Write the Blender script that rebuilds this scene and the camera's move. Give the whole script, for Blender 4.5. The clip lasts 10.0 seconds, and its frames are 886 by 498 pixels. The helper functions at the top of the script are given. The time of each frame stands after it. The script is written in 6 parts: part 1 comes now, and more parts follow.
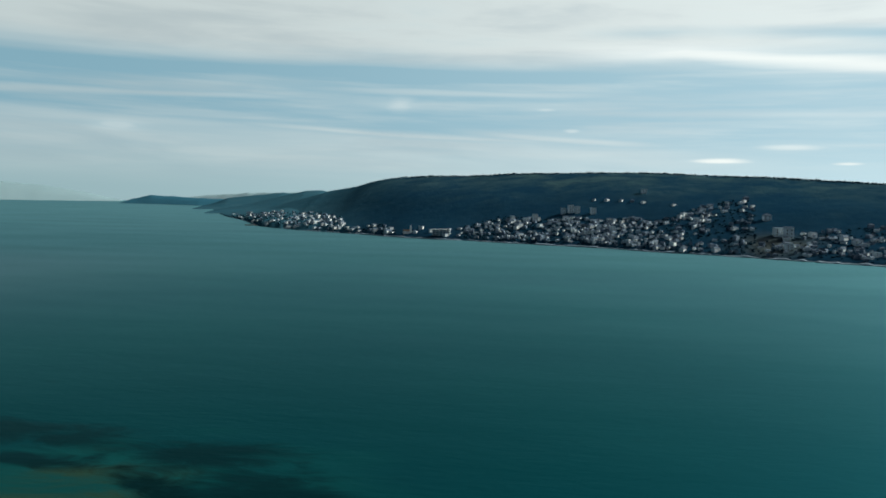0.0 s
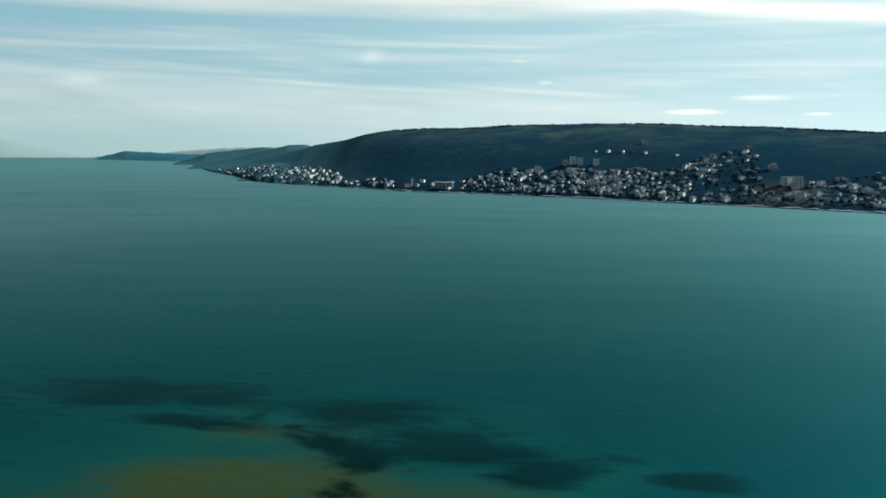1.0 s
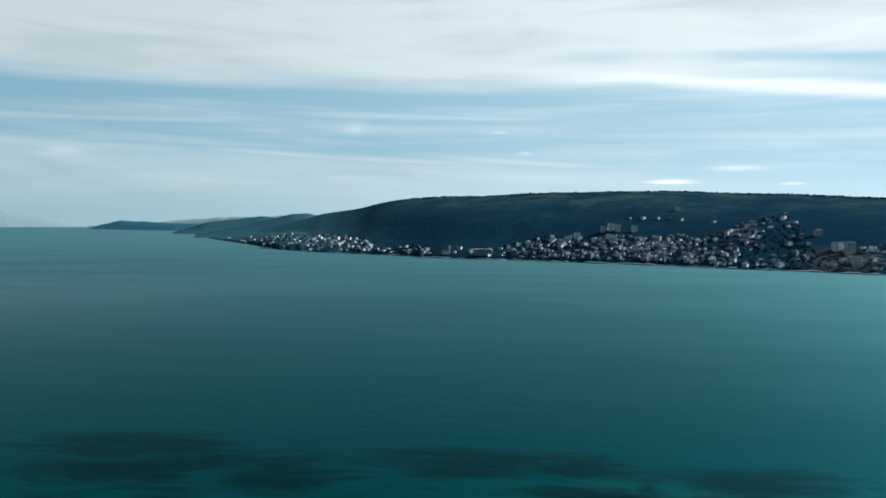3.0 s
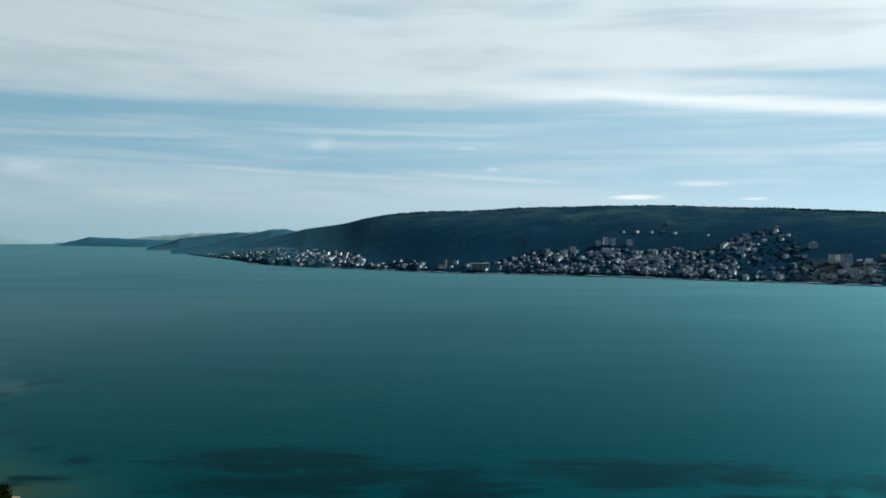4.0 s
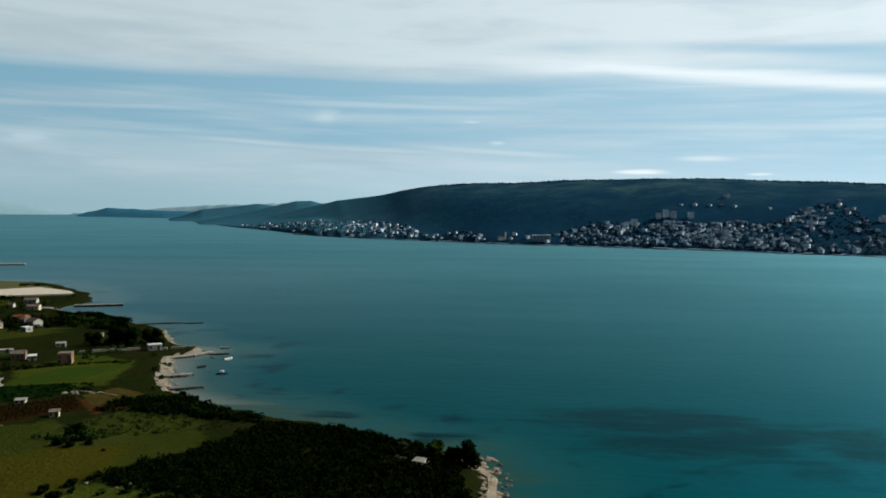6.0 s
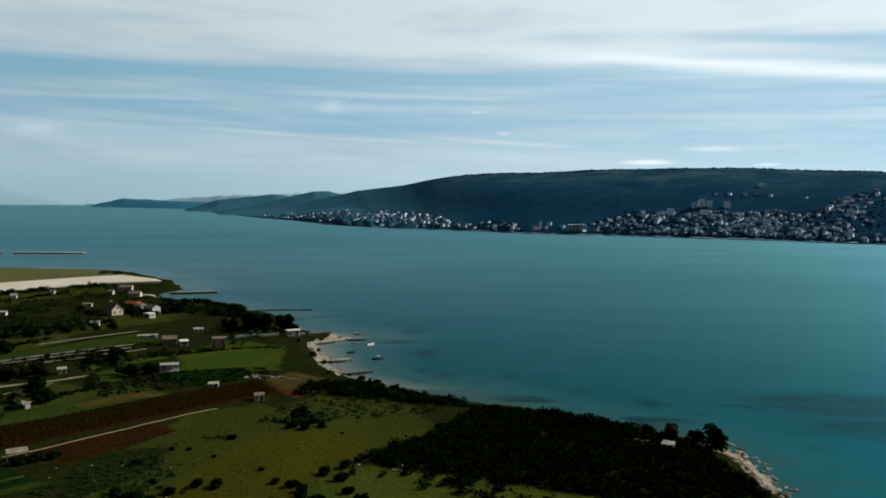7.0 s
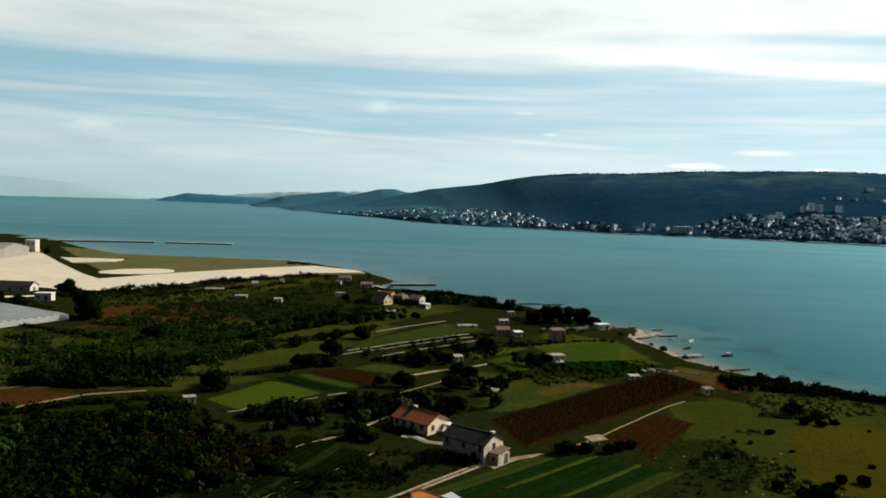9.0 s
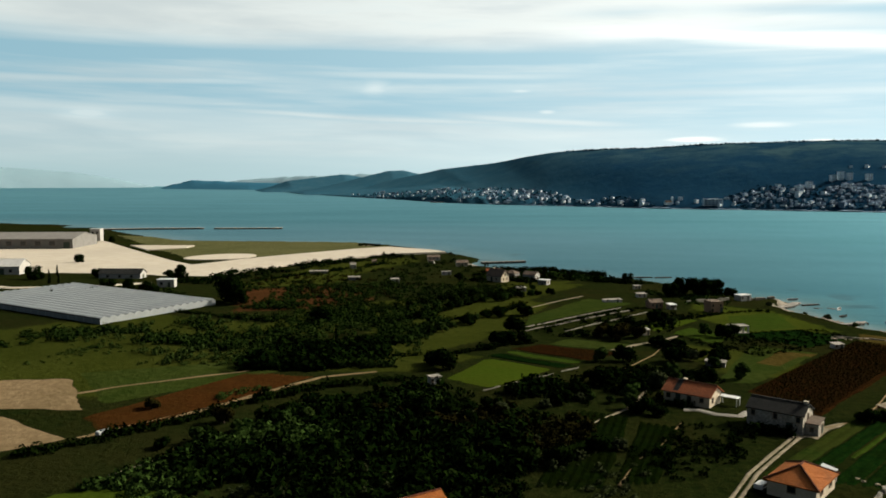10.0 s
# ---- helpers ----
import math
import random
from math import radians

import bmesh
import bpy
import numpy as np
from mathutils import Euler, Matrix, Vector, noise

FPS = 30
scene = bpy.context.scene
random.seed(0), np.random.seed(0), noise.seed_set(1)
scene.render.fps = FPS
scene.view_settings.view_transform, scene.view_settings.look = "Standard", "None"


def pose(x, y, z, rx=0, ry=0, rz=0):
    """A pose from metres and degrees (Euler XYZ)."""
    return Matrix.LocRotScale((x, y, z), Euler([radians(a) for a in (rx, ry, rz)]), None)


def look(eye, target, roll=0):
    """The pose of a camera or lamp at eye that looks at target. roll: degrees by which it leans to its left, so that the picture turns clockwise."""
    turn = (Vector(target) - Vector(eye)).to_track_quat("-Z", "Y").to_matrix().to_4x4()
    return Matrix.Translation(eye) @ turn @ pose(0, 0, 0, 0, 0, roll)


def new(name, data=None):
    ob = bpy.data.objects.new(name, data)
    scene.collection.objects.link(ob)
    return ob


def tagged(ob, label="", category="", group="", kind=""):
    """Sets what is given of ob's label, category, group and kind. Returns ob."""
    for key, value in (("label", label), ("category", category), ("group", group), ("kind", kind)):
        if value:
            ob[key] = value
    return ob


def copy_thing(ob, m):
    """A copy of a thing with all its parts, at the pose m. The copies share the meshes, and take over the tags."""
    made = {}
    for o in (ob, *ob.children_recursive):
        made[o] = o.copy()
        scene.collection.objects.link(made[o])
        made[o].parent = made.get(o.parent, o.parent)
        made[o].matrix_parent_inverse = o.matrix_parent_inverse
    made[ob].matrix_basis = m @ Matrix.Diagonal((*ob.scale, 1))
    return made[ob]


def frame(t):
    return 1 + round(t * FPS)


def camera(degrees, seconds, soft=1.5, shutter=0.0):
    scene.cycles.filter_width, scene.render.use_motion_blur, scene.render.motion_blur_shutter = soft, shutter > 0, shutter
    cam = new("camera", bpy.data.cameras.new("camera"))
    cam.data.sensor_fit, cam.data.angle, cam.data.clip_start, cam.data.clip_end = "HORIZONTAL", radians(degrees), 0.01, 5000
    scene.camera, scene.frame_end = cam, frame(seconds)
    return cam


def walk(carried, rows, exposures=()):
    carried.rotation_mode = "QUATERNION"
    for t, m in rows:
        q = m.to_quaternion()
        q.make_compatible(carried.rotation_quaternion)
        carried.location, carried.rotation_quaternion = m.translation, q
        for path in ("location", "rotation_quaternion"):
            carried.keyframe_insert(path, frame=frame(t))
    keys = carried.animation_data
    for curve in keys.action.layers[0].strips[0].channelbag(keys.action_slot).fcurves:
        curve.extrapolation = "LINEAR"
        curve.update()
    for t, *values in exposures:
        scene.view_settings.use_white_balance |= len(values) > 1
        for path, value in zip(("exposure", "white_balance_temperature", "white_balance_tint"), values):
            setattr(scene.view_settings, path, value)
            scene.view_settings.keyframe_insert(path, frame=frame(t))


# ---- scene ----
PATH = [
    (0, (-0.00, 0.00, 52.16), (-13.163, 98.936, 45.966), 1.00),
    (0.5, (-18.99, 0.63, 51.31), (-31.854, 99.223, 40.644), -0.42),
    (1, (-37.98, 1.16, 50.46), (-47.856, 99.955, 38.498), 0.46),
    (1.5, (-56.98, 1.61, 49.59), (-67.266, 100.749, 41.504), 0.11),
    (2, (-75.97, 1.97, 48.72), (-87.575, 101.224, 45.014), -0.59),
    (3.3, (-125.36, 2.54, 46.42), (-132.509, 102.240, 43.532), 0.50),
    (3.5, (-132.96, 2.58, 46.07), (-140.608, 102.277, 44.475), 0.55),
    (4, (-151.96, 2.65, 45.17), (-155.714, 102.570, 43.896), 0.12),
    (4.5, (-170.96, 2.65, 44.26), (-174.348, 102.581, 42.551), 0.33),
    (5, (-189.96, 2.60, 43.35), (-192.083, 102.529, 40.223), 0.58),
    (5.5, (-208.96, 2.50, 42.43), (-212.144, 102.332, 37.658), 0.57),
    (5.7, (-216.56, 2.44, 42.06), (-220.486, 102.273, 37.783), 0.47),
    (6.8, (-258.36, 2.02, 40.01), (-262.735, 101.741, 34.000), 0.53),
    (7, (-265.96, 1.92, 39.63), (-270.907, 101.631, 33.853), 0.47),
    (7.5, (-284.97, 1.66, 38.68), (-292.189, 101.246, 33.228), -0.02),
    (8, (-303.97, 1.36, 37.73), (-314.468, 100.609, 31.383), 0.60),
    (8.5, (-322.98, 1.05, 36.76), (-331.597, 100.367, 28.933), 1.86),
    (9, (-341.98, 0.71, 35.79), (-352.396, 99.997, 29.942), 1.52),
    (9.5, (-360.99, 0.36, 34.82), (-372.976, 99.326, 26.876), 1.04),
    (10, (-380.00, 0.01, 33.84), (-390.369, 99.123, 25.551), -0.08),
]
cam = camera(58.5, 10.0, soft=1.75)
walk(cam, [(t, look(eye, target, roll)) for t, eye, target, roll in PATH],
     exposures=[(0, 0.06, 6700, 4), (0.5, 0.16, 6900, 4), (1, 0.36, 7000, 2), (2, 0.38, 6700, 5), (3.5, 0.1, 6250, 4), (5.5, 0.03, 6250, 4), (7.5, 0.05, 6300, 5), (8, 0.06, 6700, 6), (8.5, 0.38, 6950, 8), (9, 0.41, 7050, 8), (10, 0.39, 7050, 7)])

# ---------------------------------------------------------------- light
SUN_EL, SUN_AZ = 32.0, 64.0          # degrees; azimuth clockwise from +y
sun = new("sun", bpy.data.lights.new("sun", "SUN"))
sun.data.energy, sun.data.angle, sun.data.color = 4.8, radians(0.6), (1.0, 0.93, 0.82)
_sd = Vector((math.sin(radians(SUN_AZ)) * math.cos(radians(SUN_EL)), math.cos(radians(SUN_AZ)) * math.cos(radians(SUN_EL)), math.sin(radians(SUN_EL))))
sun.matrix_world = Matrix.Translation((0, 0, 300)) @ _sd.to_track_quat("Z", "Y").to_matrix().to_4x4()


class N:
    """Small arithmetic on node sockets."""

    def __init__(self, tree, s):
        self.tree, self.s = tree, s

    def op(self, kind, *others):
        n = self.tree.nodes.new("ShaderNodeMath")
        n.operation = kind
        for i, o in enumerate((self, *others)):
            if isinstance(o, N):
                self.tree.links.new(o.s, n.inputs[i])
            else:
                n.inputs[i].default_value = o
        return N(self.tree, n.outputs[0])

    def __add__(self, o): return self.op("ADD", o)
    def __sub__(self, o): return self.op("SUBTRACT", o)
    def __mul__(self, o): return self.op("MULTIPLY", o)
    def __truediv__(self, o): return self.op("DIVIDE", o)

    def clamp(self):
        n = self.op("ADD", 0.0)
        n.s.node.use_clamp = True
        return n

    def step(self, a, b):
        """0 below a, 1 above b, smooth between."""
        n = self.tree.nodes.new("ShaderNodeMapRange")
        n.interpolation_type = "SMOOTHSTEP"
        self.tree.links.new(self.s, n.inputs[0])
        n.inputs[1].default_value, n.inputs[2].default_value = a, b
        return N(self.tree, n.outputs[0])

    def bump(self, mid, half):
        """1 at mid, falling to 0 half away."""
        return ((self - mid).op("ABSOLUTE") / half * -1.0 + 1.0).step(0, 1)


def mixed(tree, fac, a, b):
    """Colour mix; a, b: colour or socket."""
    n = tree.nodes.new("ShaderNodeMix")
    n.data_type = "RGBA"
    for i, v in ((0, fac), (6, a), (7, b)):
        if isinstance(v, N):
            tree.links.new(v.s, n.inputs[i])
        elif isinstance(v, bpy.types.NodeSocket):
            tree.links.new(v, n.inputs[i])
        else:
            n.inputs[i].default_value = (*v, 1.0) if isinstance(v, tuple) else v
    return n.outputs[2]


def noise_of(tree, vec, scale, detail=4.0, rough=0.55, distort=0.0):
    n = tree.nodes.new("ShaderNodeTexNoise")
    tree.links.new(vec, n.inputs["Vector"])
    n.inputs["Scale"].default_value, n.inputs["Detail"].default_value = scale, detail
    n.inputs["Roughness"].default_value, n.inputs["Distortion"].default_value = rough, distort
    return N(tree, n.outputs["Fac"])


def build_world():
    w = bpy.data.worlds.new("sky")
    w.use_nodes = True
    scene.world = w
    t = w.node_tree
    t.nodes.clear()
    out = t.nodes.new("ShaderNodeOutputWorld")
    sky = t.nodes.new("ShaderNodeTexSky")
    sky.sky_type, sky.sun_disc = "NISHITA", False
    sky.sun_elevation, sky.sun_rotation = radians(SUN_EL), radians(SUN_AZ)
    sky.air_density, sky.dust_density, sky.ozone_density = 0.4, 0.1, 1.2
    blue = t.nodes.new("ShaderNodeBackground")
    blue.inputs[1].default_value = 0.02
    t.links.new(sky.outputs[0], blue.inputs[0])
    co = t.nodes.new("ShaderNodeTexCoord")
    sep = t.nodes.new("ShaderNodeSeparateXYZ")
    t.links.new(co.outputs["Generated"], sep.inputs[0])
    x, y, z = (N(t, sep.outputs[i]) for i in range(3))
    az = x.op("ARCTAN2", y) * 57.2958
    el = z.op("ARCSINE") * 57.2958

    def streaks(sx, sy, tilt, off, detail, rough=0.5, distort=0.0):
        c = t.nodes.new("ShaderNodeCombineXYZ")
        t.links.new((az * sx).s, c.inputs[0])
        t.links.new(((el + az * tilt) * sy + off).s, c.inputs[1])
        return noise_of(t, c.outputs[0], 1.0, detail, rough, distort)

    fine = streaks(0.06, 0.95, 0.012, 3.1, 4.0, 0.52, 0.15)
    broad = streaks(0.045, 0.30, 0.02, 7.7, 3.0, 0.5, 0.2)
    wisps = streaks(0.11, 1.7, 0.02, 11.0, 5.0, 0.55, 0.2)
    fluff = streaks(0.055, 0.42, 0.02, 5.3, 5.0, 0.58, 0.35)
    soft = (fine - 0.5) * 1.1
    ragged = (wisps - 0.5) * 0.9

    def belt(line, half, lo=-90.0, hi=90.0, ramp=7.0):
        """1 along a line of sky, falling off to half degrees away, between two bearings."""
        b = line.bump(0.0, half)
        if lo > -80:
            b = b * az.step(lo - ramp, lo + ramp)
        if hi < 80:
            b = b * (az * -1.0).step(-hi - ramp, -hi + ramp)
        return b

    # a high grey-white deck whose lower edge lifts and frays; thinned overhead, out of view, to lower the fill light
    overhead = (el * -1.0).step(-40.0, -22.0) * 0.94 + 0.06
    deck = (el + soft * 0.9 + ragged * 0.6 + (broad - 0.5) * 1.6).step(8.3, 10.9) * (fluff.step(0.2, 0.55) * 0.26 + 0.68) * overhead
    # long thin streaks in the clear belt under it, and a grey veil that thickens towards the horizon
    veil = (fine.step(0.36, 0.74) * 0.34 + wisps.step(0.42, 0.78) * 0.22) * el.step(1.2, 4.0) * (el * -1.0).step(-10.5, -8.6)
    low_line = el + az * 0.042 - 3.9 + ragged * 0.5
    low = (low_line * -1.0).step(-0.7, 0.25) * el.step(0.4, 3.0) * (fine.step(0.3, 0.7) * 0.24 + 0.34) * (az * -1.0).step(-22.0, -2.0)
    cover = deck.op("MAXIMUM", veil).op("MAXIMUM", low)
    cover = cover.op("MAXIMUM", belt(low_line - 0.25, 0.42, -21.0, 0.0) * 0.62)
    cover = cover.op("MAXIMUM", belt(el + az * 0.06 - 4.45 + ragged * 0.5, 0.42, -5.0, 7.0, 4.0) * 0.62)
    cover = cover.op("MAXIMUM", belt(el - az * 0.03 - 7.7 + soft * 0.5, 0.45, -60.0, -20.0) * 0.50)
    cover = cover.op("MAXIMUM", belt(el + az * 0.02 - 6.3 + soft * 0.6, 0.5, 2.0, 60.0) * 0.38)
    cover = cover.op("MAXIMUM", belt(el + az * 0.01 - 7.5 + soft * 0.5, 0.4, -16.0, 4.0) * 0.40)
    # rifts of blue in the deck and the bright band under them
    rift = belt(el - 11.6 + (az - 9.0).op("MAXIMUM", 0.0) * 0.055 + ragged * 0.45, 0.62, 4.0, 90.0, 4.0) * ((az - 11.0).bump(0.0, 5.0) * -0.55 + 1.0)
    wide_rift = belt(el - 10.6 + (az - 22.0) * 0.10 + ragged * 0.4, 0.85, 19.0, 90.0, 6.0)
    high_rift = (el - 15.9 + (fluff - 0.5) * 3.0).bump(0.0, 1.1) * (az.bump(-8.0, 7.0) + az.bump(5.0, 5.0) * 0.9 + az.bump(14.0, 5.0) * 0.5)
    left_rift = belt(el - 8.75 + soft * 0.5, 0.9, -60.0, 2.0, 6.0)
    cover = cover - rift * 0.42 - wide_rift * 0.55 - high_rift * 0.34 - left_rift * 0.26
    band_line = el - 10.25 + (az - 9.0).op("MAXIMUM", 0.0) * 0.11 + ragged * 0.4
    band = belt(band_line + soft * 0.4, 1.1, 3.0, 90.0, 6.0)
    cover = cover.op("MAXIMUM", band * 0.95)

    # single small clouds
    def puff(a, e, ra, re, k):
        d = (((az - a) / ra).op("POWER", 2.0) + ((el - e) / re).op("POWER", 2.0)).op("SQRT") + (wisps - 0.5) * 0.9 + (fine - 0.5) * 0.5
        return (d * -1.0 + 1.0).step(0.0, 0.9) * k
    puffs = puff(-10.8, 6.75, 2.2, 0.72, 0.5)
    for a, e, ra, re, k in ((11.4, 2.95, 3.0, 0.34, 1.0), (19.4, 2.75, 1.5, 0.17, 0.8), (16.0, 3.85, 3.4, 0.36, 0.62), (-0.4, 6.5, 1.6, 0.24, 0.5), (1.5, 5.0, 1.1, 0.26, 0.55), (-30.0, 4.6, 2.6, 0.6, 0.5), (-21.0, 7.0, 5.0, 0.3, 0.3)):
        puffs = puffs.op("MAXIMUM", puff(a, e, ra, re, k))
    cover = cover.op("MAXIMUM", puffs)
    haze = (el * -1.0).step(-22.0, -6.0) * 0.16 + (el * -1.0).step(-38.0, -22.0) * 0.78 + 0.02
    # behind the view, cloud and haze are faded out to keep fill light low
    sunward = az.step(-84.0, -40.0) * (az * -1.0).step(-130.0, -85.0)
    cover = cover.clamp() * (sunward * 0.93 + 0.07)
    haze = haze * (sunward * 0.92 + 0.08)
    toward = az.step(-40.0, 38.0)
    white = mixed(t, toward, (0.57, 0.63, 0.66), (0.86, 0.91, 0.94))
    white = mixed(t, fluff.step(0.38, 0.70) * 0.7, white, mixed(t, toward, (0.40, 0.47, 0.52), (0.55, 0.63, 0.71)))
    white = mixed(t, band * 0.7, white, (0.95, 0.99, 1.02))
    white = mixed(t, puffs * 0.6, white, (0.98, 1.02, 1.04))
    clouds = t.nodes.new("ShaderNodeBackground")
    t.links.new(white, clouds.inputs[0])
    hz = t.nodes.new("ShaderNodeBackground")
    t.links.new(mixed(t, el.step(0.3, 6.0), mixed(t, toward, (0.31, 0.45, 0.51), (0.60, 0.79, 0.91)), mixed(t, toward, (0.23, 0.41, 0.53), (0.45, 0.65, 0.79))), hz.inputs[0])
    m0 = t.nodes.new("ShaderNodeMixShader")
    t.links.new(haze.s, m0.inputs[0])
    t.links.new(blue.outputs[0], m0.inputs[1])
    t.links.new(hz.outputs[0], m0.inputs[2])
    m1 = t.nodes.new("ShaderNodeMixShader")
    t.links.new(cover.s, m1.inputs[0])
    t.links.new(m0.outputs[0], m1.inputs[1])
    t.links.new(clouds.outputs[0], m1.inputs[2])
    # bright aureole round the sun, out of view, added to lift water on the right
    near_sun = (x * _sd.x + y * _sd.y + z * _sd.z).step(0.73, 1.0)
    aureole = t.nodes.new("ShaderNodeBackground")
    aureole.inputs[0].default_value = (1.0, 0.96, 0.9, 1.0)
    t.links.new((near_sun * near_sun * 3.5).s, aureole.inputs[1])
    both = t.nodes.new("ShaderNodeAddShader")
    t.links.new(m1.outputs[0], both.inputs[0])
    t.links.new(aureole.outputs[0], both.inputs[1])
    t.links.new(both.outputs[0], out.inputs[0])


build_world()


# ---------------------------------------------------------------- materials
def base_material(name, rough=0.8, spec=0.3):
    m = bpy.data.materials.new(name)
    m.use_nodes = True
    t = m.node_tree
    b = t.nodes["Principled BSDF"]
    b.inputs["Roughness"].default_value = rough
    b.inputs["Specular IOR Level"].default_value = spec
    return m, t, b


def position(t, world=True):
    if world:
        return t.nodes.new("ShaderNodeNewGeometry").outputs["Position"]
    return t.nodes.new("ShaderNodeTexCoord").outputs["Object"]


def add_bump(t, b, height, strength, dist):
    n = t.nodes.new("ShaderNodeBump")
    n.inputs["Strength"].default_value, n.inputs["Distance"].default_value = strength, dist
    t.links.new(height.s, n.inputs["Height"])
    t.links.new(n.outputs[0], b.inputs["Normal"])


def surface(name, dark, light, other=None, broad=0.08, fine=2.0, rough=0.85, spec=0.25, bump=0.5, world=True, amount=0.5):
    """Two colours by grain, a third by broad stains."""
    m, t, b = base_material(name, rough, spec)
    p = position(t, world)
    g = noise_of(t, p, fine, 5.0, 0.65)
    s = noise_of(t, p, broad, 4.0, 0.6)
    col = mixed(t, g.step(0.32, 0.68), dark, light)
    if other:
        col = mixed(t, s.step(0.42, 0.66) * amount, col, other)
    t.links.new(col, b.inputs["Base Color"])
    add_bump(t, b, g, bump, 0.6 / fine)
    return m


def foliage(name, dark, light, tint):
    m, t, b = base_material(name, 0.9, 0.0)
    geo = t.nodes.new("ShaderNodeNewGeometry")
    info = t.nodes.new("ShaderNodeObjectInfo")
    isl = N(t, geo.outputs["Random Per Island"])
    col = mixed(t, isl.step(0.1, 1.0), dark, light)
    col = mixed(t, N(t, info.outputs["Random"]) * 0.6, col, tint)
    t.links.new(col, b.inputs["Base Color"])
    return m


M = {}
def ground_material():
    """Dark scrub soil with dry meadow, olive grass, reddish soil and green grass where the plain has them."""
    m, t, b = base_material("plain_ground", 1.0, 0.0)
    p = position(t)
    at = t.nodes.new("ShaderNodeAttribute")
    at.attribute_name = "cover"
    sep = t.nodes.new("ShaderNodeSeparateColor")
    t.links.new(at.outputs["Color"], sep.inputs[0])
    g, s, e = noise_of(t, p, 0.9, 5.0, 0.7), noise_of(t, p, 0.06, 4.0, 0.6), noise_of(t, p, 0.22, 6.0, 0.7, 0.6)
    gr = g.step(0.3, 0.7)
    col = mixed(t, gr, (0.0042, 0.0078, 0.0017), (0.0118, 0.0150, 0.0040))
    col = mixed(t, s.step(0.42, 0.66) * 0.5, col, (0.0140, 0.0130, 0.0040))
    for ch, dark, light in ((N(t, sep.outputs[2]), (0.0253, 0.0114, 0.00468), (0.0506, 0.0219, 0.00832)), (N(t, at.outputs["Alpha"]), (0.0202, 0.0294, 0.00429), (0.0368, 0.0462, 0.00644)),
                            (N(t, sep.outputs[1]), (0.0158, 0.0212, 0.0034), (0.029, 0.0345, 0.0064)), (N(t, sep.outputs[0]), (0.0218, 0.0222, 0.0024), (0.0355, 0.0335, 0.0042))):
        col = mixed(t, (ch + (e - 0.5) * 1.1).step(0.34, 0.62), col, mixed(t, (gr * 0.55 + s.step(0.35, 0.65) * 0.45), dark, light))
    t.links.new(col, b.inputs["Base Color"])
    add_bump(t, b, g, 0.7, 0.7)
    return m


M["scrub"] = ground_material()
M["grass"] = surface("green_grass", (0.0143, 0.0277, 0.00347), (0.0228, 0.0383, 0.00577), (0.024, 0.0344, 0.00577), 0.10, 0.9, 1.0, 0.0, 0.5)
M["bright_grass"] = surface("bright_crop", (0.0214, 0.0356, 0.00332), (0.0286, 0.0442, 0.00498), (0.0298, 0.0392, 0.00498), 0.12, 1.2, 1.0, 0.0, 0.4)
M["dark_crop"] = surface("dark_leafy_crop", (0.00174, 0.00831, 0.00144), (0.00491, 0.0143, 0.0026), (0.00347, 0.00763, 0.00144), 0.2, 1.4, 1.0, 0.0, 0.7)
M["mid_crop"] = surface("mid_green_crop", (0.00938, 0.0176, 0.00311), (0.0172, 0.0266, 0.0052), (0.0205, 0.0235, 0.0052), 0.15, 1.2, 1.0, 0.0, 0.6)
M["dim_crop"] = surface("dark_weedy_rows", (0.00124, 0.0033, 0.000493), (0.0033, 0.0066, 0.00115), (0.00247, 0.0033, 0.000576), 0.2, 1.4, 1.0, 0.0, 0.7)
M["olive_grass"] = surface("olive_pasture", (0.0159, 0.024, 0.00458), (0.0251, 0.0342, 0.00787), (0.0114, 0.0218, 0.00391), 0.07, 0.7, 1.0, 0.0, 0.6)
# dry grass, its colour made paler still to take in haze
M["dry_turf"] = surface("hazy_dry_turf", (0.055, 0.058, 0.024), (0.085, 0.083, 0.038), (0.045, 0.052, 0.020), 0.05, 0.6, 1.0, 0.0, 0.4)
M["red_soil"] = surface("red_soil", (0.0238, 0.00927, 0.00257), (0.0351, 0.0144, 0.00413), (0.0175, 0.00877, 0.00257), 0.12, 1.2, 1.0, 0.0, 0.6)
M["brown_soil"] = surface("brown_soil", (0.0111, 0.00497, 0.00167), (0.0185, 0.00811, 0.0025), (0.00928, 0.00631, 0.00209), 0.10, 0.9, 1.0, 0.0, 0.8)
M["stubble"] = surface("dry_stubble", (0.030, 0.022, 0.0055), (0.052, 0.038, 0.011), (0.016, 0.017, 0.004), 0.10, 0.9, 1.0, 0.0, 0.6)
M["tan_soil"] = surface("pale_dry_soil", (0.117, 0.0827, 0.0448), (0.165, 0.12, 0.0689), (0.0827, 0.062, 0.031), 0.08, 0.9, 1.0, 0.0, 0.4)
M["gravel"] = surface("pale_gravel_track", (0.136, 0.115, 0.0813), (0.21, 0.181, 0.136), (0.0787, 0.0682, 0.0394), 0.3, 1.6, 1.0, 0.0, 0.5)
M["concrete"] = surface("sunlit_concrete", (0.374, 0.331, 0.265), (0.428, 0.382, 0.312), (0.312, 0.281, 0.226), 0.02, 0.25, 0.9, 0.2, 0.2)
M["jetty_stone"] = surface("jetty_stone", (0.16, 0.148, 0.128), (0.272, 0.248, 0.216), (0.0958, 0.0916, 0.08), 0.4, 2.0, 0.9, 0.2, 0.5)
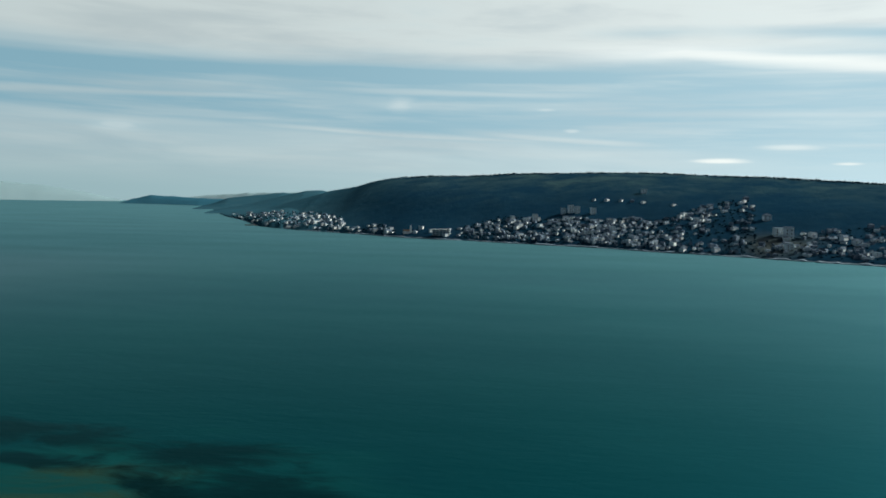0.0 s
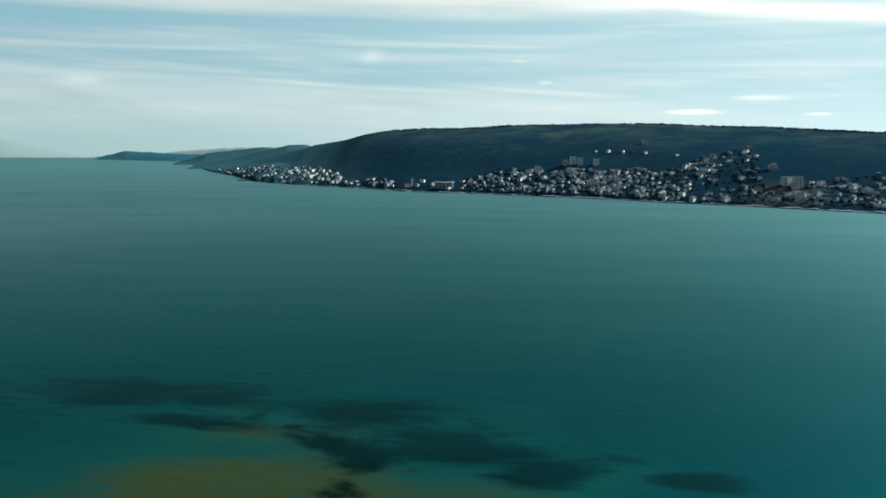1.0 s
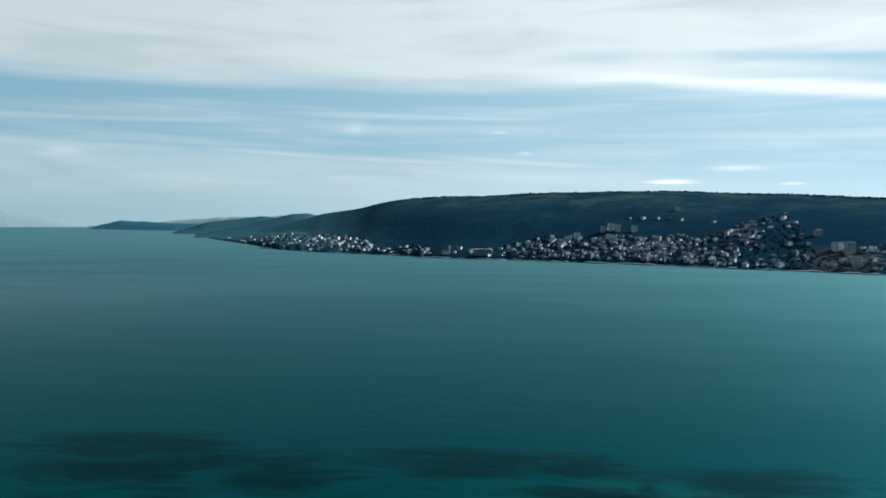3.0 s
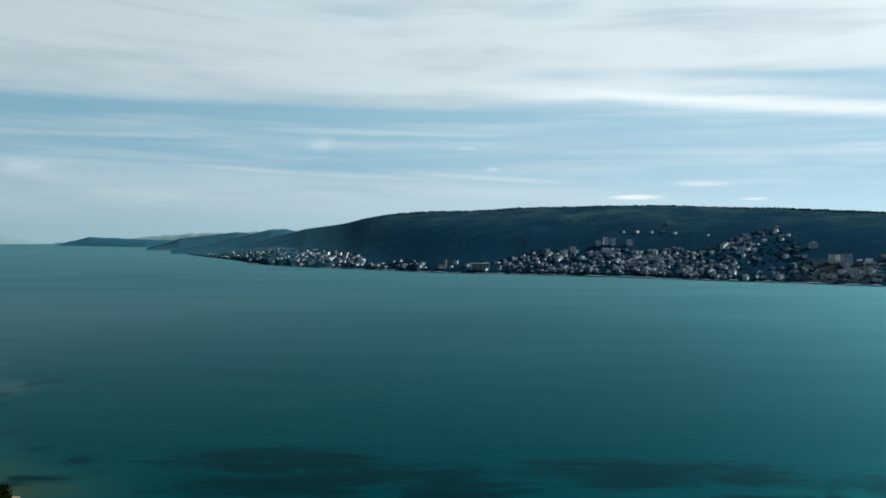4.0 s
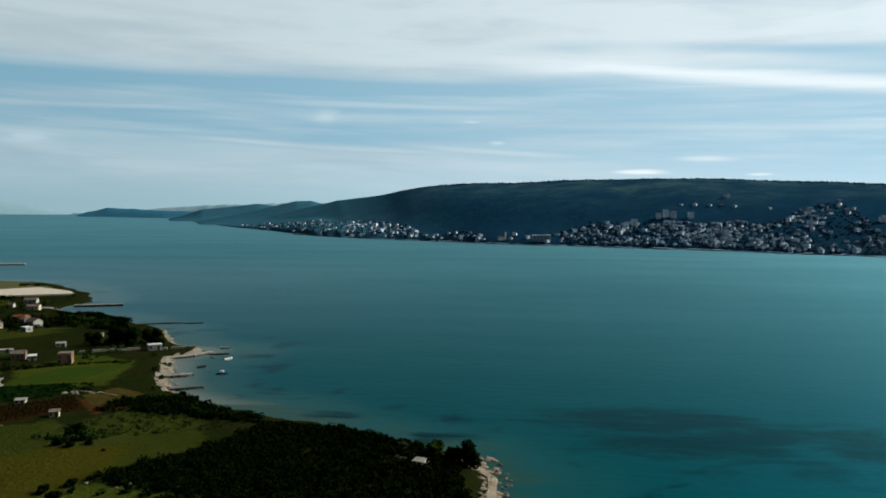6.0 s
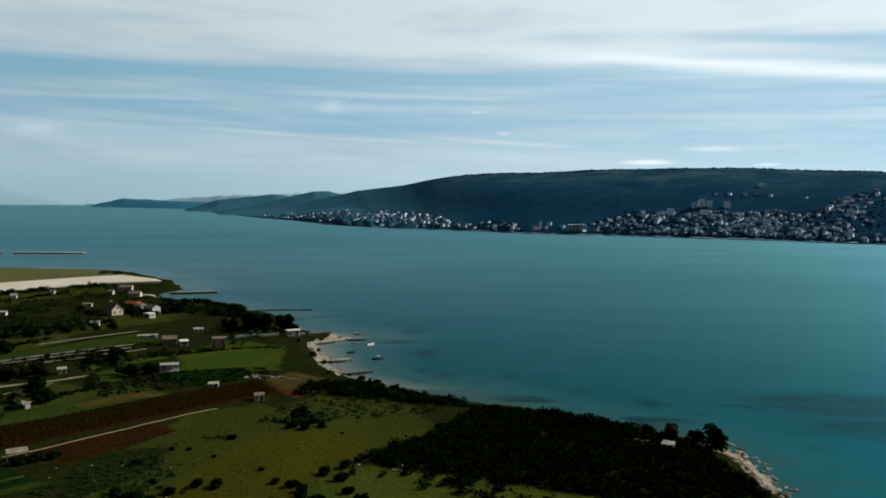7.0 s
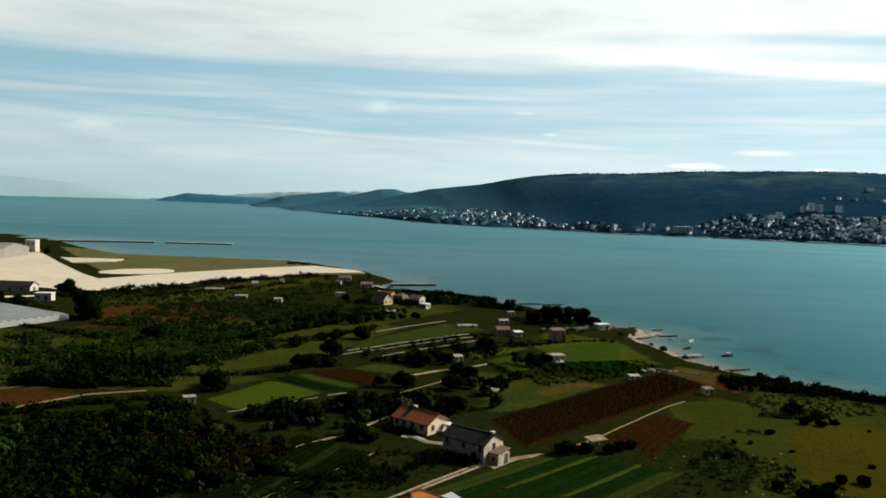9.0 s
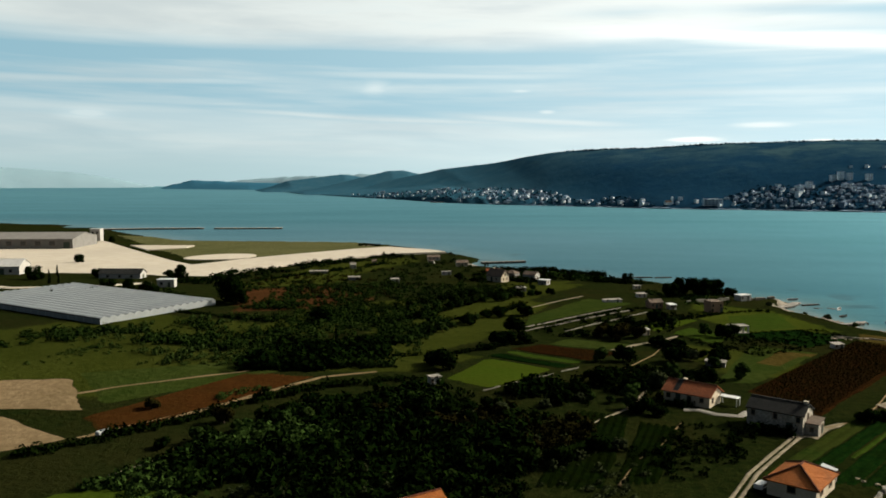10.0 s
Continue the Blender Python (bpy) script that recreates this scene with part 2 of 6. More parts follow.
M["wet_stone"] = surface("weedy_stone", (0.009, 0.01, 0.008), (0.025, 0.025, 0.02), (0.015, 0.015, 0.0125), 0.5, 2.0, 0.6, 0.4, 0.6)
M["rock"] = surface("shore_rock", (0.151, 0.117, 0.0822), (0.247, 0.199, 0.144), (0.0822, 0.0685, 0.048), 0.5, 2.2, 0.9, 0.2, 0.8)
M["beach"] = surface("shingle_beach", (0.14, 0.117, 0.0874), (0.211, 0.181, 0.14), (0.0819, 0.0701, 0.0468), 0.2, 1.8, 0.9, 0.2, 0.5)
M["stone_wall"] = surface("dry_stone", (0.103, 0.0936, 0.0746), (0.196, 0.182, 0.15), (0.0561, 0.0514, 0.0374), 0.4, 2.5, 0.9, 0.2, 0.9)
M["plaster_white"] = surface("white_plaster", (0.315, 0.304, 0.279), (0.386, 0.376, 0.35), (0.253, 0.239, 0.212), 0.3, 3.0, 0.85, 0.2, 0.1, False)
M["plaster_cream"] = surface("cream_plaster", (0.456, 0.383, 0.274), (0.546, 0.464, 0.346), (0.365, 0.3, 0.218), 0.3, 3.0, 0.85, 0.2, 0.1, False)
M["plaster_pink"] = surface("pinkish_brown_plaster", (0.194, 0.118, 0.0726), (0.246, 0.15, 0.0954), (0.149, 0.091, 0.0559), 0.3, 3.0, 0.85, 0.2, 0.1, False)
M["plaster_grey"] = surface("grey_render", (0.138, 0.133, 0.122), (0.191, 0.183, 0.17), (0.106, 0.101, 0.093), 0.3, 3.0, 0.85, 0.2, 0.1, False)
M["house_stone"] = surface("rubble_stone_wall", (0.228, 0.203, 0.161), (0.486, 0.436, 0.355), (0.178, 0.161, 0.136), 0.5, 3.5, 0.9, 0.2, 0.9, False)
M["window_glass"] = surface("window_glass", (0.012, 0.015, 0.018), (0.02, 0.024, 0.028), None, 0.3, 1.0, 0.12, 0.5, 0.0, False)
M["shutter"] = surface("dark_green_shutter", (0.02, 0.035, 0.025), (0.035, 0.055, 0.04), None, 0.3, 4.0, 0.6, 0.3, 0.2, False)
M["wood"] = surface("weathered_wood", (0.11, 0.075, 0.045), (0.2, 0.145, 0.095), (0.07, 0.05, 0.03), 0.6, 4.0, 0.8, 0.2, 0.4, False)
M["bark"] = surface("bark", (0.035, 0.026, 0.018), (0.075, 0.058, 0.042), None, 0.5, 5.0, 1.0, 0.0, 0.8, False)
M["white_paint"] = surface("white_paint", (0.434, 0.434, 0.421), (0.513, 0.513, 0.5), (0.329, 0.329, 0.316), 0.8, 3.0, 0.4, 0.5, 0.05, False)
M["blue_paint"] = surface("blue_paint", (0.03, 0.08, 0.16), (0.05, 0.11, 0.2), None, 0.8, 3.0, 0.4, 0.5, 0.05, False)
M["rubber"] = surface("black_rubber", (0.012, 0.012, 0.012), (0.025, 0.025, 0.025), None, 0.8, 5.0, 0.8, 0.3, 0.2, False)
M["film"] = surface("greenhouse_film", (0.214, 0.231, 0.231), (0.265, 0.282, 0.282), (0.18, 0.197, 0.201), 0.05, 0.5, 0.35, 0.5, 0.1)
M["metal"] = surface("galvanised_metal", (0.32, 0.33, 0.34), (0.42, 0.43, 0.44), None, 0.3, 2.0, 0.5, 0.5, 0.1, False)
M["leaf_a"] = foliage("leaves_deep_green", (0.00147, 0.00433, 0.00085), (0.0049, 0.0105, 0.0017), (0.00368, 0.0068, 0.00114))
M["leaf_e"] = foliage("leaves_mid_green", (0.0045, 0.0105, 0.0022), (0.0145, 0.027, 0.005), (0.011, 0.0175, 0.004))
M["leaf_b"] = foliage("leaves_olive", (0.00778, 0.0184, 0.00385), (0.0239, 0.0465, 0.00963), (0.0191, 0.0291, 0.00674))
M["leaf_c"] = foliage("leaves_silver_green", (0.0135, 0.0195, 0.0075), (0.04125, 0.0495, 0.0225), (0.0255, 0.0315, 0.0135))
M["leaf_d"] = foliage("leaves_rusty", (0.00697, 0.00603, 0.00176), (0.0142, 0.0121, 0.0031), (0.0099, 0.0106, 0.00265))


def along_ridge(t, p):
    """0 on the high wooded ridge, 1 on its low end, where more haze blue is put into the colour."""
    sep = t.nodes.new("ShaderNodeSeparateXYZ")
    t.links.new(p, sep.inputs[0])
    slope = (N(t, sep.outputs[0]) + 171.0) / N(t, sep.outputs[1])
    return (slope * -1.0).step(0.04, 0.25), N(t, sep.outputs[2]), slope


def hill_material(name, wood, scrub, dry, hazy_wood, hazy_dry, top):
    """Woods low on the slope that thin out to scrub, clearings and dry grass towards the crest; distance haze is put
    into the colours as blue.
    """
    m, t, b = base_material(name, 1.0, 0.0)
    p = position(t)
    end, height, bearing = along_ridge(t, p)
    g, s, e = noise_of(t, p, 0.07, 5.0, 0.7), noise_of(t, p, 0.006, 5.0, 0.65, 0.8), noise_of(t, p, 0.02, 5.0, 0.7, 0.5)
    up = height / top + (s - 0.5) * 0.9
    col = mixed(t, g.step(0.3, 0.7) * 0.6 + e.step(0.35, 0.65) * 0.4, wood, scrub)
    low = mixed(t, e.step(0.3, 0.7), hazy_wood, hazy_dry)
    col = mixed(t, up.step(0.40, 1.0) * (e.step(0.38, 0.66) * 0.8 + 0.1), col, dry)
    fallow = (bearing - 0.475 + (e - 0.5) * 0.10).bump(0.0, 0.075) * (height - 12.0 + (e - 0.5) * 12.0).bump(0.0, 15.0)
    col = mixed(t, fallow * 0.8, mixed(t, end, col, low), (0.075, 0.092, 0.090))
    t.links.new(col, b.inputs["Base Color"])
    add_bump(t, b, g, 0.4, 4.0)
    return m


# far tree crowns; haze blue is mixed in, more towards the ridge's low end
def wood_material(name, dark, light, hazy_dark, hazy_light):
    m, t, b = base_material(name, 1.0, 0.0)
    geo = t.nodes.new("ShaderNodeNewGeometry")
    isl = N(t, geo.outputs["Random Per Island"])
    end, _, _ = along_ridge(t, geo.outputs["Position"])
    t.links.new(mixed(t, end, mixed(t, isl, dark, light), mixed(t, isl, hazy_dark, hazy_light)), b.inputs["Base Color"])
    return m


# the blue of the ridge is distance haze put into its base colours
M["hill"] = hill_material("hazy_hillside_scrub", (0.0048, 0.026, 0.056), (0.0095, 0.036, 0.066), (0.036, 0.076, 0.090), (0.019, 0.074, 0.115), (0.032, 0.088, 0.124), 105.0)
# distant land painted in the pale blues that haze would lend it
M["far_hill"] = surface("haze_blue_hill", (0.0236, 0.0967, 0.152), (0.0281, 0.102, 0.158), None, 0.002, 0.01, 1.0, 0.0, 0.1)
M["faint_hill"] = surface("haze_pale_hill", (0.187, 0.291, 0.344), (0.197, 0.299, 0.353), None, 0.002, 0.01, 1.0, 0.0, 0.1)
M["forest"] = wood_material("hazy_hillside_forest", (0.007, 0.028, 0.051), (0.016, 0.044, 0.066), (0.019, 0.074, 0.112), (0.030, 0.086, 0.120))
# haze across the bay is mixed into the town's plaster and roof colours
M["town_white"] = surface("hazy_white_plaster", (0.466, 0.565, 0.679), (0.839, 0.9, 0.864), (0.311, 0.377, 0.458), 0.15, 0.6, 0.9, 0.1, 0.1)
M["town_grey"] = surface("hazy_grey_plaster", (0.0822, 0.132, 0.192), (0.205, 0.287, 0.385), (0.122, 0.172, 0.231), 0.15, 0.6, 0.9, 0.1, 0.1)
M["town_roof"] = surface("hazy_aged_roof", (0.0494, 0.0821, 0.13), (0.0909, 0.135, 0.196), (0.0679, 0.107, 0.163), 0.15, 0.6, 0.9, 0.1, 0.1)


def tile_roof(name, dark, light, weathered):
    """Clay tiles: courses down the slope, ribs along it, blotched by age."""
    m, t, b = base_material(name, 0.9, 0.08)
    p = position(t, False)
    wave = t.nodes.new("ShaderNodeTexWave")
    wave.bands_direction = "X"
    wave.inputs["Scale"].default_value, wave.inputs["Distortion"].default_value = 4.5, 0.6
    t.links.new(p, wave.inputs["Vector"])
    g, s = noise_of(t, p, 3.2, 4.0, 0.7), noise_of(t, p, 0.5, 4.0, 0.6)
    col = mixed(t, g.step(0.3, 0.7), dark, light)
    col = mixed(t, s.step(0.45, 0.7) * 0.6, col, weathered)
    t.links.new(col, b.inputs["Base Color"])
    add_bump(t, b, N(t, wave.outputs["Fac"]) + g * 0.5, 0.6, 0.06)
    return m


M["tile_red"] = tile_roof("red_clay_tiles", (0.194, 0.0571, 0.0228), (0.286, 0.0916, 0.0388), (0.137, 0.0571, 0.0343))
M["tile_orange"] = tile_roof("orange_clay_tiles", (0.211, 0.0655, 0.0167), (0.285, 0.0966, 0.0269), (0.16, 0.0589, 0.0236))
M["tile_brown"] = tile_roof("aged_brown_tiles", (0.102, 0.0754, 0.0583), (0.171, 0.13, 0.102), (0.117, 0.102, 0.089))
M["tile_cap"] = tile_roof("dark_ridge_tiles", (0.055, 0.018, 0.010), (0.09, 0.03, 0.016), (0.05, 0.024, 0.016))
M["slate"] = tile_roof("dark_slate_roof", (0.0113, 0.0123, 0.0123), (0.023, 0.024, 0.0235), (0.0307, 0.0307, 0.0282))


def water_material():
    """Teal body colour that follows the bottom, under a rippled gloss that grows towards grazing."""
    m = bpy.data.materials.new("sea_water")
    m.use_nodes = True
    t = m.node_tree
    t.nodes.clear()
    out, mix = t.nodes.new("ShaderNodeOutputMaterial"), t.nodes.new("ShaderNodeMixShader")
    body, gloss = t.nodes.new("ShaderNodeBsdfDiffuse"), t.nodes.new("ShaderNodeBsdfGlossy")
    p = position(t)
    at = t.nodes.new("ShaderNodeAttribute")
    at.attribute_name = "seabed"
    sep = t.nodes.new("ShaderNodeSeparateColor")
    t.links.new(at.outputs["Color"], sep.inputs[0])
    sand, weed = N(t, sep.outputs[0]), N(t, sep.outputs[1])
    big = noise_of(t, p, 0.004, 3.0, 0.6)
    ms = t.nodes.new("ShaderNodeMapping")
    ms.inputs["Rotation"].default_value[2] = radians(-14)
    ms.inputs["Scale"].default_value = (0.4, 1.0, 1.0)
    t.links.new(p, ms.inputs["Vector"])
    mid = noise_of(t, ms.outputs[0], 0.11, 7.0, 0.7, 1.0)
    spot = t.nodes.new("ShaderNodeSeparateXYZ")
    t.links.new(p, spot.inputs[0])
    west = (N(t, spot.outputs[0]) * -1.0).step(150.0, 440.0)
    bay = west * (N(t, spot.outputs[1]) * -1.0).step(-780.0, -380.0)
    deep = mixed(t, big.step(0.35, 0.7), mixed(t, west, (0.0003, 0.0120, 0.0110), (0.0004, 0.0090, 0.0100)), mixed(t, west, (0.0004, 0.0180, 0.0150), (0.0006, 0.0130, 0.0130)))
    col = mixed(t, sand.step(0.0, 0.5), deep, mixed(t, west, (0.0020, 0.027, 0.021), (0.026, 0.036, 0.033)))
    shoal = (sand + (mid - 0.5) * 1.6 + (big - 0.5) * 0.5).step(0.35, 1.15)
    col = mixed(t, shoal, col, mixed(t, west, (0.023, 0.032, 0.005), (0.045, 0.050, 0.042)))
    beds = (weed + (mid - 0.5) * 1.7).step(0.15, 0.7)
    col = mixed(t, beds, col, (0.0006, 0.0055, 0.0045))
    col = mixed(t, N(t, sep.outputs[2]).step(0.2, 1.0) * 0.8, col, (0.11, 0.11, 0.090))
    t.links.new(col, body.inputs["Color"])
    mp = t.nodes.new("ShaderNodeMapping")
    mp.inputs["Rotation"].default_value[2] = radians(12)
    mp.inputs["Scale"].default_value = (0.35, 1.0, 1.0)
    t.links.new(p, mp.inputs["Vector"])
    w1 = noise_of(t, mp.outputs[0], 0.45, 5.0, 0.6, 0.5)
    w2 = noise_of(t, mp.outputs[0], 0.05, 2.0, 0.5)
    bump = t.nodes.new("ShaderNodeBump")
    bump.inputs["Strength"].default_value, bump.inputs["Distance"].default_value = 0.5, 0.5
    t.links.new((w1 * 0.8 + w2 * 2.0).s, bump.inputs["Height"])
    t.links.new(bump.outputs[0], gloss.inputs["Normal"])
    # greyer, stronger reflections are put into the gloss by place, nearer in the west
    t.links.new(mixed(t, bay, (0.38, 0.80, 0.94), (0.52, 0.85, 1.0)), gloss.inputs["Color"])
    gloss.inputs["Roughness"].default_value = 0.55
    lw = t.nodes.new("ShaderNodeLayerWeight")
    lw.inputs["Blend"].default_value = 0.5
    chop = t.nodes.new("ShaderNodeBump")
    chop.inputs["Strength"].default_value, chop.inputs["Distance"].default_value = 0.09, 0.5
    t.links.new((w1 + w2 * 1.5).s, chop.inputs["Height"])
    t.links.new(chop.outputs[0], lw.inputs["Normal"])
    swell = noise_of(t, mp.outputs[0], 0.012, 3.0, 0.6)
    fac = N(t, lw.outputs["Facing"]).op("POWER", 9.0) * (swell.step(0.3, 0.7) * 0.06 + bay * 0.09 + 0.32)
    # extra teal gloss for the glow towards the sun, cut over weed and shoal
    sheen, glow = t.nodes.new("ShaderNodeBsdfGlossy"), t.nodes.new("ShaderNodeMixShader")
    sheen.inputs["Color"].default_value, sheen.inputs["Roughness"].default_value = (0.03, 0.70, 1.0, 1.0), 0.5
    t.links.new((beds * -0.026 + shoal * -0.026 + 0.054).s, glow.inputs[0])
    t.links.new(bump.outputs[0], sheen.inputs["Normal"])
    t.links.new(body.outputs[0], glow.inputs[1])
    t.links.new(sheen.outputs[0], glow.inputs[2])
    t.links.new(fac.s, mix.inputs[0])
    t.links.new(glow.outputs[0], mix.inputs[1])
    t.links.new(gloss.outputs[0], mix.inputs[2])
    t.links.new(mix.outputs[0], out.inputs[0])
    return m


M["water"] = water_material()


# ---------------------------------------------------------------- mesh helpers
def mesh_object(name, verts, faces, material, parent=None, label="", smooth=False):
    me = bpy.data.meshes.new(name)
    me.from_pydata(verts, [], faces)
    me.materials.append(material)
    if smooth:
        me.polygons.foreach_set("use_smooth", [True] * len(me.polygons))
    me.update()
    ob = new(name, me)
    if parent:
        ob.parent = parent
    if label:
        ob["label"] = label
    return ob


def part(name, bm, material, parent, label="", smooth=False):
    """Links a bmesh as one mesh object under a thing or part."""
    me = bpy.data.meshes.new(name)
    bmesh.ops.recalc_face_normals(bm, faces=bm.faces)
    bm.to_mesh(me)
    bm.free()
    me.materials.append(material)
    if smooth:
        me.polygons.foreach_set("use_smooth", [True] * len(me.polygons))
    ob = new(name, me)
    if parent:
        ob.parent = parent
    if label:
        ob["label"] = label
    return ob


def box(bm, x0, x1, y0, y1, z0, z1, bevel=0.0):
    vs = [bm.verts.new((x, y, z)) for x in (x0, x1) for y in (y0, y1) for z in (z0, z1)]
    fs = [bm.faces.new([vs[i] for i in q]) for q in ((0, 1, 3, 2), (4, 6, 7, 5), (0, 4, 5, 1), (2, 3, 7, 6), (0, 2, 6, 4), (1, 5, 7, 3))]
    if bevel:
        es = list({e for f in fs for e in f.edges})
        bmesh.ops.bevel(bm, geom=es, offset=bevel, segments=1, affect="EDGES")
    return bm


def solid(bm, pts, faces):
    vs = [bm.verts.new(p) for p in pts]
    for f in faces:
        bm.faces.new([vs[i] for i in f])
    return bm


def thing(name, m, label, category, group="", kind=""):
    """An Empty at the base of a thing."""
    e = new(name)
    e.empty_display_size = 0.5
    e.matrix_world = m
    return tagged(e, label, category, group, kind)


# ---------------------------------------------------------------- lie of the land
COAST = [(-215, -900), (-216, 40), (-222, 95), (-226, 112), (-225, 124), (-231, 137), (-242, 143), (-253, 150), (-268, 159), (-284, 167), (-295, 176),
         (-301, 186), (-307, 203), (-312, 218), (-307, 230), (-322, 245), (-336, 272), (-352, 285), (-371, 300), (-384, 307), (-399, 318), (-403, 332), (-400, 350), (-418, 384),
         (-450, 418), (-475, 437), (-540, 440), (-580, 442), (-640, 500), (-700, 566), (-745, 604), (-835, 642), (-1100, 760), (-2500, 900), (-2500, -900)]


def inside_distance(x, y, outline):
    """Metres inside an outline (negative: outside), for arrays."""
    x, y = np.asarray(x, float), np.asarray(y, float)
    best, inside = np.full(x.shape, 1e9), np.zeros(x.shape, bool)
    for (x1, y1), (x2, y2) in zip(outline, outline[1:] + outline[:1]):
        dx, dy = x2 - x1, y2 - y1
        s = np.clip(((x - x1) * dx + (y - y1) * dy) / (dx * dx + dy * dy), 0, 1)
        best = np.minimum(best, np.hypot(x - x1 - s * dx, y - y1 - s * dy))
        if y1 != y2:
            inside ^= ((y1 > y) != (y2 > y)) & (x < dx * (y - y1) / dy + x1)
    return np.where(inside, best, -best)


def shore_distance(x, y):
    """Metres inland of the near coast (negative: out at sea)."""
    return inside_distance(x, y, COAST)


def value_noise(x, y, seed=0):
    """Smooth noise on arrays, about -1 to 1."""
    x, y = np.asarray(x, float), np.asarray(y, float)
    xi, yi = np.floor(x), np.floor(y)
    fx, fy = x - xi, y - yi
    fx, fy = fx * fx * (3 - 2 * fx), fy * fy * (3 - 2 * fy)

    def h(i, j):
        v = np.sin(i * 127.1 + j * 311.7 + seed * 74.7) * 43758.5453
        return (v - np.floor(v)) * 2 - 1
    return (h(xi, yi) * (1 - fx) + h(xi + 1, yi) * fx) * (1 - fy) + (h(xi, yi + 1) * (1 - fx) + h(xi + 1, yi + 1) * fx) * fy


def ground(x, y):
    """Height of the near ground: a low plain that shelves under the sea."""
    x, y = np.asarray(x, float), np.asarray(y, float)
    d = shore_distance(x, y) + 1.6 * value_noise(x / 5.0, y / 5.0, 3) + 0.6 * value_noise(x / 1.7, y / 1.7, 4)
    s = np.clip(d / 3.0, 0, 1)
    low = np.clip((y - 200) / 90, 0, 1)
    up = (1.0 + (2.8 - 2.1 * low * low * (3 - 2 * low)) * (1 - np.exp(-np.maximum(d, 0) / 70))) * s * s * (3 - 2 * s) + 0.10 * value_noise(x / 6, y / 6, 5) * s
    return np.where(d > 0, up, np.maximum(d * 0.14, -3.5))


def gz(x, y):
    return float(ground(x, y))


def sheet(name, xs, ys, z, material):
    gx, gy = np.meshgrid(xs, ys, indexing="xy")
    gzz = z(gx, gy)
    nx, ny = len(xs), len(ys)
    i = np.arange(nx * ny).reshape(ny, nx)
    faces = np.stack([i[:-1, :-1], i[:-1, 1:], i[1:, 1:], i[1:, :-1]], -1).reshape(-1, 4)
    return mesh_object(name, np.stack([gx, gy, gzz], -1).reshape(-1, 3).tolist(), faces.tolist(), material, smooth=True), gx, gy


def spaced(*runs):
    """Grid lines from runs of (start, end, step)."""
    return np.unique(np.concatenate([np.arange(a, b + s * 0.5, s) for a, b, s in runs]).round(3))


ground_sheet, lx, ly = sheet("ground", spaced((-2500, -700, 60), (-700, -480, 5), (-480, -215, 2), (-210, 0, 30), (0, 1400, 100)),
                           spaced((-900, 30, 40), (40, 300, 2), (303, 450, 3.5), (455, 700, 15), (720, 1200, 80)), ground, M["scrub"])
tagged(ground_sheet, "low coastal plain of scrub, grass and bare soil", "ground", kind="structure")


def cover_colours():
    """Where dry meadow (red), olive grass (green), reddish soil (blue) and green grass (alpha) grow on the plain."""
    zones = ((0, 3, [(-308, 82), (-306, 96), (-305, 109), (-302, 122), (-298, 128), (-285, 131), (-283, 117), (-286, 108), (-291, 96), (-294, 82)]),
             (1, 4, [(-312, 118), (-304, 137), (-297, 156), (-283, 157), (-277, 144), (-273, 129), (-284, 112), (-291, 95), (-295, 80), (-319, 78), (-315, 95), (-311, 105)]),
             (1, 3, [(-317, 138), (-306, 146), (-301, 137), (-305, 122), (-318, 116)]), (1, 3, [(-412, 158), (-371, 254), (-361, 256), (-404, 150)]), (1, 3, [(-411, 158), (-400, 182), (-383, 214), (-374, 205), (-382, 170), (-388, 154), (-402, 136)]),
             (1, 5, [(-470, 175), (-439, 166), (-428, 140), (-424, 122), (-440, 104), (-475, 112), (-500, 135)]), (1, 3, [(-412, 134), (-395, 142), (-388, 138), (-397, 126), (-414, 124)]), (1, 4, [(-356, 160), (-338, 150), (-330, 134), (-346, 128)]),
             (2, 5, [(-464, 222), (-430, 240), (-418, 196), (-448, 180)]), (2, 3, [(-312, 164), (-301, 168), (-298, 160), (-302, 152)]), 
             (3, 4, [(-288, 110), (-278, 112), (-262, 106), (-250, 102), (-246, 80), (-290, 80), (-294, 96)]), (3, 4, [(-404, 150), (-380, 188), (-384, 196), (-412, 164)]), (3, 4, [(-336, 214), (-318, 208), (-312, 178), (-330, 168), (-340, 190)]),
             (1, 6, [(-500, 345), (-460, 395), (-470, 430), (-580, 430), (-600, 420)]), (1, 5, [(-440, 150), (-420, 156), (-404, 182), (-398, 220), (-430, 190)]), (1, 6, [(-470, 225), (-462, 300), (-436, 345), (-424, 330), (-440, 280), (-440, 240)]), (1, 5, [(-392, 228), (-372, 232), (-366, 262), (-384, 262)]))
    cov = np.zeros((4,) + lx.shape)
    for ch, soft, outline in zones:
        cov[ch] = np.maximum(cov[ch], np.clip(0.5 + inside_distance(lx, ly, outline) / (2 * soft), 0, 1))
    at = ground_sheet.data.color_attributes.new("cover", "FLOAT_COLOR", "POINT")
    at.data.foreach_set("color", np.moveaxis(cov, 0, -1).astype(np.float32).ravel())


cover_colours()


def sea_height(x, y):
    r = np.hypot(x + 190, y)
    return 14.0 * np.clip((r - 3000) / 2200, 0, 1.5) ** 1.5


sea, gx, gy = sheet("water", spaced((-6000, -700, 150), (-640, -440, 20), (-430, 40, 3), (60, 400, 40), (450, 3000, 150)),
                    spaced((-900, 30, 60), (40, 330, 3), (345, 700, 15), (750, 1500, 50), (1600, 6000, 120)), sea_height, M["water"])
tagged(sea, "calm teal sea of a sheltered bay", "sea", kind="structure")


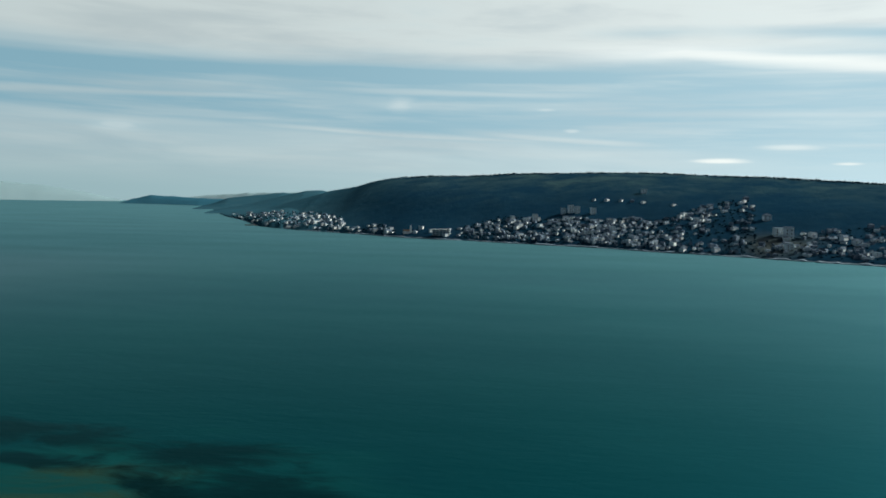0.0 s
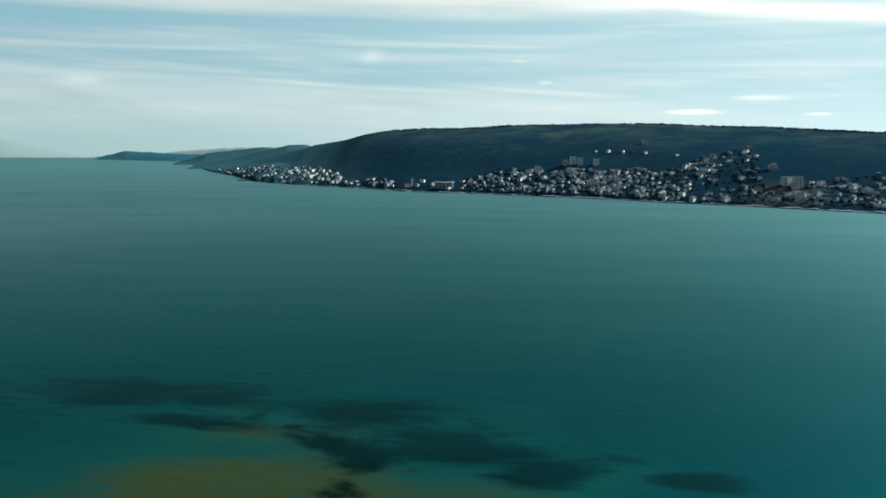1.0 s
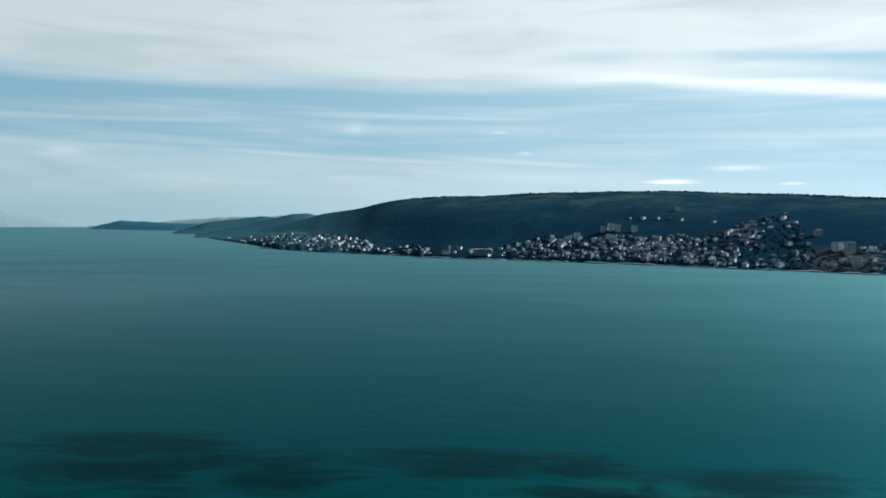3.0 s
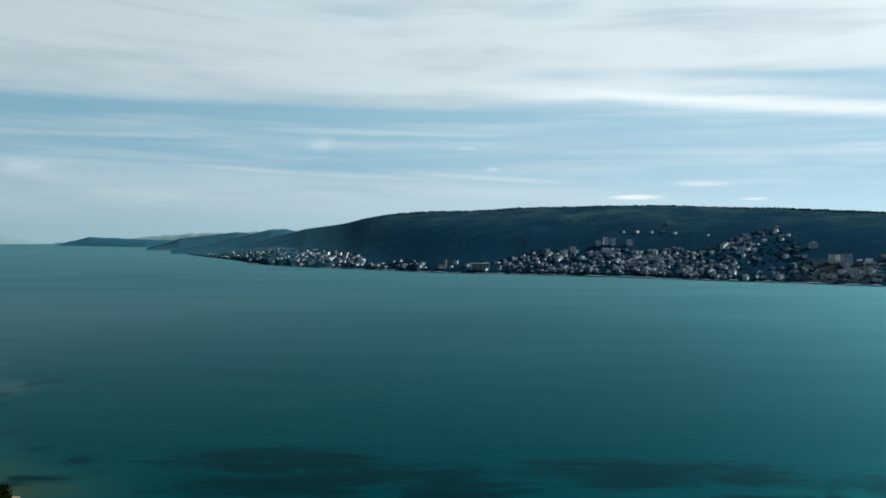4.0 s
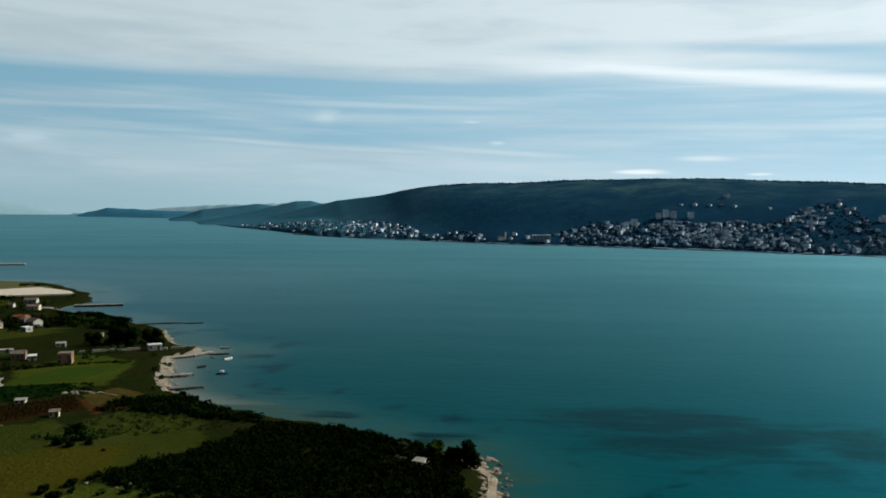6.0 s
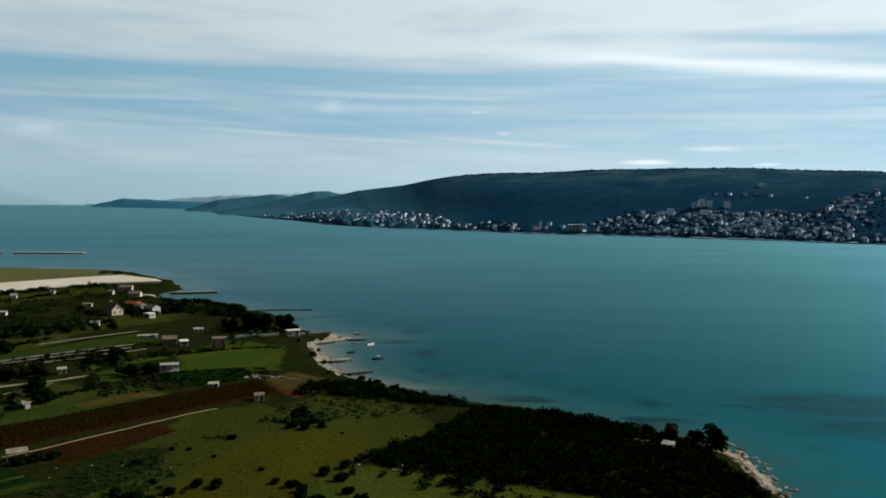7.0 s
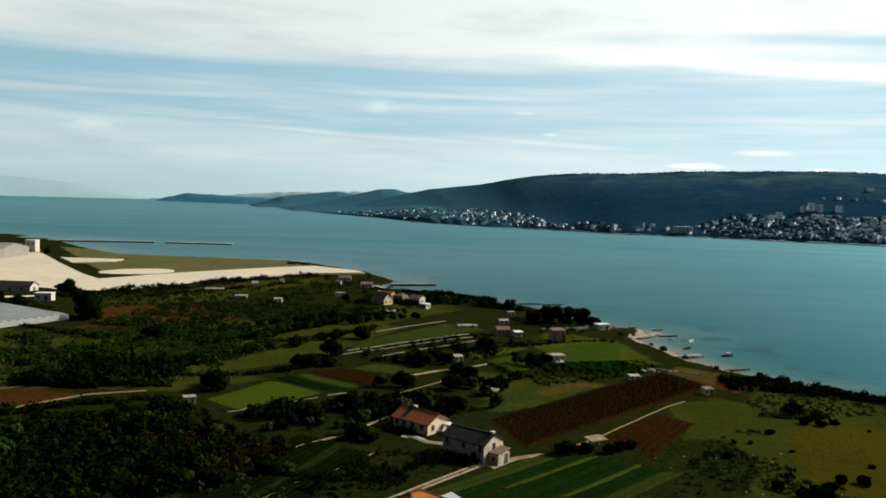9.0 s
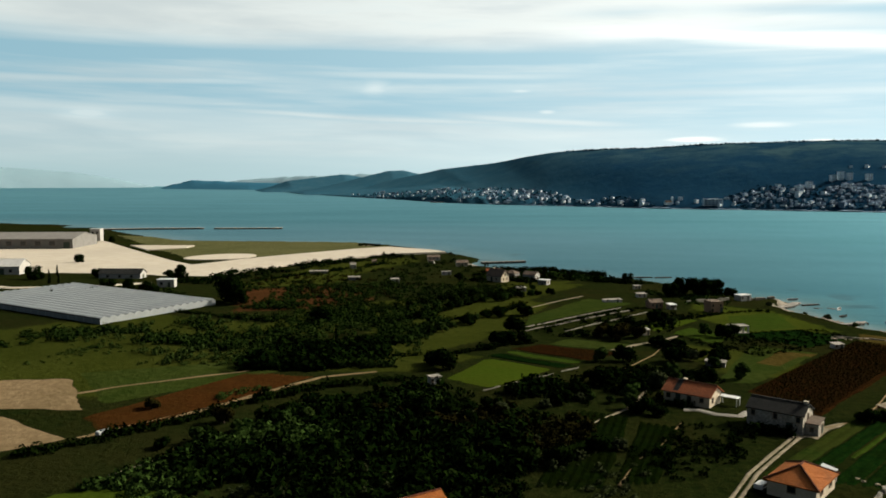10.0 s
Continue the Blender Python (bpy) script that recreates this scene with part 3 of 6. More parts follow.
def seabed_colours():
    """How shallow the bottom is (red) and how weedy (green) at each point of the sea."""
    d = -shore_distance(gx, gy)
    d = d + 6 * value_noise(gx / 22, gy / 22, 8)
    shallow = np.clip(1 - d / 26.0, 0, 1) * 0.9
    # a shoal with weed beds off the point
    a, b = (gx + 72) / 62.0, (gy - 88) / 62.0
    shoal = np.clip(1.15 - np.hypot(a, b), 0, 1) + 0.22 * value_noise(gx / 18, gy / 14, 9) * (np.hypot(a, b) < 1.3)
    sand = np.maximum(shallow, np.clip(shoal * 1.25, 0, 1))
    n = value_noise(gx / 24, gy / 11, 11) * 0.6 + value_noise(gx / 8, gy / 5, 12) * 0.4
    weed = np.clip(n * 1.3 - 0.1, 0, 1) * np.clip(shoal * 2.2, 0, 1)
    for px, py, rx, ry in ((-50, 133, 20, 15), (-35, 122, 12, 8), (-66, 150, 26, 12), (-10, 123, 13, 5), (-100, 140, 18, 6), (-64, 126, 10, 8), (-225, 100, 30, 10), (-170, 145, 46, 22), (-118, 156, 40, 12), (-192, 160, 30, 14)):
        weed = np.maximum(weed, np.clip(1.2 - np.hypot((gx - px) / rx, (gy - py) / ry), 0, 1) * (0.75 + 0.5 * n))
    near = (d > 0) & (d < 30)
    weed = np.maximum(weed, np.where(near, np.clip(value_noise(gx / 7, gy / 7, 14) * 0.8, 0, 1), 0))
    strand = np.clip(1 + shore_distance(gx, gy) / 13.0, 0, 1) * ((gy > 168) & (gy < 240) & (gx > -330))
    me = sea.data
    at = me.color_attributes.new("seabed", "FLOAT_COLOR", "POINT")
    at.data.foreach_set("color", np.stack([sand, np.clip(weed, 0, 1), strand, sand * 0 + 1], -1).astype(np.float32).ravel())


seabed_colours()

# ---------------------------------------------------------------- the far shore
HUB = (-171.0, 2.6)
# bearing, metres to the shore, metres to the crest, height of the crest
SHORE = [(-21.6, 3600, 3800, 30), (-20.6, 2900, 3500, 40), (-19.2, 2200, 3100, 50), (-18, 1940, 2900, 56), (-16.1, 1680, 2600, 66), (-14.2, 1390, 2500, 71), (-11.4, 1275, 2250, 72),
         (-9.8, 1223, 1900, 75), (-8.6, 1200, 1780, 78), (-7, 1165, 1650, 88), (-5.4, 1139, 1600, 94), (-2.1, 1065, 1550, 98), (0.7, 1035, 1500, 98), (3.6, 1018, 1480, 102),
         (7.2, 985, 1450, 102), (10.8, 965, 1430, 103), (14.6, 948, 1420, 102), (18.3, 912, 1400, 97), (21.8, 905, 1390, 95), (27.3, 882, 1360, 86), (35, 870, 1330, 78), (70, 850, 1300, 50)]
_T = np.array(SHORE, float)
_A = np.arange(-26.0, 75.0, 0.1)


def eased(values, spread):
    """A run of values along the bearings with its corners rounded off."""
    k = np.exp(-0.5 * (np.arange(-4 * spread, 4 * spread + 0.05, 0.1) / spread) ** 2)
    n = len(k) // 2
    return np.convolve(np.pad(values, n, mode="edge"), k / k.sum(), "valid")[:len(values)]


_NEAR = 1 / eased(np.interp(_A, _T[:, 0], 1 / _T[:, 1]), 0.45)
_BACK = eased(np.interp(_A, _T[:, 0], _T[:, 2]), 1.6)
_TOP = 43.0 + eased(np.interp(_A, _T[:, 0], (_T[:, 3] - 43.0) / _T[:, 2]), 0.3) * _BACK


def far_profile(az):
    return tuple(np.interp(az, _A, v) for v in (_NEAR, _BACK, _TOP))


def far_height(az, r):
    rs, rr, zr = far_profile(az)
    rs = rs + 4 * value_noise(az * 1.7, az * 0 + 2.0, 21) * rs / 1000 * np.exp(-np.maximum(r - rs, 0) / 25)
    u = (r - rs) / (rr - rs)
    up = np.where(u < 1, 1.35 * u - 0.35 * u * u, 1 - 0.5 * (u - 1) ** 2 * 2)
    x, y = HUB[0] + r * np.sin(np.radians(az)), HUB[1] + r * np.cos(np.radians(az))
    n = 5.0 * value_noise(x / 120, y / 120, 22) + 1.0 * value_noise(x / 35, y / 35, 23)
    z = zr * up + n * np.clip(u * 4, 0, 1) * np.clip(1.2 - u, 0.1, 1)
    z = (1.2 + z) * np.clip((az + 19.0) / 7.5, 0, 1)
    return np.where((u > 0) & (az > -19.0), z, -2.0 + 20 * np.clip(u, -0.2, 0))


def coast_height(az, r):
    """The low land in front of the ridge's end, on which the western houses stand."""
    inland = r - far_profile(az)[0] + 10 * value_noise(az * 2.3, az * 0 + 4.0, 26)
    rise = (5.0 + 27.0 * (1 - np.exp(-np.maximum(inland, 0) / 230))) * np.clip((az + 20.8) / 7.5, 0, 1) ** 1.2
    return np.where(inland > 0, rise * np.clip(inland / 18, 0.12, 1) + 0.8, -2.0)


def back_height(az, r, front, first, last, ramp):
    """The low wooded end of the ridge, as points of land one behind another."""
    s = np.clip((r - front) / 900, 0, 1)
    _, back, top = far_profile(az)
    ends = np.clip((az - first) / ramp, 0, 1) ** 0.8 * np.clip((last - az) / 5.5, 0, 1)
    return np.where(s > 0, (43.0 + (top - 43.0) / back * (front + 450.0)) * ends * np.sin(np.pi * np.clip(s, 0, 0.97)) ** 0.75 + 2.0, -2.0)


def far_point(az, inland):
    """The place that lies some metres behind the far waterline on a bearing."""
    r = float(far_profile(az)[0]) + inland
    a, d = np.array(az), np.array(r)
    z = float(far_height(a, d))
    if az < -6.0:
        z = max(z, float(coast_height(a, d)))
    return HUB[0] + r * math.sin(radians(az)), HUB[1] + r * math.cos(radians(az)), z


# how far inland the far town reaches on each bearing, and how closely it is built
EDGE = [(-19.5, 20), (-18.9, 60), (-17.3, 170), (-15.3, 240), (-12.7, 255), (-9.6, 190), (-7.9, 125), (-7, 48), (-6.3, 22), (-4, 56), (-2.6, 28), (-1, 26), (0.2, 62), (1.9, 36), (3.3, 56), (5.5, 108), (8.5, 100),
        (11, 112), (12.9, 104), (15.2, 126), (16.4, 116), (18.3, 150), (19.1, 195), (20.6, 235), (21.6, 250), (22.4, 205), (23.4, 120), (24.2, 45), (24.9, 72), (26.3, 92), (30, 130), (40, 130)]
CLOSE = [(-19.5, 0.1), (-17, 0.3), (-14, 0.7), (-9, 0.95), (-7.5, 0.8), (-6.6, 0.2), (-5, 0.8), (-3, 0.6), (-2, 0.25), (0, 0.4), (2, 0.3), (4, 0.7), (6, 0.95), (22, 0.95), (23.2, 0.55), (24.3, 0.15), (25, 0.75), (40, 0.85)]


def town_edge(az):
    return np.interp(az, *np.array(EDGE, float).T)


def built_up(az, x, y):
    """True where the town is thick enough for a house."""
    return rnd_town.random() < float(np.interp(az, *np.array(CLOSE, float).T)) * (0.35 + 0.65 * (float(value_noise(x / 26, y / 26, 27)) > -0.3))


rnd_town = random.Random(29)


def far_ridge(name, label, az, material):
    us = np.concatenate([np.linspace(-0.03, 0.12, 9), np.linspace(0.15, 1.05, 22), np.linspace(1.12, 1.9, 8)])
    A, U = np.meshgrid(az, us, indexing="ij")
    rs, rr, _ = far_profile(A)
    R = rs + (rr - rs) * U
    Z = np.maximum(far_height(A, R), -3)
    v = np.stack([HUB[0] + R * np.sin(np.radians(A)), HUB[1] + R * np.cos(np.radians(A)), Z], -1)
    n, k = A.shape
    i = np.arange(n * k).reshape(n, k)
    f = np.stack([i[:-1, :-1], i[1:, :-1], i[1:, 1:], i[:-1, 1:]], -1).reshape(-1, 4)
    ob = mesh_object(name, v.reshape(-1, 3).tolist(), f.tolist(), material, smooth=True)
    tagged(ob, label, "hill", kind="structure")


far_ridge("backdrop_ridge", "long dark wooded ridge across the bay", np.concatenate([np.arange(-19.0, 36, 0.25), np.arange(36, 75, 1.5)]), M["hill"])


def far_sheet(name, label, az, reach, height):
    """Land along a run of bearings; reach gives the distances at a bearing."""
    A, S = np.meshgrid(az, np.linspace(0, 1, 30), indexing="ij")
    near, deep = reach(A)
    R = near + S * deep
    v = np.stack([HUB[0] + R * np.sin(np.radians(A)), HUB[1] + R * np.cos(np.radians(A)), height(A, R)], -1)
    n, k = A.shape
    i = np.arange(n * k).reshape(n, k)
    ob = mesh_object(name, v.reshape(-1, 3).tolist(), np.stack([i[:-1, :-1], i[1:, :-1], i[1:, 1:], i[:-1, 1:]], -1).reshape(-1, 4).tolist(), M["hill"], smooth=True)
    tagged(ob, label, "hill", kind="structure")


far_sheet("backdrop_headland", "low haze-blue wooded point at the end of the ridge", np.arange(-22.4, -10.9, 0.15), lambda a: (3100.0, 950.0), lambda a, r: back_height(a, r, 3150.0, -22.3, -11.0, 2.0))
far_sheet("backdrop_low_ridge", "low haze-blue wooded end of the ridge", np.arange(-20.7, -6.9, 0.15), lambda a: (2350.0, 950.0), lambda a, r: back_height(a, r, 2400.0, -20.6, -7.5, 6.5))
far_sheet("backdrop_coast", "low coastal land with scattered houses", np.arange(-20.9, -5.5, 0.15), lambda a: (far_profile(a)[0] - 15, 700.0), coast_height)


def distant_land(name, label, hub, rows, far, material, rough=0.05):
    """A low ridge far away: rows of bearing, distance and height."""
    T = np.array(rows, float)
    az = np.linspace(T[0, 0], T[-1, 0], 90)
    r, h = np.interp(az, T[:, 0], T[:, 1]), np.interp(az, T[:, 0], T[:, 2])
    verts, k = [], 7
    for a, rr, hh in zip(az, r, h):
        hh = hh * (1 + rough * float(value_noise(a * 2.5, 1.0, 31)))
        for j in range(k):
            s = j / (k - 1)
            d = rr + far * s
            verts.append((hub[0] + d * math.sin(radians(a)), hub[1] + d * math.cos(radians(a)), 8 + hh * math.sin(math.pi * min(1.0, s * 0.9)) if j else 4.0))
    faces = [(i * k + j, (i + 1) * k + j, (i + 1) * k + j + 1, i * k + j + 1) for i in range(len(az) - 1) for j in range(k - 1)]
    ob = mesh_object(name, verts, faces, material, smooth=True)
    return tagged(ob, label, "hill", kind="structure")


distant_land("backdrop_cape", "low haze-blue headland tapering into the sea", HUB,
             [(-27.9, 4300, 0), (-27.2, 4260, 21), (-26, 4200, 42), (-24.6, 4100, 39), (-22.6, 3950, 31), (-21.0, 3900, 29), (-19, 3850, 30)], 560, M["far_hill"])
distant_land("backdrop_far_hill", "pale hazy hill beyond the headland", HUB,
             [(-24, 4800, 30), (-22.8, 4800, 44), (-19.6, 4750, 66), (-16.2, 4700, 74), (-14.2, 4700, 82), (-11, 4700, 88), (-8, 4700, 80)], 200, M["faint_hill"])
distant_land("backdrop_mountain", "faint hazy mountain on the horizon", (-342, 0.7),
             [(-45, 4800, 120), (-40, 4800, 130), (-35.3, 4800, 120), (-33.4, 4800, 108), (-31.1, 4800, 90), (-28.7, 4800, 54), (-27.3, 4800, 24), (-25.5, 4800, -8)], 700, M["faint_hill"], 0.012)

# ---------------------------------------------------------------- fields, tracks, paved ground
def ground_patch(name, label, category, corners, material, lift=0.06, step=2.0, rows=0, kind="", rough_edge=0.5):
    """A patch of worked ground laid over the plain: a four-cornered sheet that follows it, with soil ridges along its first side if rows are given."""
    a, b, c, d = (np.array(p, float) for p in corners)
    nu = max(2, int(max(np.linalg.norm(b - a), np.linalg.norm(c - d)) / step))
    nv = rows * 4 if rows else max(2, int(max(np.linalg.norm(d - a), np.linalg.norm(c - b)) / step))
    u, v = np.meshgrid(np.linspace(0, 1, nu + 1), np.linspace(0, 1, nv + 1), indexing="ij")
    P = ((1 - u)[..., None] * (1 - v)[..., None] * a + u[..., None] * (1 - v)[..., None] * b + u[..., None] * v[..., None] * c + (1 - u)[..., None] * v[..., None] * d)
    edge = (u < 1e-6) | (u > 1 - 1e-6) | (v < 1e-6) | (v > 1 - 1e-6)
    P[..., 0] += edge * rough_edge * value_noise(P[..., 0] / 3, P[..., 1] / 3, 41)
    P[..., 1] += edge * rough_edge * value_noise(P[..., 0] / 3, P[..., 1] / 3, 42)
    z = ground(P[..., 0], P[..., 1]) + lift
    if rows:
        z = z + 0.10 * (np.arange(nv + 1) % 4 == 2)[None, :] + 0.05 * (np.arange(nv + 1) % 2 == 1)[None, :]
    z = np.where(edge, z - lift - 0.05, z)
    verts = np.concatenate([P, z[..., None]], -1).reshape(-1, 3)
    i = np.arange((nu + 1) * (nv + 1)).reshape(nu + 1, nv + 1)
    f = np.stack([i[:-1, :-1], i[1:, :-1], i[1:, 1:], i[:-1, 1:]], -1).reshape(-1, 4)
    ob = mesh_object(name, verts.tolist(), f.tolist(), material, smooth=not rows)
    nrm = ob.data.polygons[0].normal
    if nrm.z < 0:
        ob.data.flip_normals()
    return tagged(ob, label, category, "fields of the plain" if not kind else "", kind)


def track(name, label, pts, width, material, lift=0.10, wobble=0.25):
    """A track or path along a line of points."""
    P = []
    for (x1, y1), (x2, y2) in zip(pts, pts[1:]):
        n = max(2, int(math.hypot(x2 - x1, y2 - y1) / 1.5))
        P += [(x1 + (x2 - x1) * k / n, y1 + (y2 - y1) * k / n) for k in range(n)]
    P.append(pts[-1])
    P = np.array(P)
    T = np.gradient(P, axis=0)
    T /= np.linalg.norm(T, axis=1)[:, None] + 1e-9
    S = np.stack([-T[:, 1], T[:, 0]], -1)
    verts = []
    for p, s in zip(P, S):
        w = width / 2 * (1 + wobble * float(value_noise(p[0] / 2.5, p[1] / 2.5, 51)))
        for k, dz in ((-1, -0.06), (-0.55, lift - 0.03), (0, lift + 0.02), (0.55, lift - 0.03), (1, -0.06)):
            q = p + s * w * k
            verts.append((q[0], q[1], gz(q[0], q[1]) + dz))
    faces = [(i * 5 + j, (i + 1) * 5 + j, (i + 1) * 5 + j + 1, i * 5 + j + 1) for i in range(len(P) - 1) for j in range(4)]
    ob = mesh_object(name, verts, faces, material)
    if ob.data.polygons[1].normal.z < 0:
        ob.data.flip_normals()
    return tagged(ob, label, "track", kind="structure")


def paved(name, label, outline, material, lift, kind="structure", category="paving", z=None):
    """A thick slab with the given outline."""
    bm = bmesh.new()
    top = z if z is not None else max(gz(x, y) for x, y in outline) + lift
    vs = [bm.verts.new((x, y, top)) for x, y in outline]
    f = bm.faces.new(vs)
    ext = bmesh.ops.extrude_face_region(bm, geom=[f])
    for v in ext["geom"]:
        if isinstance(v, bmesh.types.BMVert):
            v.co.z -= 1.2
    bmesh.ops.triangulate(bm, faces=[g for g in bm.faces if len(g.verts) > 4])
    ob = part(name, bm, material, None)
    return tagged(ob, label, category, kind=kind)


APRON = [(-620, 215), (-526, 226), (-509, 234), (-488, 245), (-482, 276), (-472, 305), (-459, 329), (-439, 355), (-417, 367), (-424, 377), (-449, 394), (-463, 380),
         (-488, 343), (-495, 332), (-511, 299), (-528, 316), (-566, 361), (-607, 411), (-650, 455), (-760, 440), (-800, 300)]
apron = paved("pavement_apron", "broad pale concrete airfield apron", APRON, M["concrete"], 0.0, z=1.95)
paved("pavement_turning_pad", "round pale concrete turning pad", [(-513 + 13.5 * math.cos(a * 0.3927) + 4 * math.sin(a * 0.3927), 334 + 15 * math.sin(a * 0.3927)) for a in range(16)], M["concrete"], 0, z=1.9)
paved("pavement_strip", "narrow pale concrete strip by the shore", [(-585, 392), (-563, 366), (-549, 380), (-551, 394)], M["concrete"], 0, z=1.9)

G = ground_patch
G("ploughed_field", "bare red-brown ploughed field", "field", ((-437, 95), (-424.5, 121.5), (-413, 120), (-430, 88)), M["red_soil"], rows=14)
G("tan_field", "pale dry fallow field", "field", ((-478, 92), (-447.5, 95), (-433, 87), (-455, 66)), M["tan_soil"])
G("tan_field", "pale dry fallow field", "field", ((-476, 108), (-450, 116), (-438, 98), (-462, 96)), M["tan_soil"])
G("pasture", "olive pasture with rough tufts", "field", ((-452, 119), (-427, 131), (-416, 126), (-438, 100)), M["olive_grass"])
G("bright_field", "bright green crop field", "field", ((-436, 62), (-419.5, 76.5), (-409, 70), (-422, 54)), M["bright_grass"])
G("bright_field", "bright green crop field", "field", ((-393, 121), (-387.3, 138.2), (-374.2, 130.7), (-385, 115.5)), M["bright_grass"])
G("crop_strip", "dark green leafy crop strip", "field", ((-387, 138.8), (-374, 131.2), (-371.3, 133.4), (-384.8, 141.5)), M["dark_crop"], rows=5, rough_edge=0.2)
G("crop_strip", "pale green grassy strip", "field", ((-384.6, 141.9), (-371.1, 133.8), (-369, 137), (-382.8, 145.6)), M["grass"], rough_edge=0.2)
G("crop_strip", "bare brown tilled strip", "field", ((-382.8, 146.1), (-368.8, 137.6), (-362.5, 145.2), (-376.6, 150.9)), M["brown_soil"], rows=8, rough_edge=0.2)
G("crop_strip", "olive dry grassy strip", "field", ((-376.5, 151.5), (-362.3, 145.7), (-358, 154), (-371.9, 158.6)), M["olive_grass"], rough_edge=0.2)
G("olive_field", "brownish olive stubble field", "field", ((-380.5, 169), (-350.2, 211), (-363.6, 218.6), (-379.2, 184)), M["olive_grass"])
G("airfield_turf", "dry grass, paled for haze, between the apron and the shore", "field", ((-640, 478), (-474, 430), (-432, 388), (-520, 318)), M["dry_turf"], step=4.0, rough_edge=2.0)
G("lawn", "plain green garden plot", "field", ((-356.2, 176.7), (-342.8, 188.9), (-339.7, 185.6), (-352.2, 167.1)), M["bright_grass"])
G("lawn", "plain green garden plot", "field", ((-350.4, 167.5), (-342.6, 156.7), (-337.5, 163.4), (-343.7, 177.8)), M["grass"])
G("lawn", "plain green garden plot", "field", ((-332, 195), (-316.5, 205), (-319, 181), (-336, 170.5)), M["grass"])
G("vegetable_plot", "dark green vegetable plot", "field", ((-337, 169), (-320, 179), (-313, 170), (-326, 156)), M["dark_crop"], rows=12)
G("meadow", "olive-brown rough grass meadow", "field", ((-351, 124), (-337, 158), (-324.5, 151.5), (-344.5, 124)), M["olive_grass"])
G("stubble_patch", "dry tan stubble at the corner of the meadow", "field", ((-341, 140), (-333.5, 153), (-325.5, 151), (-337.5, 136)), M["stubble"], lift=0.1, rough_edge=1.6)
G("tilled_field", "bare reddish tilled field", "field", ((-331, 113.5), (-320, 130), (-314.5, 126.5), (-324, 107)), M["brown_soil"], rows=7, rough_edge=0.9)
vineyard = G("vineyard", "brown dormant vineyard plot", "field", ((-347, 119.5), (-313, 167), (-305.5, 155.5), (-341.2, 106.8)), M["brown_soil"], rows=16)
G("fallow_plot", "dry brown plot behind the beach", "field", ((-312.7, 167.4), (-309, 177.5), (-299, 172), (-304.6, 155.8)), M["stubble"])
for k, (wd, mt, lb) in enumerate(((2.6, "mid_crop", "mid-green grassy crop strip"), (2.4, "dark_crop", "dark green leafy crop strip"), (0.9, "grass", "pale olive grass strip"), (2.8, "dark_crop", "dark green leafy crop strip"),
                                  (2.6, "dark_crop", "dark green leafy crop strip"), (1.0, "grass", "pale olive grass strip"), (2.8, "dark_crop", "dark green leafy crop strip"), (2.4, "mid_crop", "mid-green grassy crop strip"))):
    # strips of crops beside the lane
    off = sum((2.6, 2.4, 0.9, 2.8, 2.6, 1.0, 2.8, 2.4)[:k]) * 1.03
    ax, ay, dx, dy, ln = -351.5 + off, 88.5 - off * 0.2, 0.62, 0.785, 24 - off * 0.27
    back = 6 if wd > 1.5 else -4
    G("crop_strip", lb, "field", ((ax - back * dx, ay - back * dy), (ax + ln * dx, ay + ln * dy), (ax + wd + ln * dx, ay - wd * 0.2 + ln * dy), (ax + wd - back * dx, ay - wd * 0.2 - back * dy)),
      M[mt], rows=max(1, int(wd)), rough_edge=0.25)

for side, nm in ((-0.42, "road_lane_rut"), (0.42, "road_lane_rut_east")):
    track(nm, "pale gravel rut of the farm lane", [(-372 + side, 57), (-366 + side, 66), (-359.6 + side, 77), (-356 + side, 84), (-351.5 + side, 91), (-347.5 + side, 97.0), (-342.5 + side, 101.5)], 0.55, M["gravel"])
track("road_yard", "pale gravel yard beside the stone house", [(-345.5, 97.2), (-342.5, 101.5), (-339, 104.2)], 1.6, M["gravel"], 0.05)
track("road_lane_end", "narrow pale field track", [(-342.5, 101.5), (-336.5, 106.0), (-331, 114), (-327, 120.5), (-317.5, 136), (-313.5, 141)], 0.35, M["tan_soil"])
track("road_farmyard", "pale gravel farmyard path", [(-364, 147), (-359, 153), (-354, 158), (-349, 164)], 1.3, M["gravel"])
track("road_path", "narrow pale field path", [(-364, 131), (-357, 144), (-352.5, 156)], 0.35, M["tan_soil"])
track("road_path_north", "narrow pale field path", [(-379, 197), (-364, 222)], 0.5, M["gravel"])
track("road_path_south", "narrow earth path between plots", [(-423, 76), (-418.5, 84.5), (-413.5, 92.5), (-408, 100), (-402, 108)], 0.3, M["gravel"])
track("road_path_soil", "pale verge of the ploughed field", [(-450, 101), (-438, 113), (-424.5, 123)], 1.2, M["tan_soil"])
track("road_path_soil_south", "pale verge of the ploughed field", [(-433, 87), (-422, 102), (-412, 120), (-404, 125)], 1.2, M["tan_soil"])
track("road_airfield", "pale service road by the airfield", [(-560, 226), (-530, 216), (-508, 224), (-497, 236)], 3.0, M["concrete"], 0.3)
G("crop_strip", "dark weedy crop rows below the farmhouse", "field", ((-379, 78), (-372.5, 106), (-366, 104), (-372, 78)), M["dim_crop"], rows=7, rough_edge=0.4)
G("crop_strip", "dark weedy crop rows below the farmhouse", "field", ((-371, 79), (-365, 102), (-360.5, 100.5), (-366.5, 80)), M["dim_crop"], rows=5, rough_edge=0.4)
track("road_path_plot", "faint earth path between dark plots", [(-370.5, 79), (-367.4, 87), (-364.6, 91), (-360, 102)], 0.4, M["tan_soil"])
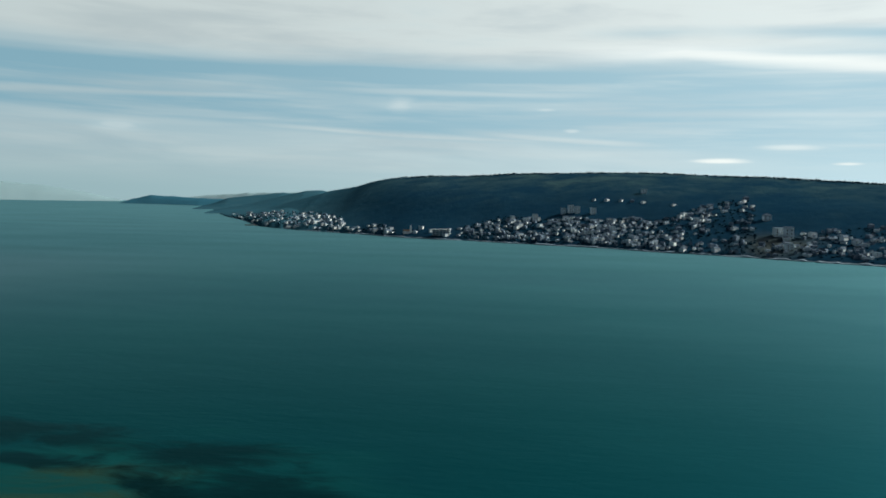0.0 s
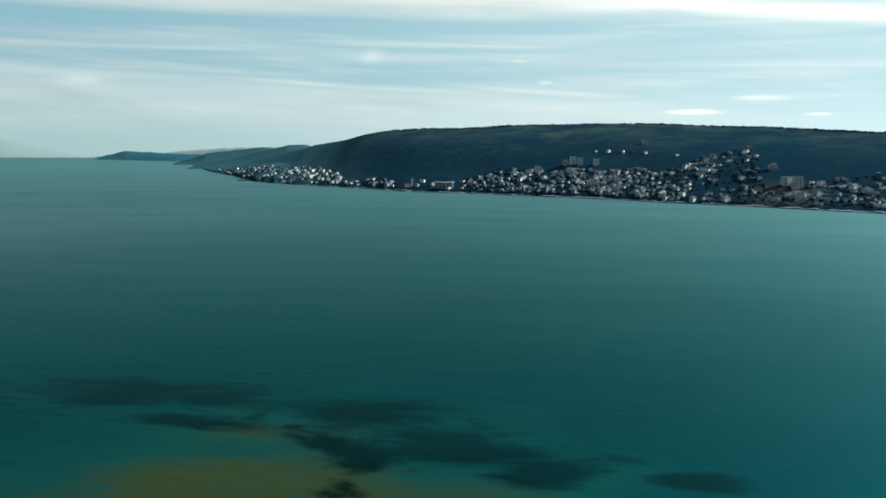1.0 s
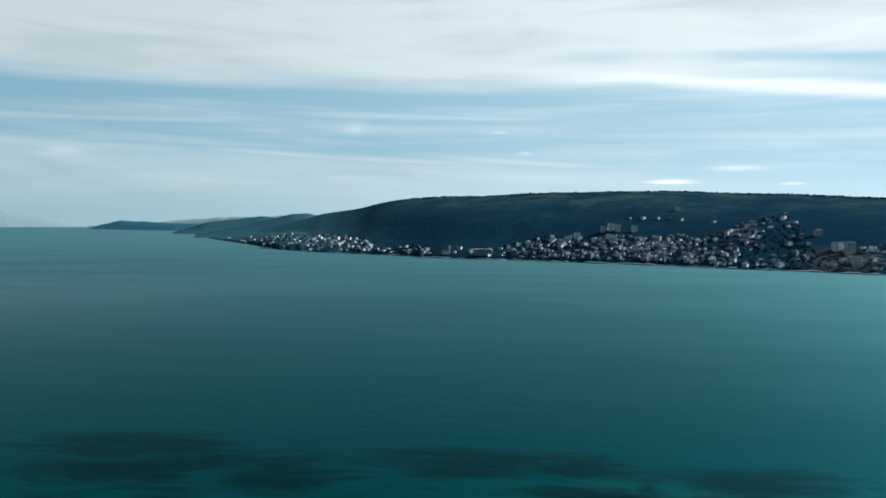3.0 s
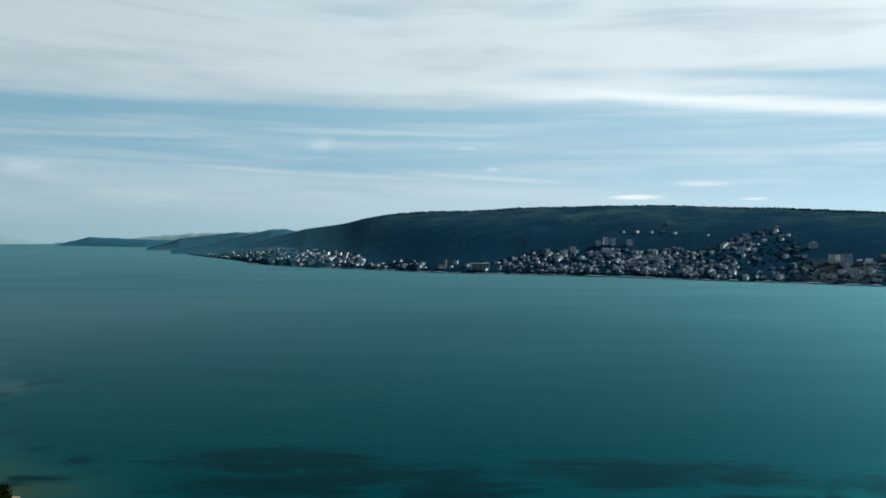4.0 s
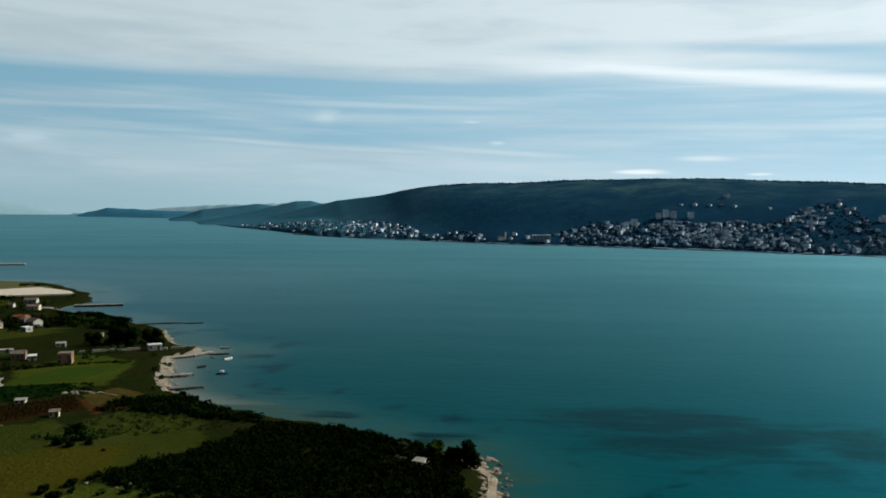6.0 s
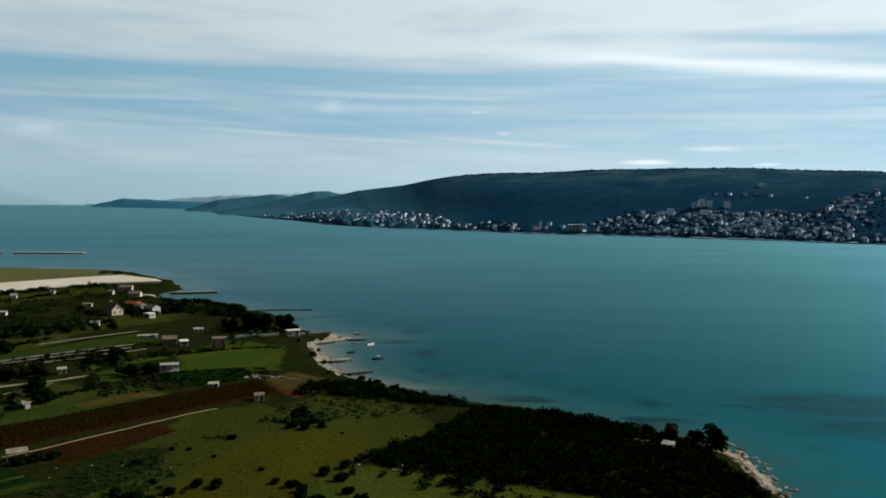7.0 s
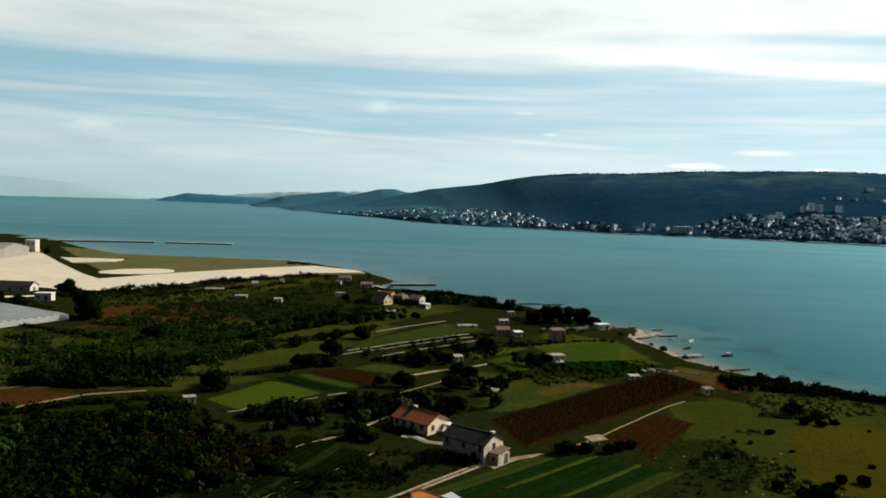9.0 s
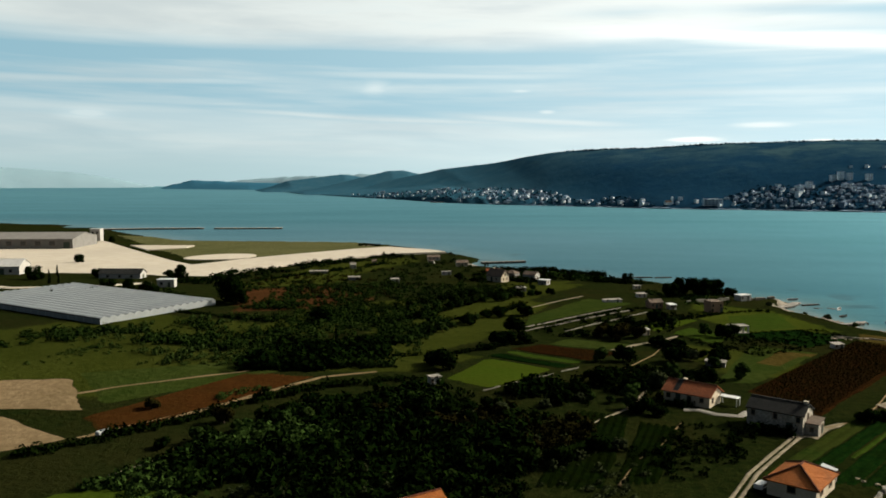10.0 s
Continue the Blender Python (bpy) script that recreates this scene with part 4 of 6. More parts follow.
track("road_farm_middle", "overgrown pale farm track", [(-372, 99), (-366, 108), (-362, 118)], 0.7, M["gravel"])
track("beach", "narrow shingle beach", [(-296, 176), (-301.5, 186), (-307.5, 203), (-312, 216), (-308, 229)], 4.5, M["beach"], 0.12)
track("beach_north", "narrow shingle beach", [(-308, 229), (-322, 244), (-336, 271)], 3.0, M["beach"], 0.12)
track("beach_village", "pale quay and shingle below the village", [(-408, 317.5), (-402, 319.5), (-397.5, 326), (-397.5, 331)], 3.2, M["jetty_stone"], 0.2)
track("beach_point", "narrow strip of pale shore rock", [(-225.5, 112), (-225, 124), (-231, 136)], 2.4, M["rock"], 0.5)

# ---------------------------------------------------------------- vegetation
def leaf_cloud(rng, blobs, per_blob, size, squash=0.8):
    """Triangles of leaves over a set of blobs (x, y, z, radius): arrays of corners (n, 3, 3)."""
    out = []
    for bx, by, bz, br in blobs:
        d = rng.normal(size=(per_blob, 3))
        d /= np.linalg.norm(d, axis=1)[:, None]
        c = d * br * rng.uniform(0.55, 1.08, (per_blob, 1)) * (1, 1, squash) + (bx, by, bz)
        t1 = np.cross(d, rng.normal(size=(per_blob, 3)))
        t1 /= np.linalg.norm(t1, axis=1)[:, None] + 1e-9
        t2 = np.cross(d, t1) + d * rng.uniform(-0.7, 0.7, (per_blob, 1))
        s = size * rng.uniform(0.6, 1.4, (per_blob, 1))
        out.append(np.stack([c - t1 * s, c + t1 * s * 0.9 - t2 * s * 0.3, c + t2 * s * 1.1, ], 1))
    return np.concatenate(out)


def tri_mesh(name, tris, material):
    n = len(tris)
    me = bpy.data.meshes.new(name)
    me.vertices.add(n * 3)
    me.vertices.foreach_set("co", tris.reshape(-1).astype(np.float32))
    me.loops.add(n * 3)
    me.loops.foreach_set("vertex_index", np.arange(n * 3, dtype=np.int32))
    me.polygons.add(n)
    me.polygons.foreach_set("loop_start", np.arange(0, n * 3, 3, dtype=np.int32))
    me.polygons.foreach_set("loop_total", np.full(n, 3, dtype=np.int32))
    me.update(calc_edges=True)
    me.materials.append(material)
    return me


def limb(bm, a, b, ra, rb, n=6):
    a, b = Vector(a), Vector(b)
    q = (b - a).to_track_quat("Z", "Y")
    rings = []
    for p, r in ((a, ra), (b, rb)):
        rings.append([bm.verts.new(p + q @ Vector((r * math.cos(6.2832 * k / n), r * math.sin(6.2832 * k / n), 0))) for k in range(n)])
    for k in range(n):
        bm.faces.new((rings[0][k], rings[0][(k + 1) % n], rings[1][(k + 1) % n], rings[1][k]))
    bm.faces.new(rings[1])


def tree(label, height, spread, leaf, seed, kind="round", leaves=150):
    """A tree: tapered trunk with limbs, and a crown of many leaf clumps."""
    rng = np.random.default_rng(seed)
    root = thing("tree", pose(0, 0, -500), label, "tree", "trees of the plain")
    bm = bmesh.new()
    th = height * (0.12 if kind == "round" else 0.15)
    limb(bm, (0, 0, -0.2), (0.05, 0, th), 0.06 * height ** 0.8, 0.045 * height ** 0.8)
    blobs = []
    if kind == "round":
        for k in range(9):
            a, r = k * 2.4 + rng.uniform(0, 0.8), spread * rng.uniform(0.15, 0.62)
            z = height * rng.uniform(0.2, 0.72)
            blobs.append((r * math.cos(a), r * math.sin(a), z, spread * rng.uniform(0.32, 0.5)))
            limb(bm, (0.05, 0, th), (r * 0.8 * math.cos(a), r * 0.8 * math.sin(a), z), 0.03 * height ** 0.8, 0.01 * height ** 0.8, 5)
    else:
        limb(bm, (0.05, 0, th), (0, 0, height * 0.92), 0.045 * height ** 0.8, 0.01, 5)
        for k in range(8):
            s = k / 7
            blobs.append((rng.uniform(-0.1, 0.1) * spread, rng.uniform(-0.1, 0.1) * spread, height * (0.14 + 0.8 * s), spread * (0.62 - 0.42 * s)))
    part("trunk", bm, M["bark"], root)
    crown = new("crown", tri_mesh("crown", leaf_cloud(rng, blobs, leaves, 0.07 * spread + 0.08), leaf))
    crown.parent = root
    return root


TREES = {
    "broad": tree("broad dark evergreen tree in the fields", 3.3, 2.4, M["leaf_a"], 1),
    "broad_b": tree("broad dark evergreen tree in the fields", 2.9, 2.4, M["leaf_a"], 2),
    "olive": tree("silvery olive tree among the plots", 2.6, 1.6, M["leaf_c"], 3),
    "fruit": tree("low olive-green fruit tree", 2.8, 1.5, M["leaf_b"], 4),
    "pine": tree("tall dark cypress-like tree", 6.0, 1.2, M["leaf_a"], 5, "spire"),
    "big": tree("large dense dark tree by the shore", 6.2, 3.6, M["leaf_a"], 6, leaves=220),
    "low": tree("low dense dark evergreen shore shrub", 1.55, 1.4, M["leaf_a"], 8),
    "dry": tree("small rusty-leaved autumn fruit tree", 2.6, 1.5, M["leaf_d"], 7),
}


def plant(kind, x, y, scale=1.0):
    return copy_thing(TREES[kind], pose(x, y, gz(x, y) - 0.05, 0, 0, random.uniform(0, 360)) @ Matrix.Diagonal((scale, scale, scale * random.uniform(0.9, 1.12), 1)))


for x, y, k, s in ((-347, 262.7, "big", 0.6), (-330, 231, "big", 1.1), (-325, 236, "big", 0.95), (-335, 233, "big", 1.05), (-339, 228, "big", 0.8), (-322, 231, "broad", 1.0),
                   (-350.3, 180, "broad", 1.1), (-348, 176, "fruit", 1), (-340, 164, "broad", 0.9), (-337.5, 168, "broad_b", 0.9), (-343, 166, "fruit", 1), (-382.4, 163.2, "broad", 1.1), (-383.4, 151, "broad", 1.0),
                   (-380, 152.5, "broad_b", 0.8), (-385.5, 150, "broad", 0.8), (-380, 184.7, "broad_b", 1.1), (-354, 138.5, "broad", 1), (-348, 136, "fruit", 0.9), (-351, 141, "olive", 1), (-393.5, 128, "broad", 1.1),
                   (-395, 131, "broad_b", 1.1), (-425, 170, "broad", 1.2), (-456, 197, "big", 1.3), (-452, 192, "big", 1), (-361.5, 157, "dry", 1.3), (-357.4, 160.5, "dry", 1.3), (-364.4, 161, "dry", 1.4), (-360, 163.5, "dry", 1.2), (-362, 160, "broad", 0.9),
                   (-493.4, 249, "big", 0.94), (-500, 255, "broad", 0.91), (-540.8, 242, "big", 0.84), (-537, 240, "broad", 0.98), (-526.4, 229, "pine", 0.77), (-524, 230, "pine", 0.63), (-540, 255, "pine", 0.7), (-561, 304, "big", 0.7),
                   (-498, 213, "big", 0.77), (-492, 212, "big", 0.7), (-487, 213, "broad", 0.98), (-483, 208, "broad_b", 0.98), (-523, 251, "big", 0.63), (-610, 419, "big", 0.7), (-626, 419, "big", 0.7),
                   (-363, 138, "broad", 1), (-367, 137.5, "fruit", 1), (-352, 123.5, "broad", 0.9), (-346, 127, "fruit", 1), (-368.6, 121, "broad", 1.1), (-364, 117, "broad_b", 0.9), (-360, 120, "olive", 1.2), (-357, 125, "fruit", 1.1),
                   (-366, 125, "broad", 0.8), (-365, 113, "fruit", 1), (-336, 105, "broad_b", 0.8), (-228.5, 127.5, "big", 0.75), (-231, 129.5, "broad", 0.8), (-235, 131, "fruit", 1), (-240, 134, "olive", 0.8), (-234, 134, "fruit", 0.9),
                   (-296, 180, "fruit", 0.4), (-300, 176, "olive", 0.4), (-304, 190, "fruit", 0.6), (-308, 196, "olive", 0.7), (-309, 208, "fruit", 0.49), (-316, 215, "olive", 0.56), (-292, 172, "broad", 0.4), (-288, 169, "broad_b", 0.4),
                   (-371, 270, "broad", 0.63), (-366, 276, "broad_b", 0.56), (-361, 274, "fruit", 0.7), (-355, 268, "fruit", 0.63), (-376, 283, "broad", 0.49), (-402, 262, "broad", 0.84), (-397, 258, "broad_b", 0.7), (-410, 330, "olive", 0.7), (-414, 360, "olive", 0.63), (-412, 352, "olive", 0.56),
                   (-297, 135.5, "broad_b", 0.8), (-294, 133, "fruit", 0.8), (-304.7, 122.0, "low", 0.64), (-296.9, 129.9, "low", 0.94), (-294.8, 129.0, "low", 0.77), (-292.4, 130.8, "low", 0.68), (-314.0, 108.6, "low", 0.68), (-311.3, 96.5, "low", 0.77), (-309.2, 94.1, "low", 0.94), (-307.6, 94.0, "low", 1.1), (-306.2, 94.6, "low", 0.77), (-304.8, 97.7, "low", 0.68), (-302.5, 100.7, "low", 0.77), (-299.9, 100.7, "low", 0.85), (-303.2, 91.3, "low", 0.85), (-288.4, 127.4, "low", 0.3), (-296.0, 107.7, "low", 0.42), (-292.8, 102.8, "low", 0.59), (-308.6, 101.2, "low", 0.51), (-304.4, 112.9, "low", 0.34), (-287.1, 107.3, "low", 0.85), (-284.8, 110.4, "low", 0.85), (-290.2, 101.8, "low", 0.77), (-288.7, 100.1, "low", 0.77), (-284.3, 105.0, "low", 0.85), (-288.2, 97.8, "low", 0.85), (-286.0, 96.3, "low", 0.94), (-282.6, 100.3, "low", 0.68), (-280.4, 96.6, "low", 0.94), (-311.7, 115.4, "low", 0.42), (-309.2, 115.9, "low", 0.42),
                   (-386, 181, "broad", 0.7), (-392, 170, "broad_b", 0.7), (-397, 161, "fruit", 0.9), (-430, 100, "dry", 0.9), (-418, 95, "dry", 1.1), (-330, 107, "low", 1), (-328.4, 108.6, "low", 0.9), (-333, 106.4, "low", 0.9), (-326.8, 109.8, "low", 0.8)):
    plant(k, x, y, s)
rnd = random.Random(5)
for (x1, y1), (x2, y2), n, kinds in (((-404, 184), (-372, 228), 13, ("broad", "broad_b", "fruit")), ((-412, 190), (-378, 236), 12, ("broad", "broad_b", "fruit")), ((-399, 160), (-384, 190), 6, ("fruit", "broad_b")),
                                     ((-346, 141), (-357, 156), 7, ("fruit", "broad_b")), 
                                     ((-410, 92), (-398, 108), 6, ("broad", "fruit")), ((-421, 84), (-409, 100), 8, ("broad_b", "fruit")), ((-425, 142), (-404, 136), 10, ("broad", "broad_b", "pine")), ((-418, 138), (-402, 150), 8, ("broad", "broad_b")), ((-408, 80), (-372, 112), 16, ("broad", "olive", "dry")), ((-412, 96), (-382, 106), 14, ("broad_b", "dry", "fruit")), ((-400, 70), (-368, 92), 14, ("olive", "broad_b", "fruit")), ((-376, 116), (-362, 104), 8, ("broad_b", "fruit"))):
    for k in range(n):
        s = (k + rnd.uniform(0, 0.8)) / n
        plant(rnd.choice(kinds), x1 + (x2 - x1) * s + rnd.uniform(-1, 1), y1 + (y2 - y1) * s + rnd.uniform(-1, 1), rnd.uniform(0.5, 0.9))
for k in list(TREES):
    root = TREES[k]
    for o in (*root.children_recursive, root):
        bpy.data.objects.remove(o)


def in_poly(x, y, poly):
    ins = np.zeros(x.shape, bool)
    for (x1, y1), (x2, y2) in zip(poly, poly[1:] + poly[:1]):
        if y1 != y2:
            ins ^= ((y1 > y) != (y2 > y)) & (x < (x2 - x1) * (y - y1) / (y2 - y1) + x1)
    return ins


def scatter(name, label, poly, count, low, high, leaf, seed, clump=0.0, category="scrub", tris=54, flat=0.75):
    """A cover of bushes over a stretch of ground, as one mesh."""
    rng = np.random.default_rng(seed)
    P = np.array(poly, float)
    tries = rng.uniform(P.min(0), P.max(0), (count * 6, 2))
    keep = in_poly(tries[:, 0], tries[:, 1], poly) & (shore_distance(tries[:, 0], tries[:, 1]) > 2.0)
    if clump:
        keep &= value_noise(tries[:, 0] / 9, tries[:, 1] / 9, seed) + 0.4 * rng.uniform(-1, 1, len(tries)) > clump
    pts = tries[keep][:count]
    forms = [leaf_cloud(rng, [(0, 0, 0.5, 0.62), (0.45, 0.2, 0.38, 0.42), (-0.35, -0.3, 0.36, 0.4)], tris // 3 + 1, 0.17, flat) for _ in range(6)]
    z = ground(pts[:, 0], pts[:, 1])
    out = []
    for (x, y), h in zip(pts, z):
        f = forms[rng.integers(6)]
        a, s = rng.uniform(0, 6.283), low + (high - low) * rng.random() ** 2.2 * 1.25
        c, n = math.cos(a), math.sin(a)
        R = np.array([[c, -n, 0], [n, c, 0], [0, 0, rng.uniform(0.8, 1.2)]]) * s
        out.append(f @ R.T + (x, y, h - 0.08))
    ob = new(name, tri_mesh(name, np.concatenate(out), leaf))
    return tagged(ob, label, category, kind="stuff")


def hedge(label, pts, low, high, leaf, seed, gap=0.55, spread=0.55):
    """A hedge of close bushes along a line."""
    rng = np.random.default_rng(seed)
    out = []
    forms = [leaf_cloud(rng, [(0, 0, 0.5, 0.62), (0.45, 0.2, 0.38, 0.42), (-0.35, -0.3, 0.36, 0.4)], 18, 0.18, 0.8) for _ in range(5)]
    for (x1, y1), (x2, y2) in zip(pts, pts[1:]):
        for k in range(int(math.hypot(x2 - x1, y2 - y1) / gap)):
            u = k * gap / math.hypot(x2 - x1, y2 - y1)
            x, y = x1 + (x2 - x1) * u + rng.normal() * spread, y1 + (y2 - y1) * u + rng.normal() * spread
            thin = 0.75 + 0.35 * float(value_noise(x / 6, y / 6, seed))
            out.append(forms[rng.integers(5)] * (low + (high - low) * rng.random()) * thin + (x, y, gz(x, y) - 0.1))
    ob = new("hedge", tri_mesh("hedge", np.concatenate(out), leaf))
    return tagged(ob, label, "hedge", "hedges of the plain")


# the first two rows are added to darken house fronts that lie in shade
for lb, pts, lo, hi, lf in (("dark shrubs added to darken the stone house front", [(-352.6, 100.8), (-350.2, 99.2), (-347.9, 97.6), (-350.4, 98.7), (-352.9, 100.3)], 1.5, 2.5, "leaf_a"), ("dark shrubs added to darken the farmhouse front", [(-361.2, 111.6), (-359.4, 110.6), (-357.8, 109.6), (-359.4, 110.2)], 0.9, 1.6, "leaf_a"), ("dark shore trees north of the village", [(-389, 301), (-379, 299), (-369, 293.5), (-359, 285), (-352, 279)], 1.2, 2.6, "leaf_a"),
                            ("dark garden bushes between the village houses", [(-398, 262), (-394, 270), (-385, 263), (-380, 272), (-388, 286), (-398, 292)], 0.9, 2.0, "leaf_a"), ("dark hedge beside the crop strips", [(-388, 145), (-383, 150), (-378, 154)], 0.8, 1.6, "leaf_a"), ("ragged hedge near the airfield", [(-467, 245), (-460, 268), (-448, 292), (-436, 316)], 0.8, 1.8, "leaf_a"), ("dense dark hedge along the shore", [(-290, 162), (-285, 157), (-281.6, 152.5), (-268, 149.5), (-255, 146), (-244, 140), (-235, 134)], 1.1, 1.8, "leaf_a"),
                            ("dark overgrown hedge between pastures", [(-411, 164), (-404.4, 178), (-398, 193.6), (-388, 216), (-380, 240)], 0.9, 2.0, "leaf_a"),
                            ("dark overgrown hedge between pastures", [(-401, 169), (-393, 180), (-384, 193), (-380, 206)], 0.8, 1.8, "leaf_a"),
                            ("dark overgrown hedge between pastures", [(-436, 150), (-420, 176), (-404, 204), (-394, 232)], 0.8, 1.8, "leaf_a"),
                            ("ragged dark hedge behind the crops", [(-403, 136), (-393, 140), (-386, 146), (-382, 158)], 0.8, 1.9, "leaf_a"),
                            ("ragged dark hedge below the greenhouse", [(-462, 178), (-446, 172), (-434, 168)], 0.8, 1.7, "leaf_a"),
                            ("low dark hedge beside the ploughed field", [(-422.5, 105.5), (-420.5, 110.5), (-416.5, 111.5)], 0.7, 1.4, "leaf_b"),
                            ("low dark hedge below the ploughed field", [(-436, 80), (-427, 90), (-418, 104), (-410, 114), (-398, 120)], 0.8, 1.9, "leaf_a"),
                            ("dark hedge between garden plots", [(-349, 165), (-343, 152), (-347, 142)], 0.6, 1.3, "leaf_a"),
                            ("dark hedge between garden plots", [(-340, 190), (-330, 200), (-318, 206)], 0.6, 1.4, "leaf_a")):
    hedge(lb, pts, lo, hi, M[lf], len(pts) * 7 + int(-pts[0][0]))
scatter("north_thicket", "dense dark thicket between the pastures and the airfield", [(-430, 152), (-412, 162), (-407, 169), (-402, 187), (-391, 206), (-382, 222), (-392, 246), (-420, 250), (-452, 232), (-440, 190)], 950, 0.5, 1.5, M["leaf_e"], 58, 0.0)
scatter("north_thicket_olive", "mixed olive scrub between the pastures and the airfield", [(-430, 152), (-407, 169), (-402, 187), (-391, 206), (-382, 222), (-392, 246), (-420, 250), (-452, 232), (-440, 190)], 800, 0.3, 1.0, M["leaf_b"], 88, -0.1)
scatter("coast_trees", "dark shore shrubs along the northern coast", [(-380, 270), (-364, 287), (-350, 268), (-342, 258), (-356, 262)], 150, 0.8, 2.0, M["leaf_a"], 57, -0.2)
scatter("village_trees", "dark garden bushes among the village houses", [(-402, 262), (-398, 278), (-382, 296), (-368, 280), (-372, 256), (-388, 250)], 230, 0.6, 1.9, M["leaf_a"], 56, -0.1)
scatter("dark_clump", "tall dark thicket at the end of the ploughed field", [(-426, 123), (-426, 140), (-414, 142), (-406, 150), (-404, 134), (-414, 124)], 420, 1.0, 2.4, M["leaf_a"], 60, -0.3)
scatter("meadow_patch", "brownish low thicket in the meadow", [(-303, 133), (-296, 140), (-290, 137), (-294, 132)], 90, 0.4, 1.0, M["leaf_b"], 59)
scatter("thicket", "dense dark evergreen thicket by the shore", [(-226, 60), (-228, 112), (-232, 132), (-252, 146), (-264, 150), (-268, 143), (-274, 129), (-282, 118), (-284, 112), (-277, 111), (-264, 106), (-252, 104), (-246, 92), (-246, 60)], 4600, 0.45, 1.3, M["leaf_a"], 61)
scatter("thicket_edge", "dark shrubs dotted over the grass beside the thicket", [(-294, 78), (-293, 96), (-290, 104), (-286, 109), (-278, 110), (-262, 104), (-252, 100), (-248, 78)], 300, 0.4, 1.3, M["leaf_a"], 62, -0.1)
scatter("meadow_patch_far", "brownish low scrub behind the meadow", [(-300, 132), (-290, 136), (-276, 142), (-268, 150), (-284, 158), (-297, 152), (-303, 142)], 420, 0.2, 0.7, M["leaf_b"], 58, 0.0)
scatter("meadow_shrubs", "low olive shrubs along the rough edge of the meadow", [(-326, 90), (-318, 112), (-308, 124), (-303, 122), (-308, 108), (-306, 100), (-296, 97), (-293, 84), (-310, 82)], 620, 0.12, 0.55, M["leaf_b"], 63, 0.1)
scatter("shore_scrub", "low scrub behind the shore", [(-303, 154), (-268, 152), (-284, 165), (-295, 172), (-302, 170)], 420, 0.4, 1.3, M["leaf_a"], 64, -0.3)
scatter("orchard_scrub", "overgrown dark green orchard scrub", [(-410, 104), (-396, 116), (-386, 113), (-376, 121), (-366, 121), (-371, 108), (-379, 100), (-380, 66), (-410, 66), (-420, 80)], 1500, 0.5, 2.1, M["leaf_a"], 65, 0.05)
scatter("autumn_scrub", "rusty brown scrub among dark bushes", [(-398, 112), (-385, 112), (-368, 110), (-371, 95), (-384, 82), (-398, 92)], 420, 0.4, 1.3, M["leaf_d"], 66, 0.2)
scatter("silver_scrub", "silvery green scrub among dark bushes", [(-412, 98), (-392, 112), (-380, 98), (-366, 84), (-372, 66), (-410, 72)], 260, 0.4, 1.0, M["leaf_c"], 67, 0.3)
scatter("olive_scrub", "olive green bushes in the overgrown orchard", [(-418, 66), (-416, 86), (-404, 94), (-392, 86), (-388, 66)], 420, 0.3, 1.1, M["leaf_b"], 80, 0.1)
scatter("garden_scrub", "dark bushes round the farmhouses", [(-372, 120), (-362, 134), (-350, 132), (-349, 124), (-356, 118), (-362, 112)], 360, 0.4, 1.2, M["leaf_a"], 68, -0.3)
scatter("lane_scrub", "rusty scrub beside the lane", [(-362, 100), (-354, 104), (-352, 96), (-356, 88), (-364, 80), (-370, 88)], 200, 0.3, 0.9, M["leaf_a"], 69, 0.1)
scatter("north_scrub", "dark scrub and hedges of the northern fields", [(-470, 215), (-482, 262), (-458, 318), (-432, 352), (-408, 352), (-384, 300), (-372, 236), (-404, 186), (-440, 176)], 650, 0.5, 1.6, M["leaf_e"], 70, 0.2)
scatter("north_scrub_dry", "brownish scrub of the northern fields", [(-462, 205), (-470, 260), (-430, 300), (-400, 260), (-420, 200)], 350, 0.5, 1.2, M["leaf_d"], 71, 0.15)
scatter("west_scrub", "dark scrub below the greenhouse", [(-500, 118), (-480, 150), (-452, 166), (-446, 196), (-404, 186), (-392, 160), (-400, 128), (-426, 126), (-446, 142)], 1300, 0.5, 1.7, M["leaf_e"], 72, 0.15)
scatter("west_scrub_olive", "olive scrub below the greenhouse", [(-500, 118), (-480, 150), (-446, 176), (-398, 176), (-400, 128), (-430, 126)], 800, 0.4, 1.3, M["leaf_b"], 73, 0.1)
scatter("hedge", "dark hedge between plots", [(-424, 72), (-416, 88), (-404, 104), (-396, 112), (-390, 108), (-404, 90), (-414, 70)], 600, 0.5, 1.5, M["leaf_b"], 74, -0.3)
scatter("field_scrub", "bushes between the garden plots", [(-372, 158), (-350, 168), (-338, 196), (-345, 214), (-362, 190), (-380, 166)], 260, 0.4, 1.2, M["leaf_a"], 75, 0.1)
scatter("plot_scrub", "low plants in the vegetable plots", [(-345, 156), (-332, 172), (-316, 180), (-312, 172), (-326, 154), (-338, 146)], 520, 0.25, 0.7, M["leaf_a"], 76, 0.0)
scatter("coast_scrub", "low scrub along the northern shore", [(-316, 205), (-324, 240), (-345, 268), (-372, 300), (-380, 290), (-352, 250), (-340, 215), (-325, 200)], 700, 0.4, 1.3, M["leaf_b"], 77, 0.1)
scatter("far_shrubs", "dark bushes along the edge of the apron", [(-490, 236), (-484, 276), (-460, 328), (-440, 356), (-432, 348), (-452, 316), (-470, 270), (-478, 232)], 420, 0.8, 1.8, M["leaf_a"], 78, -0.2)
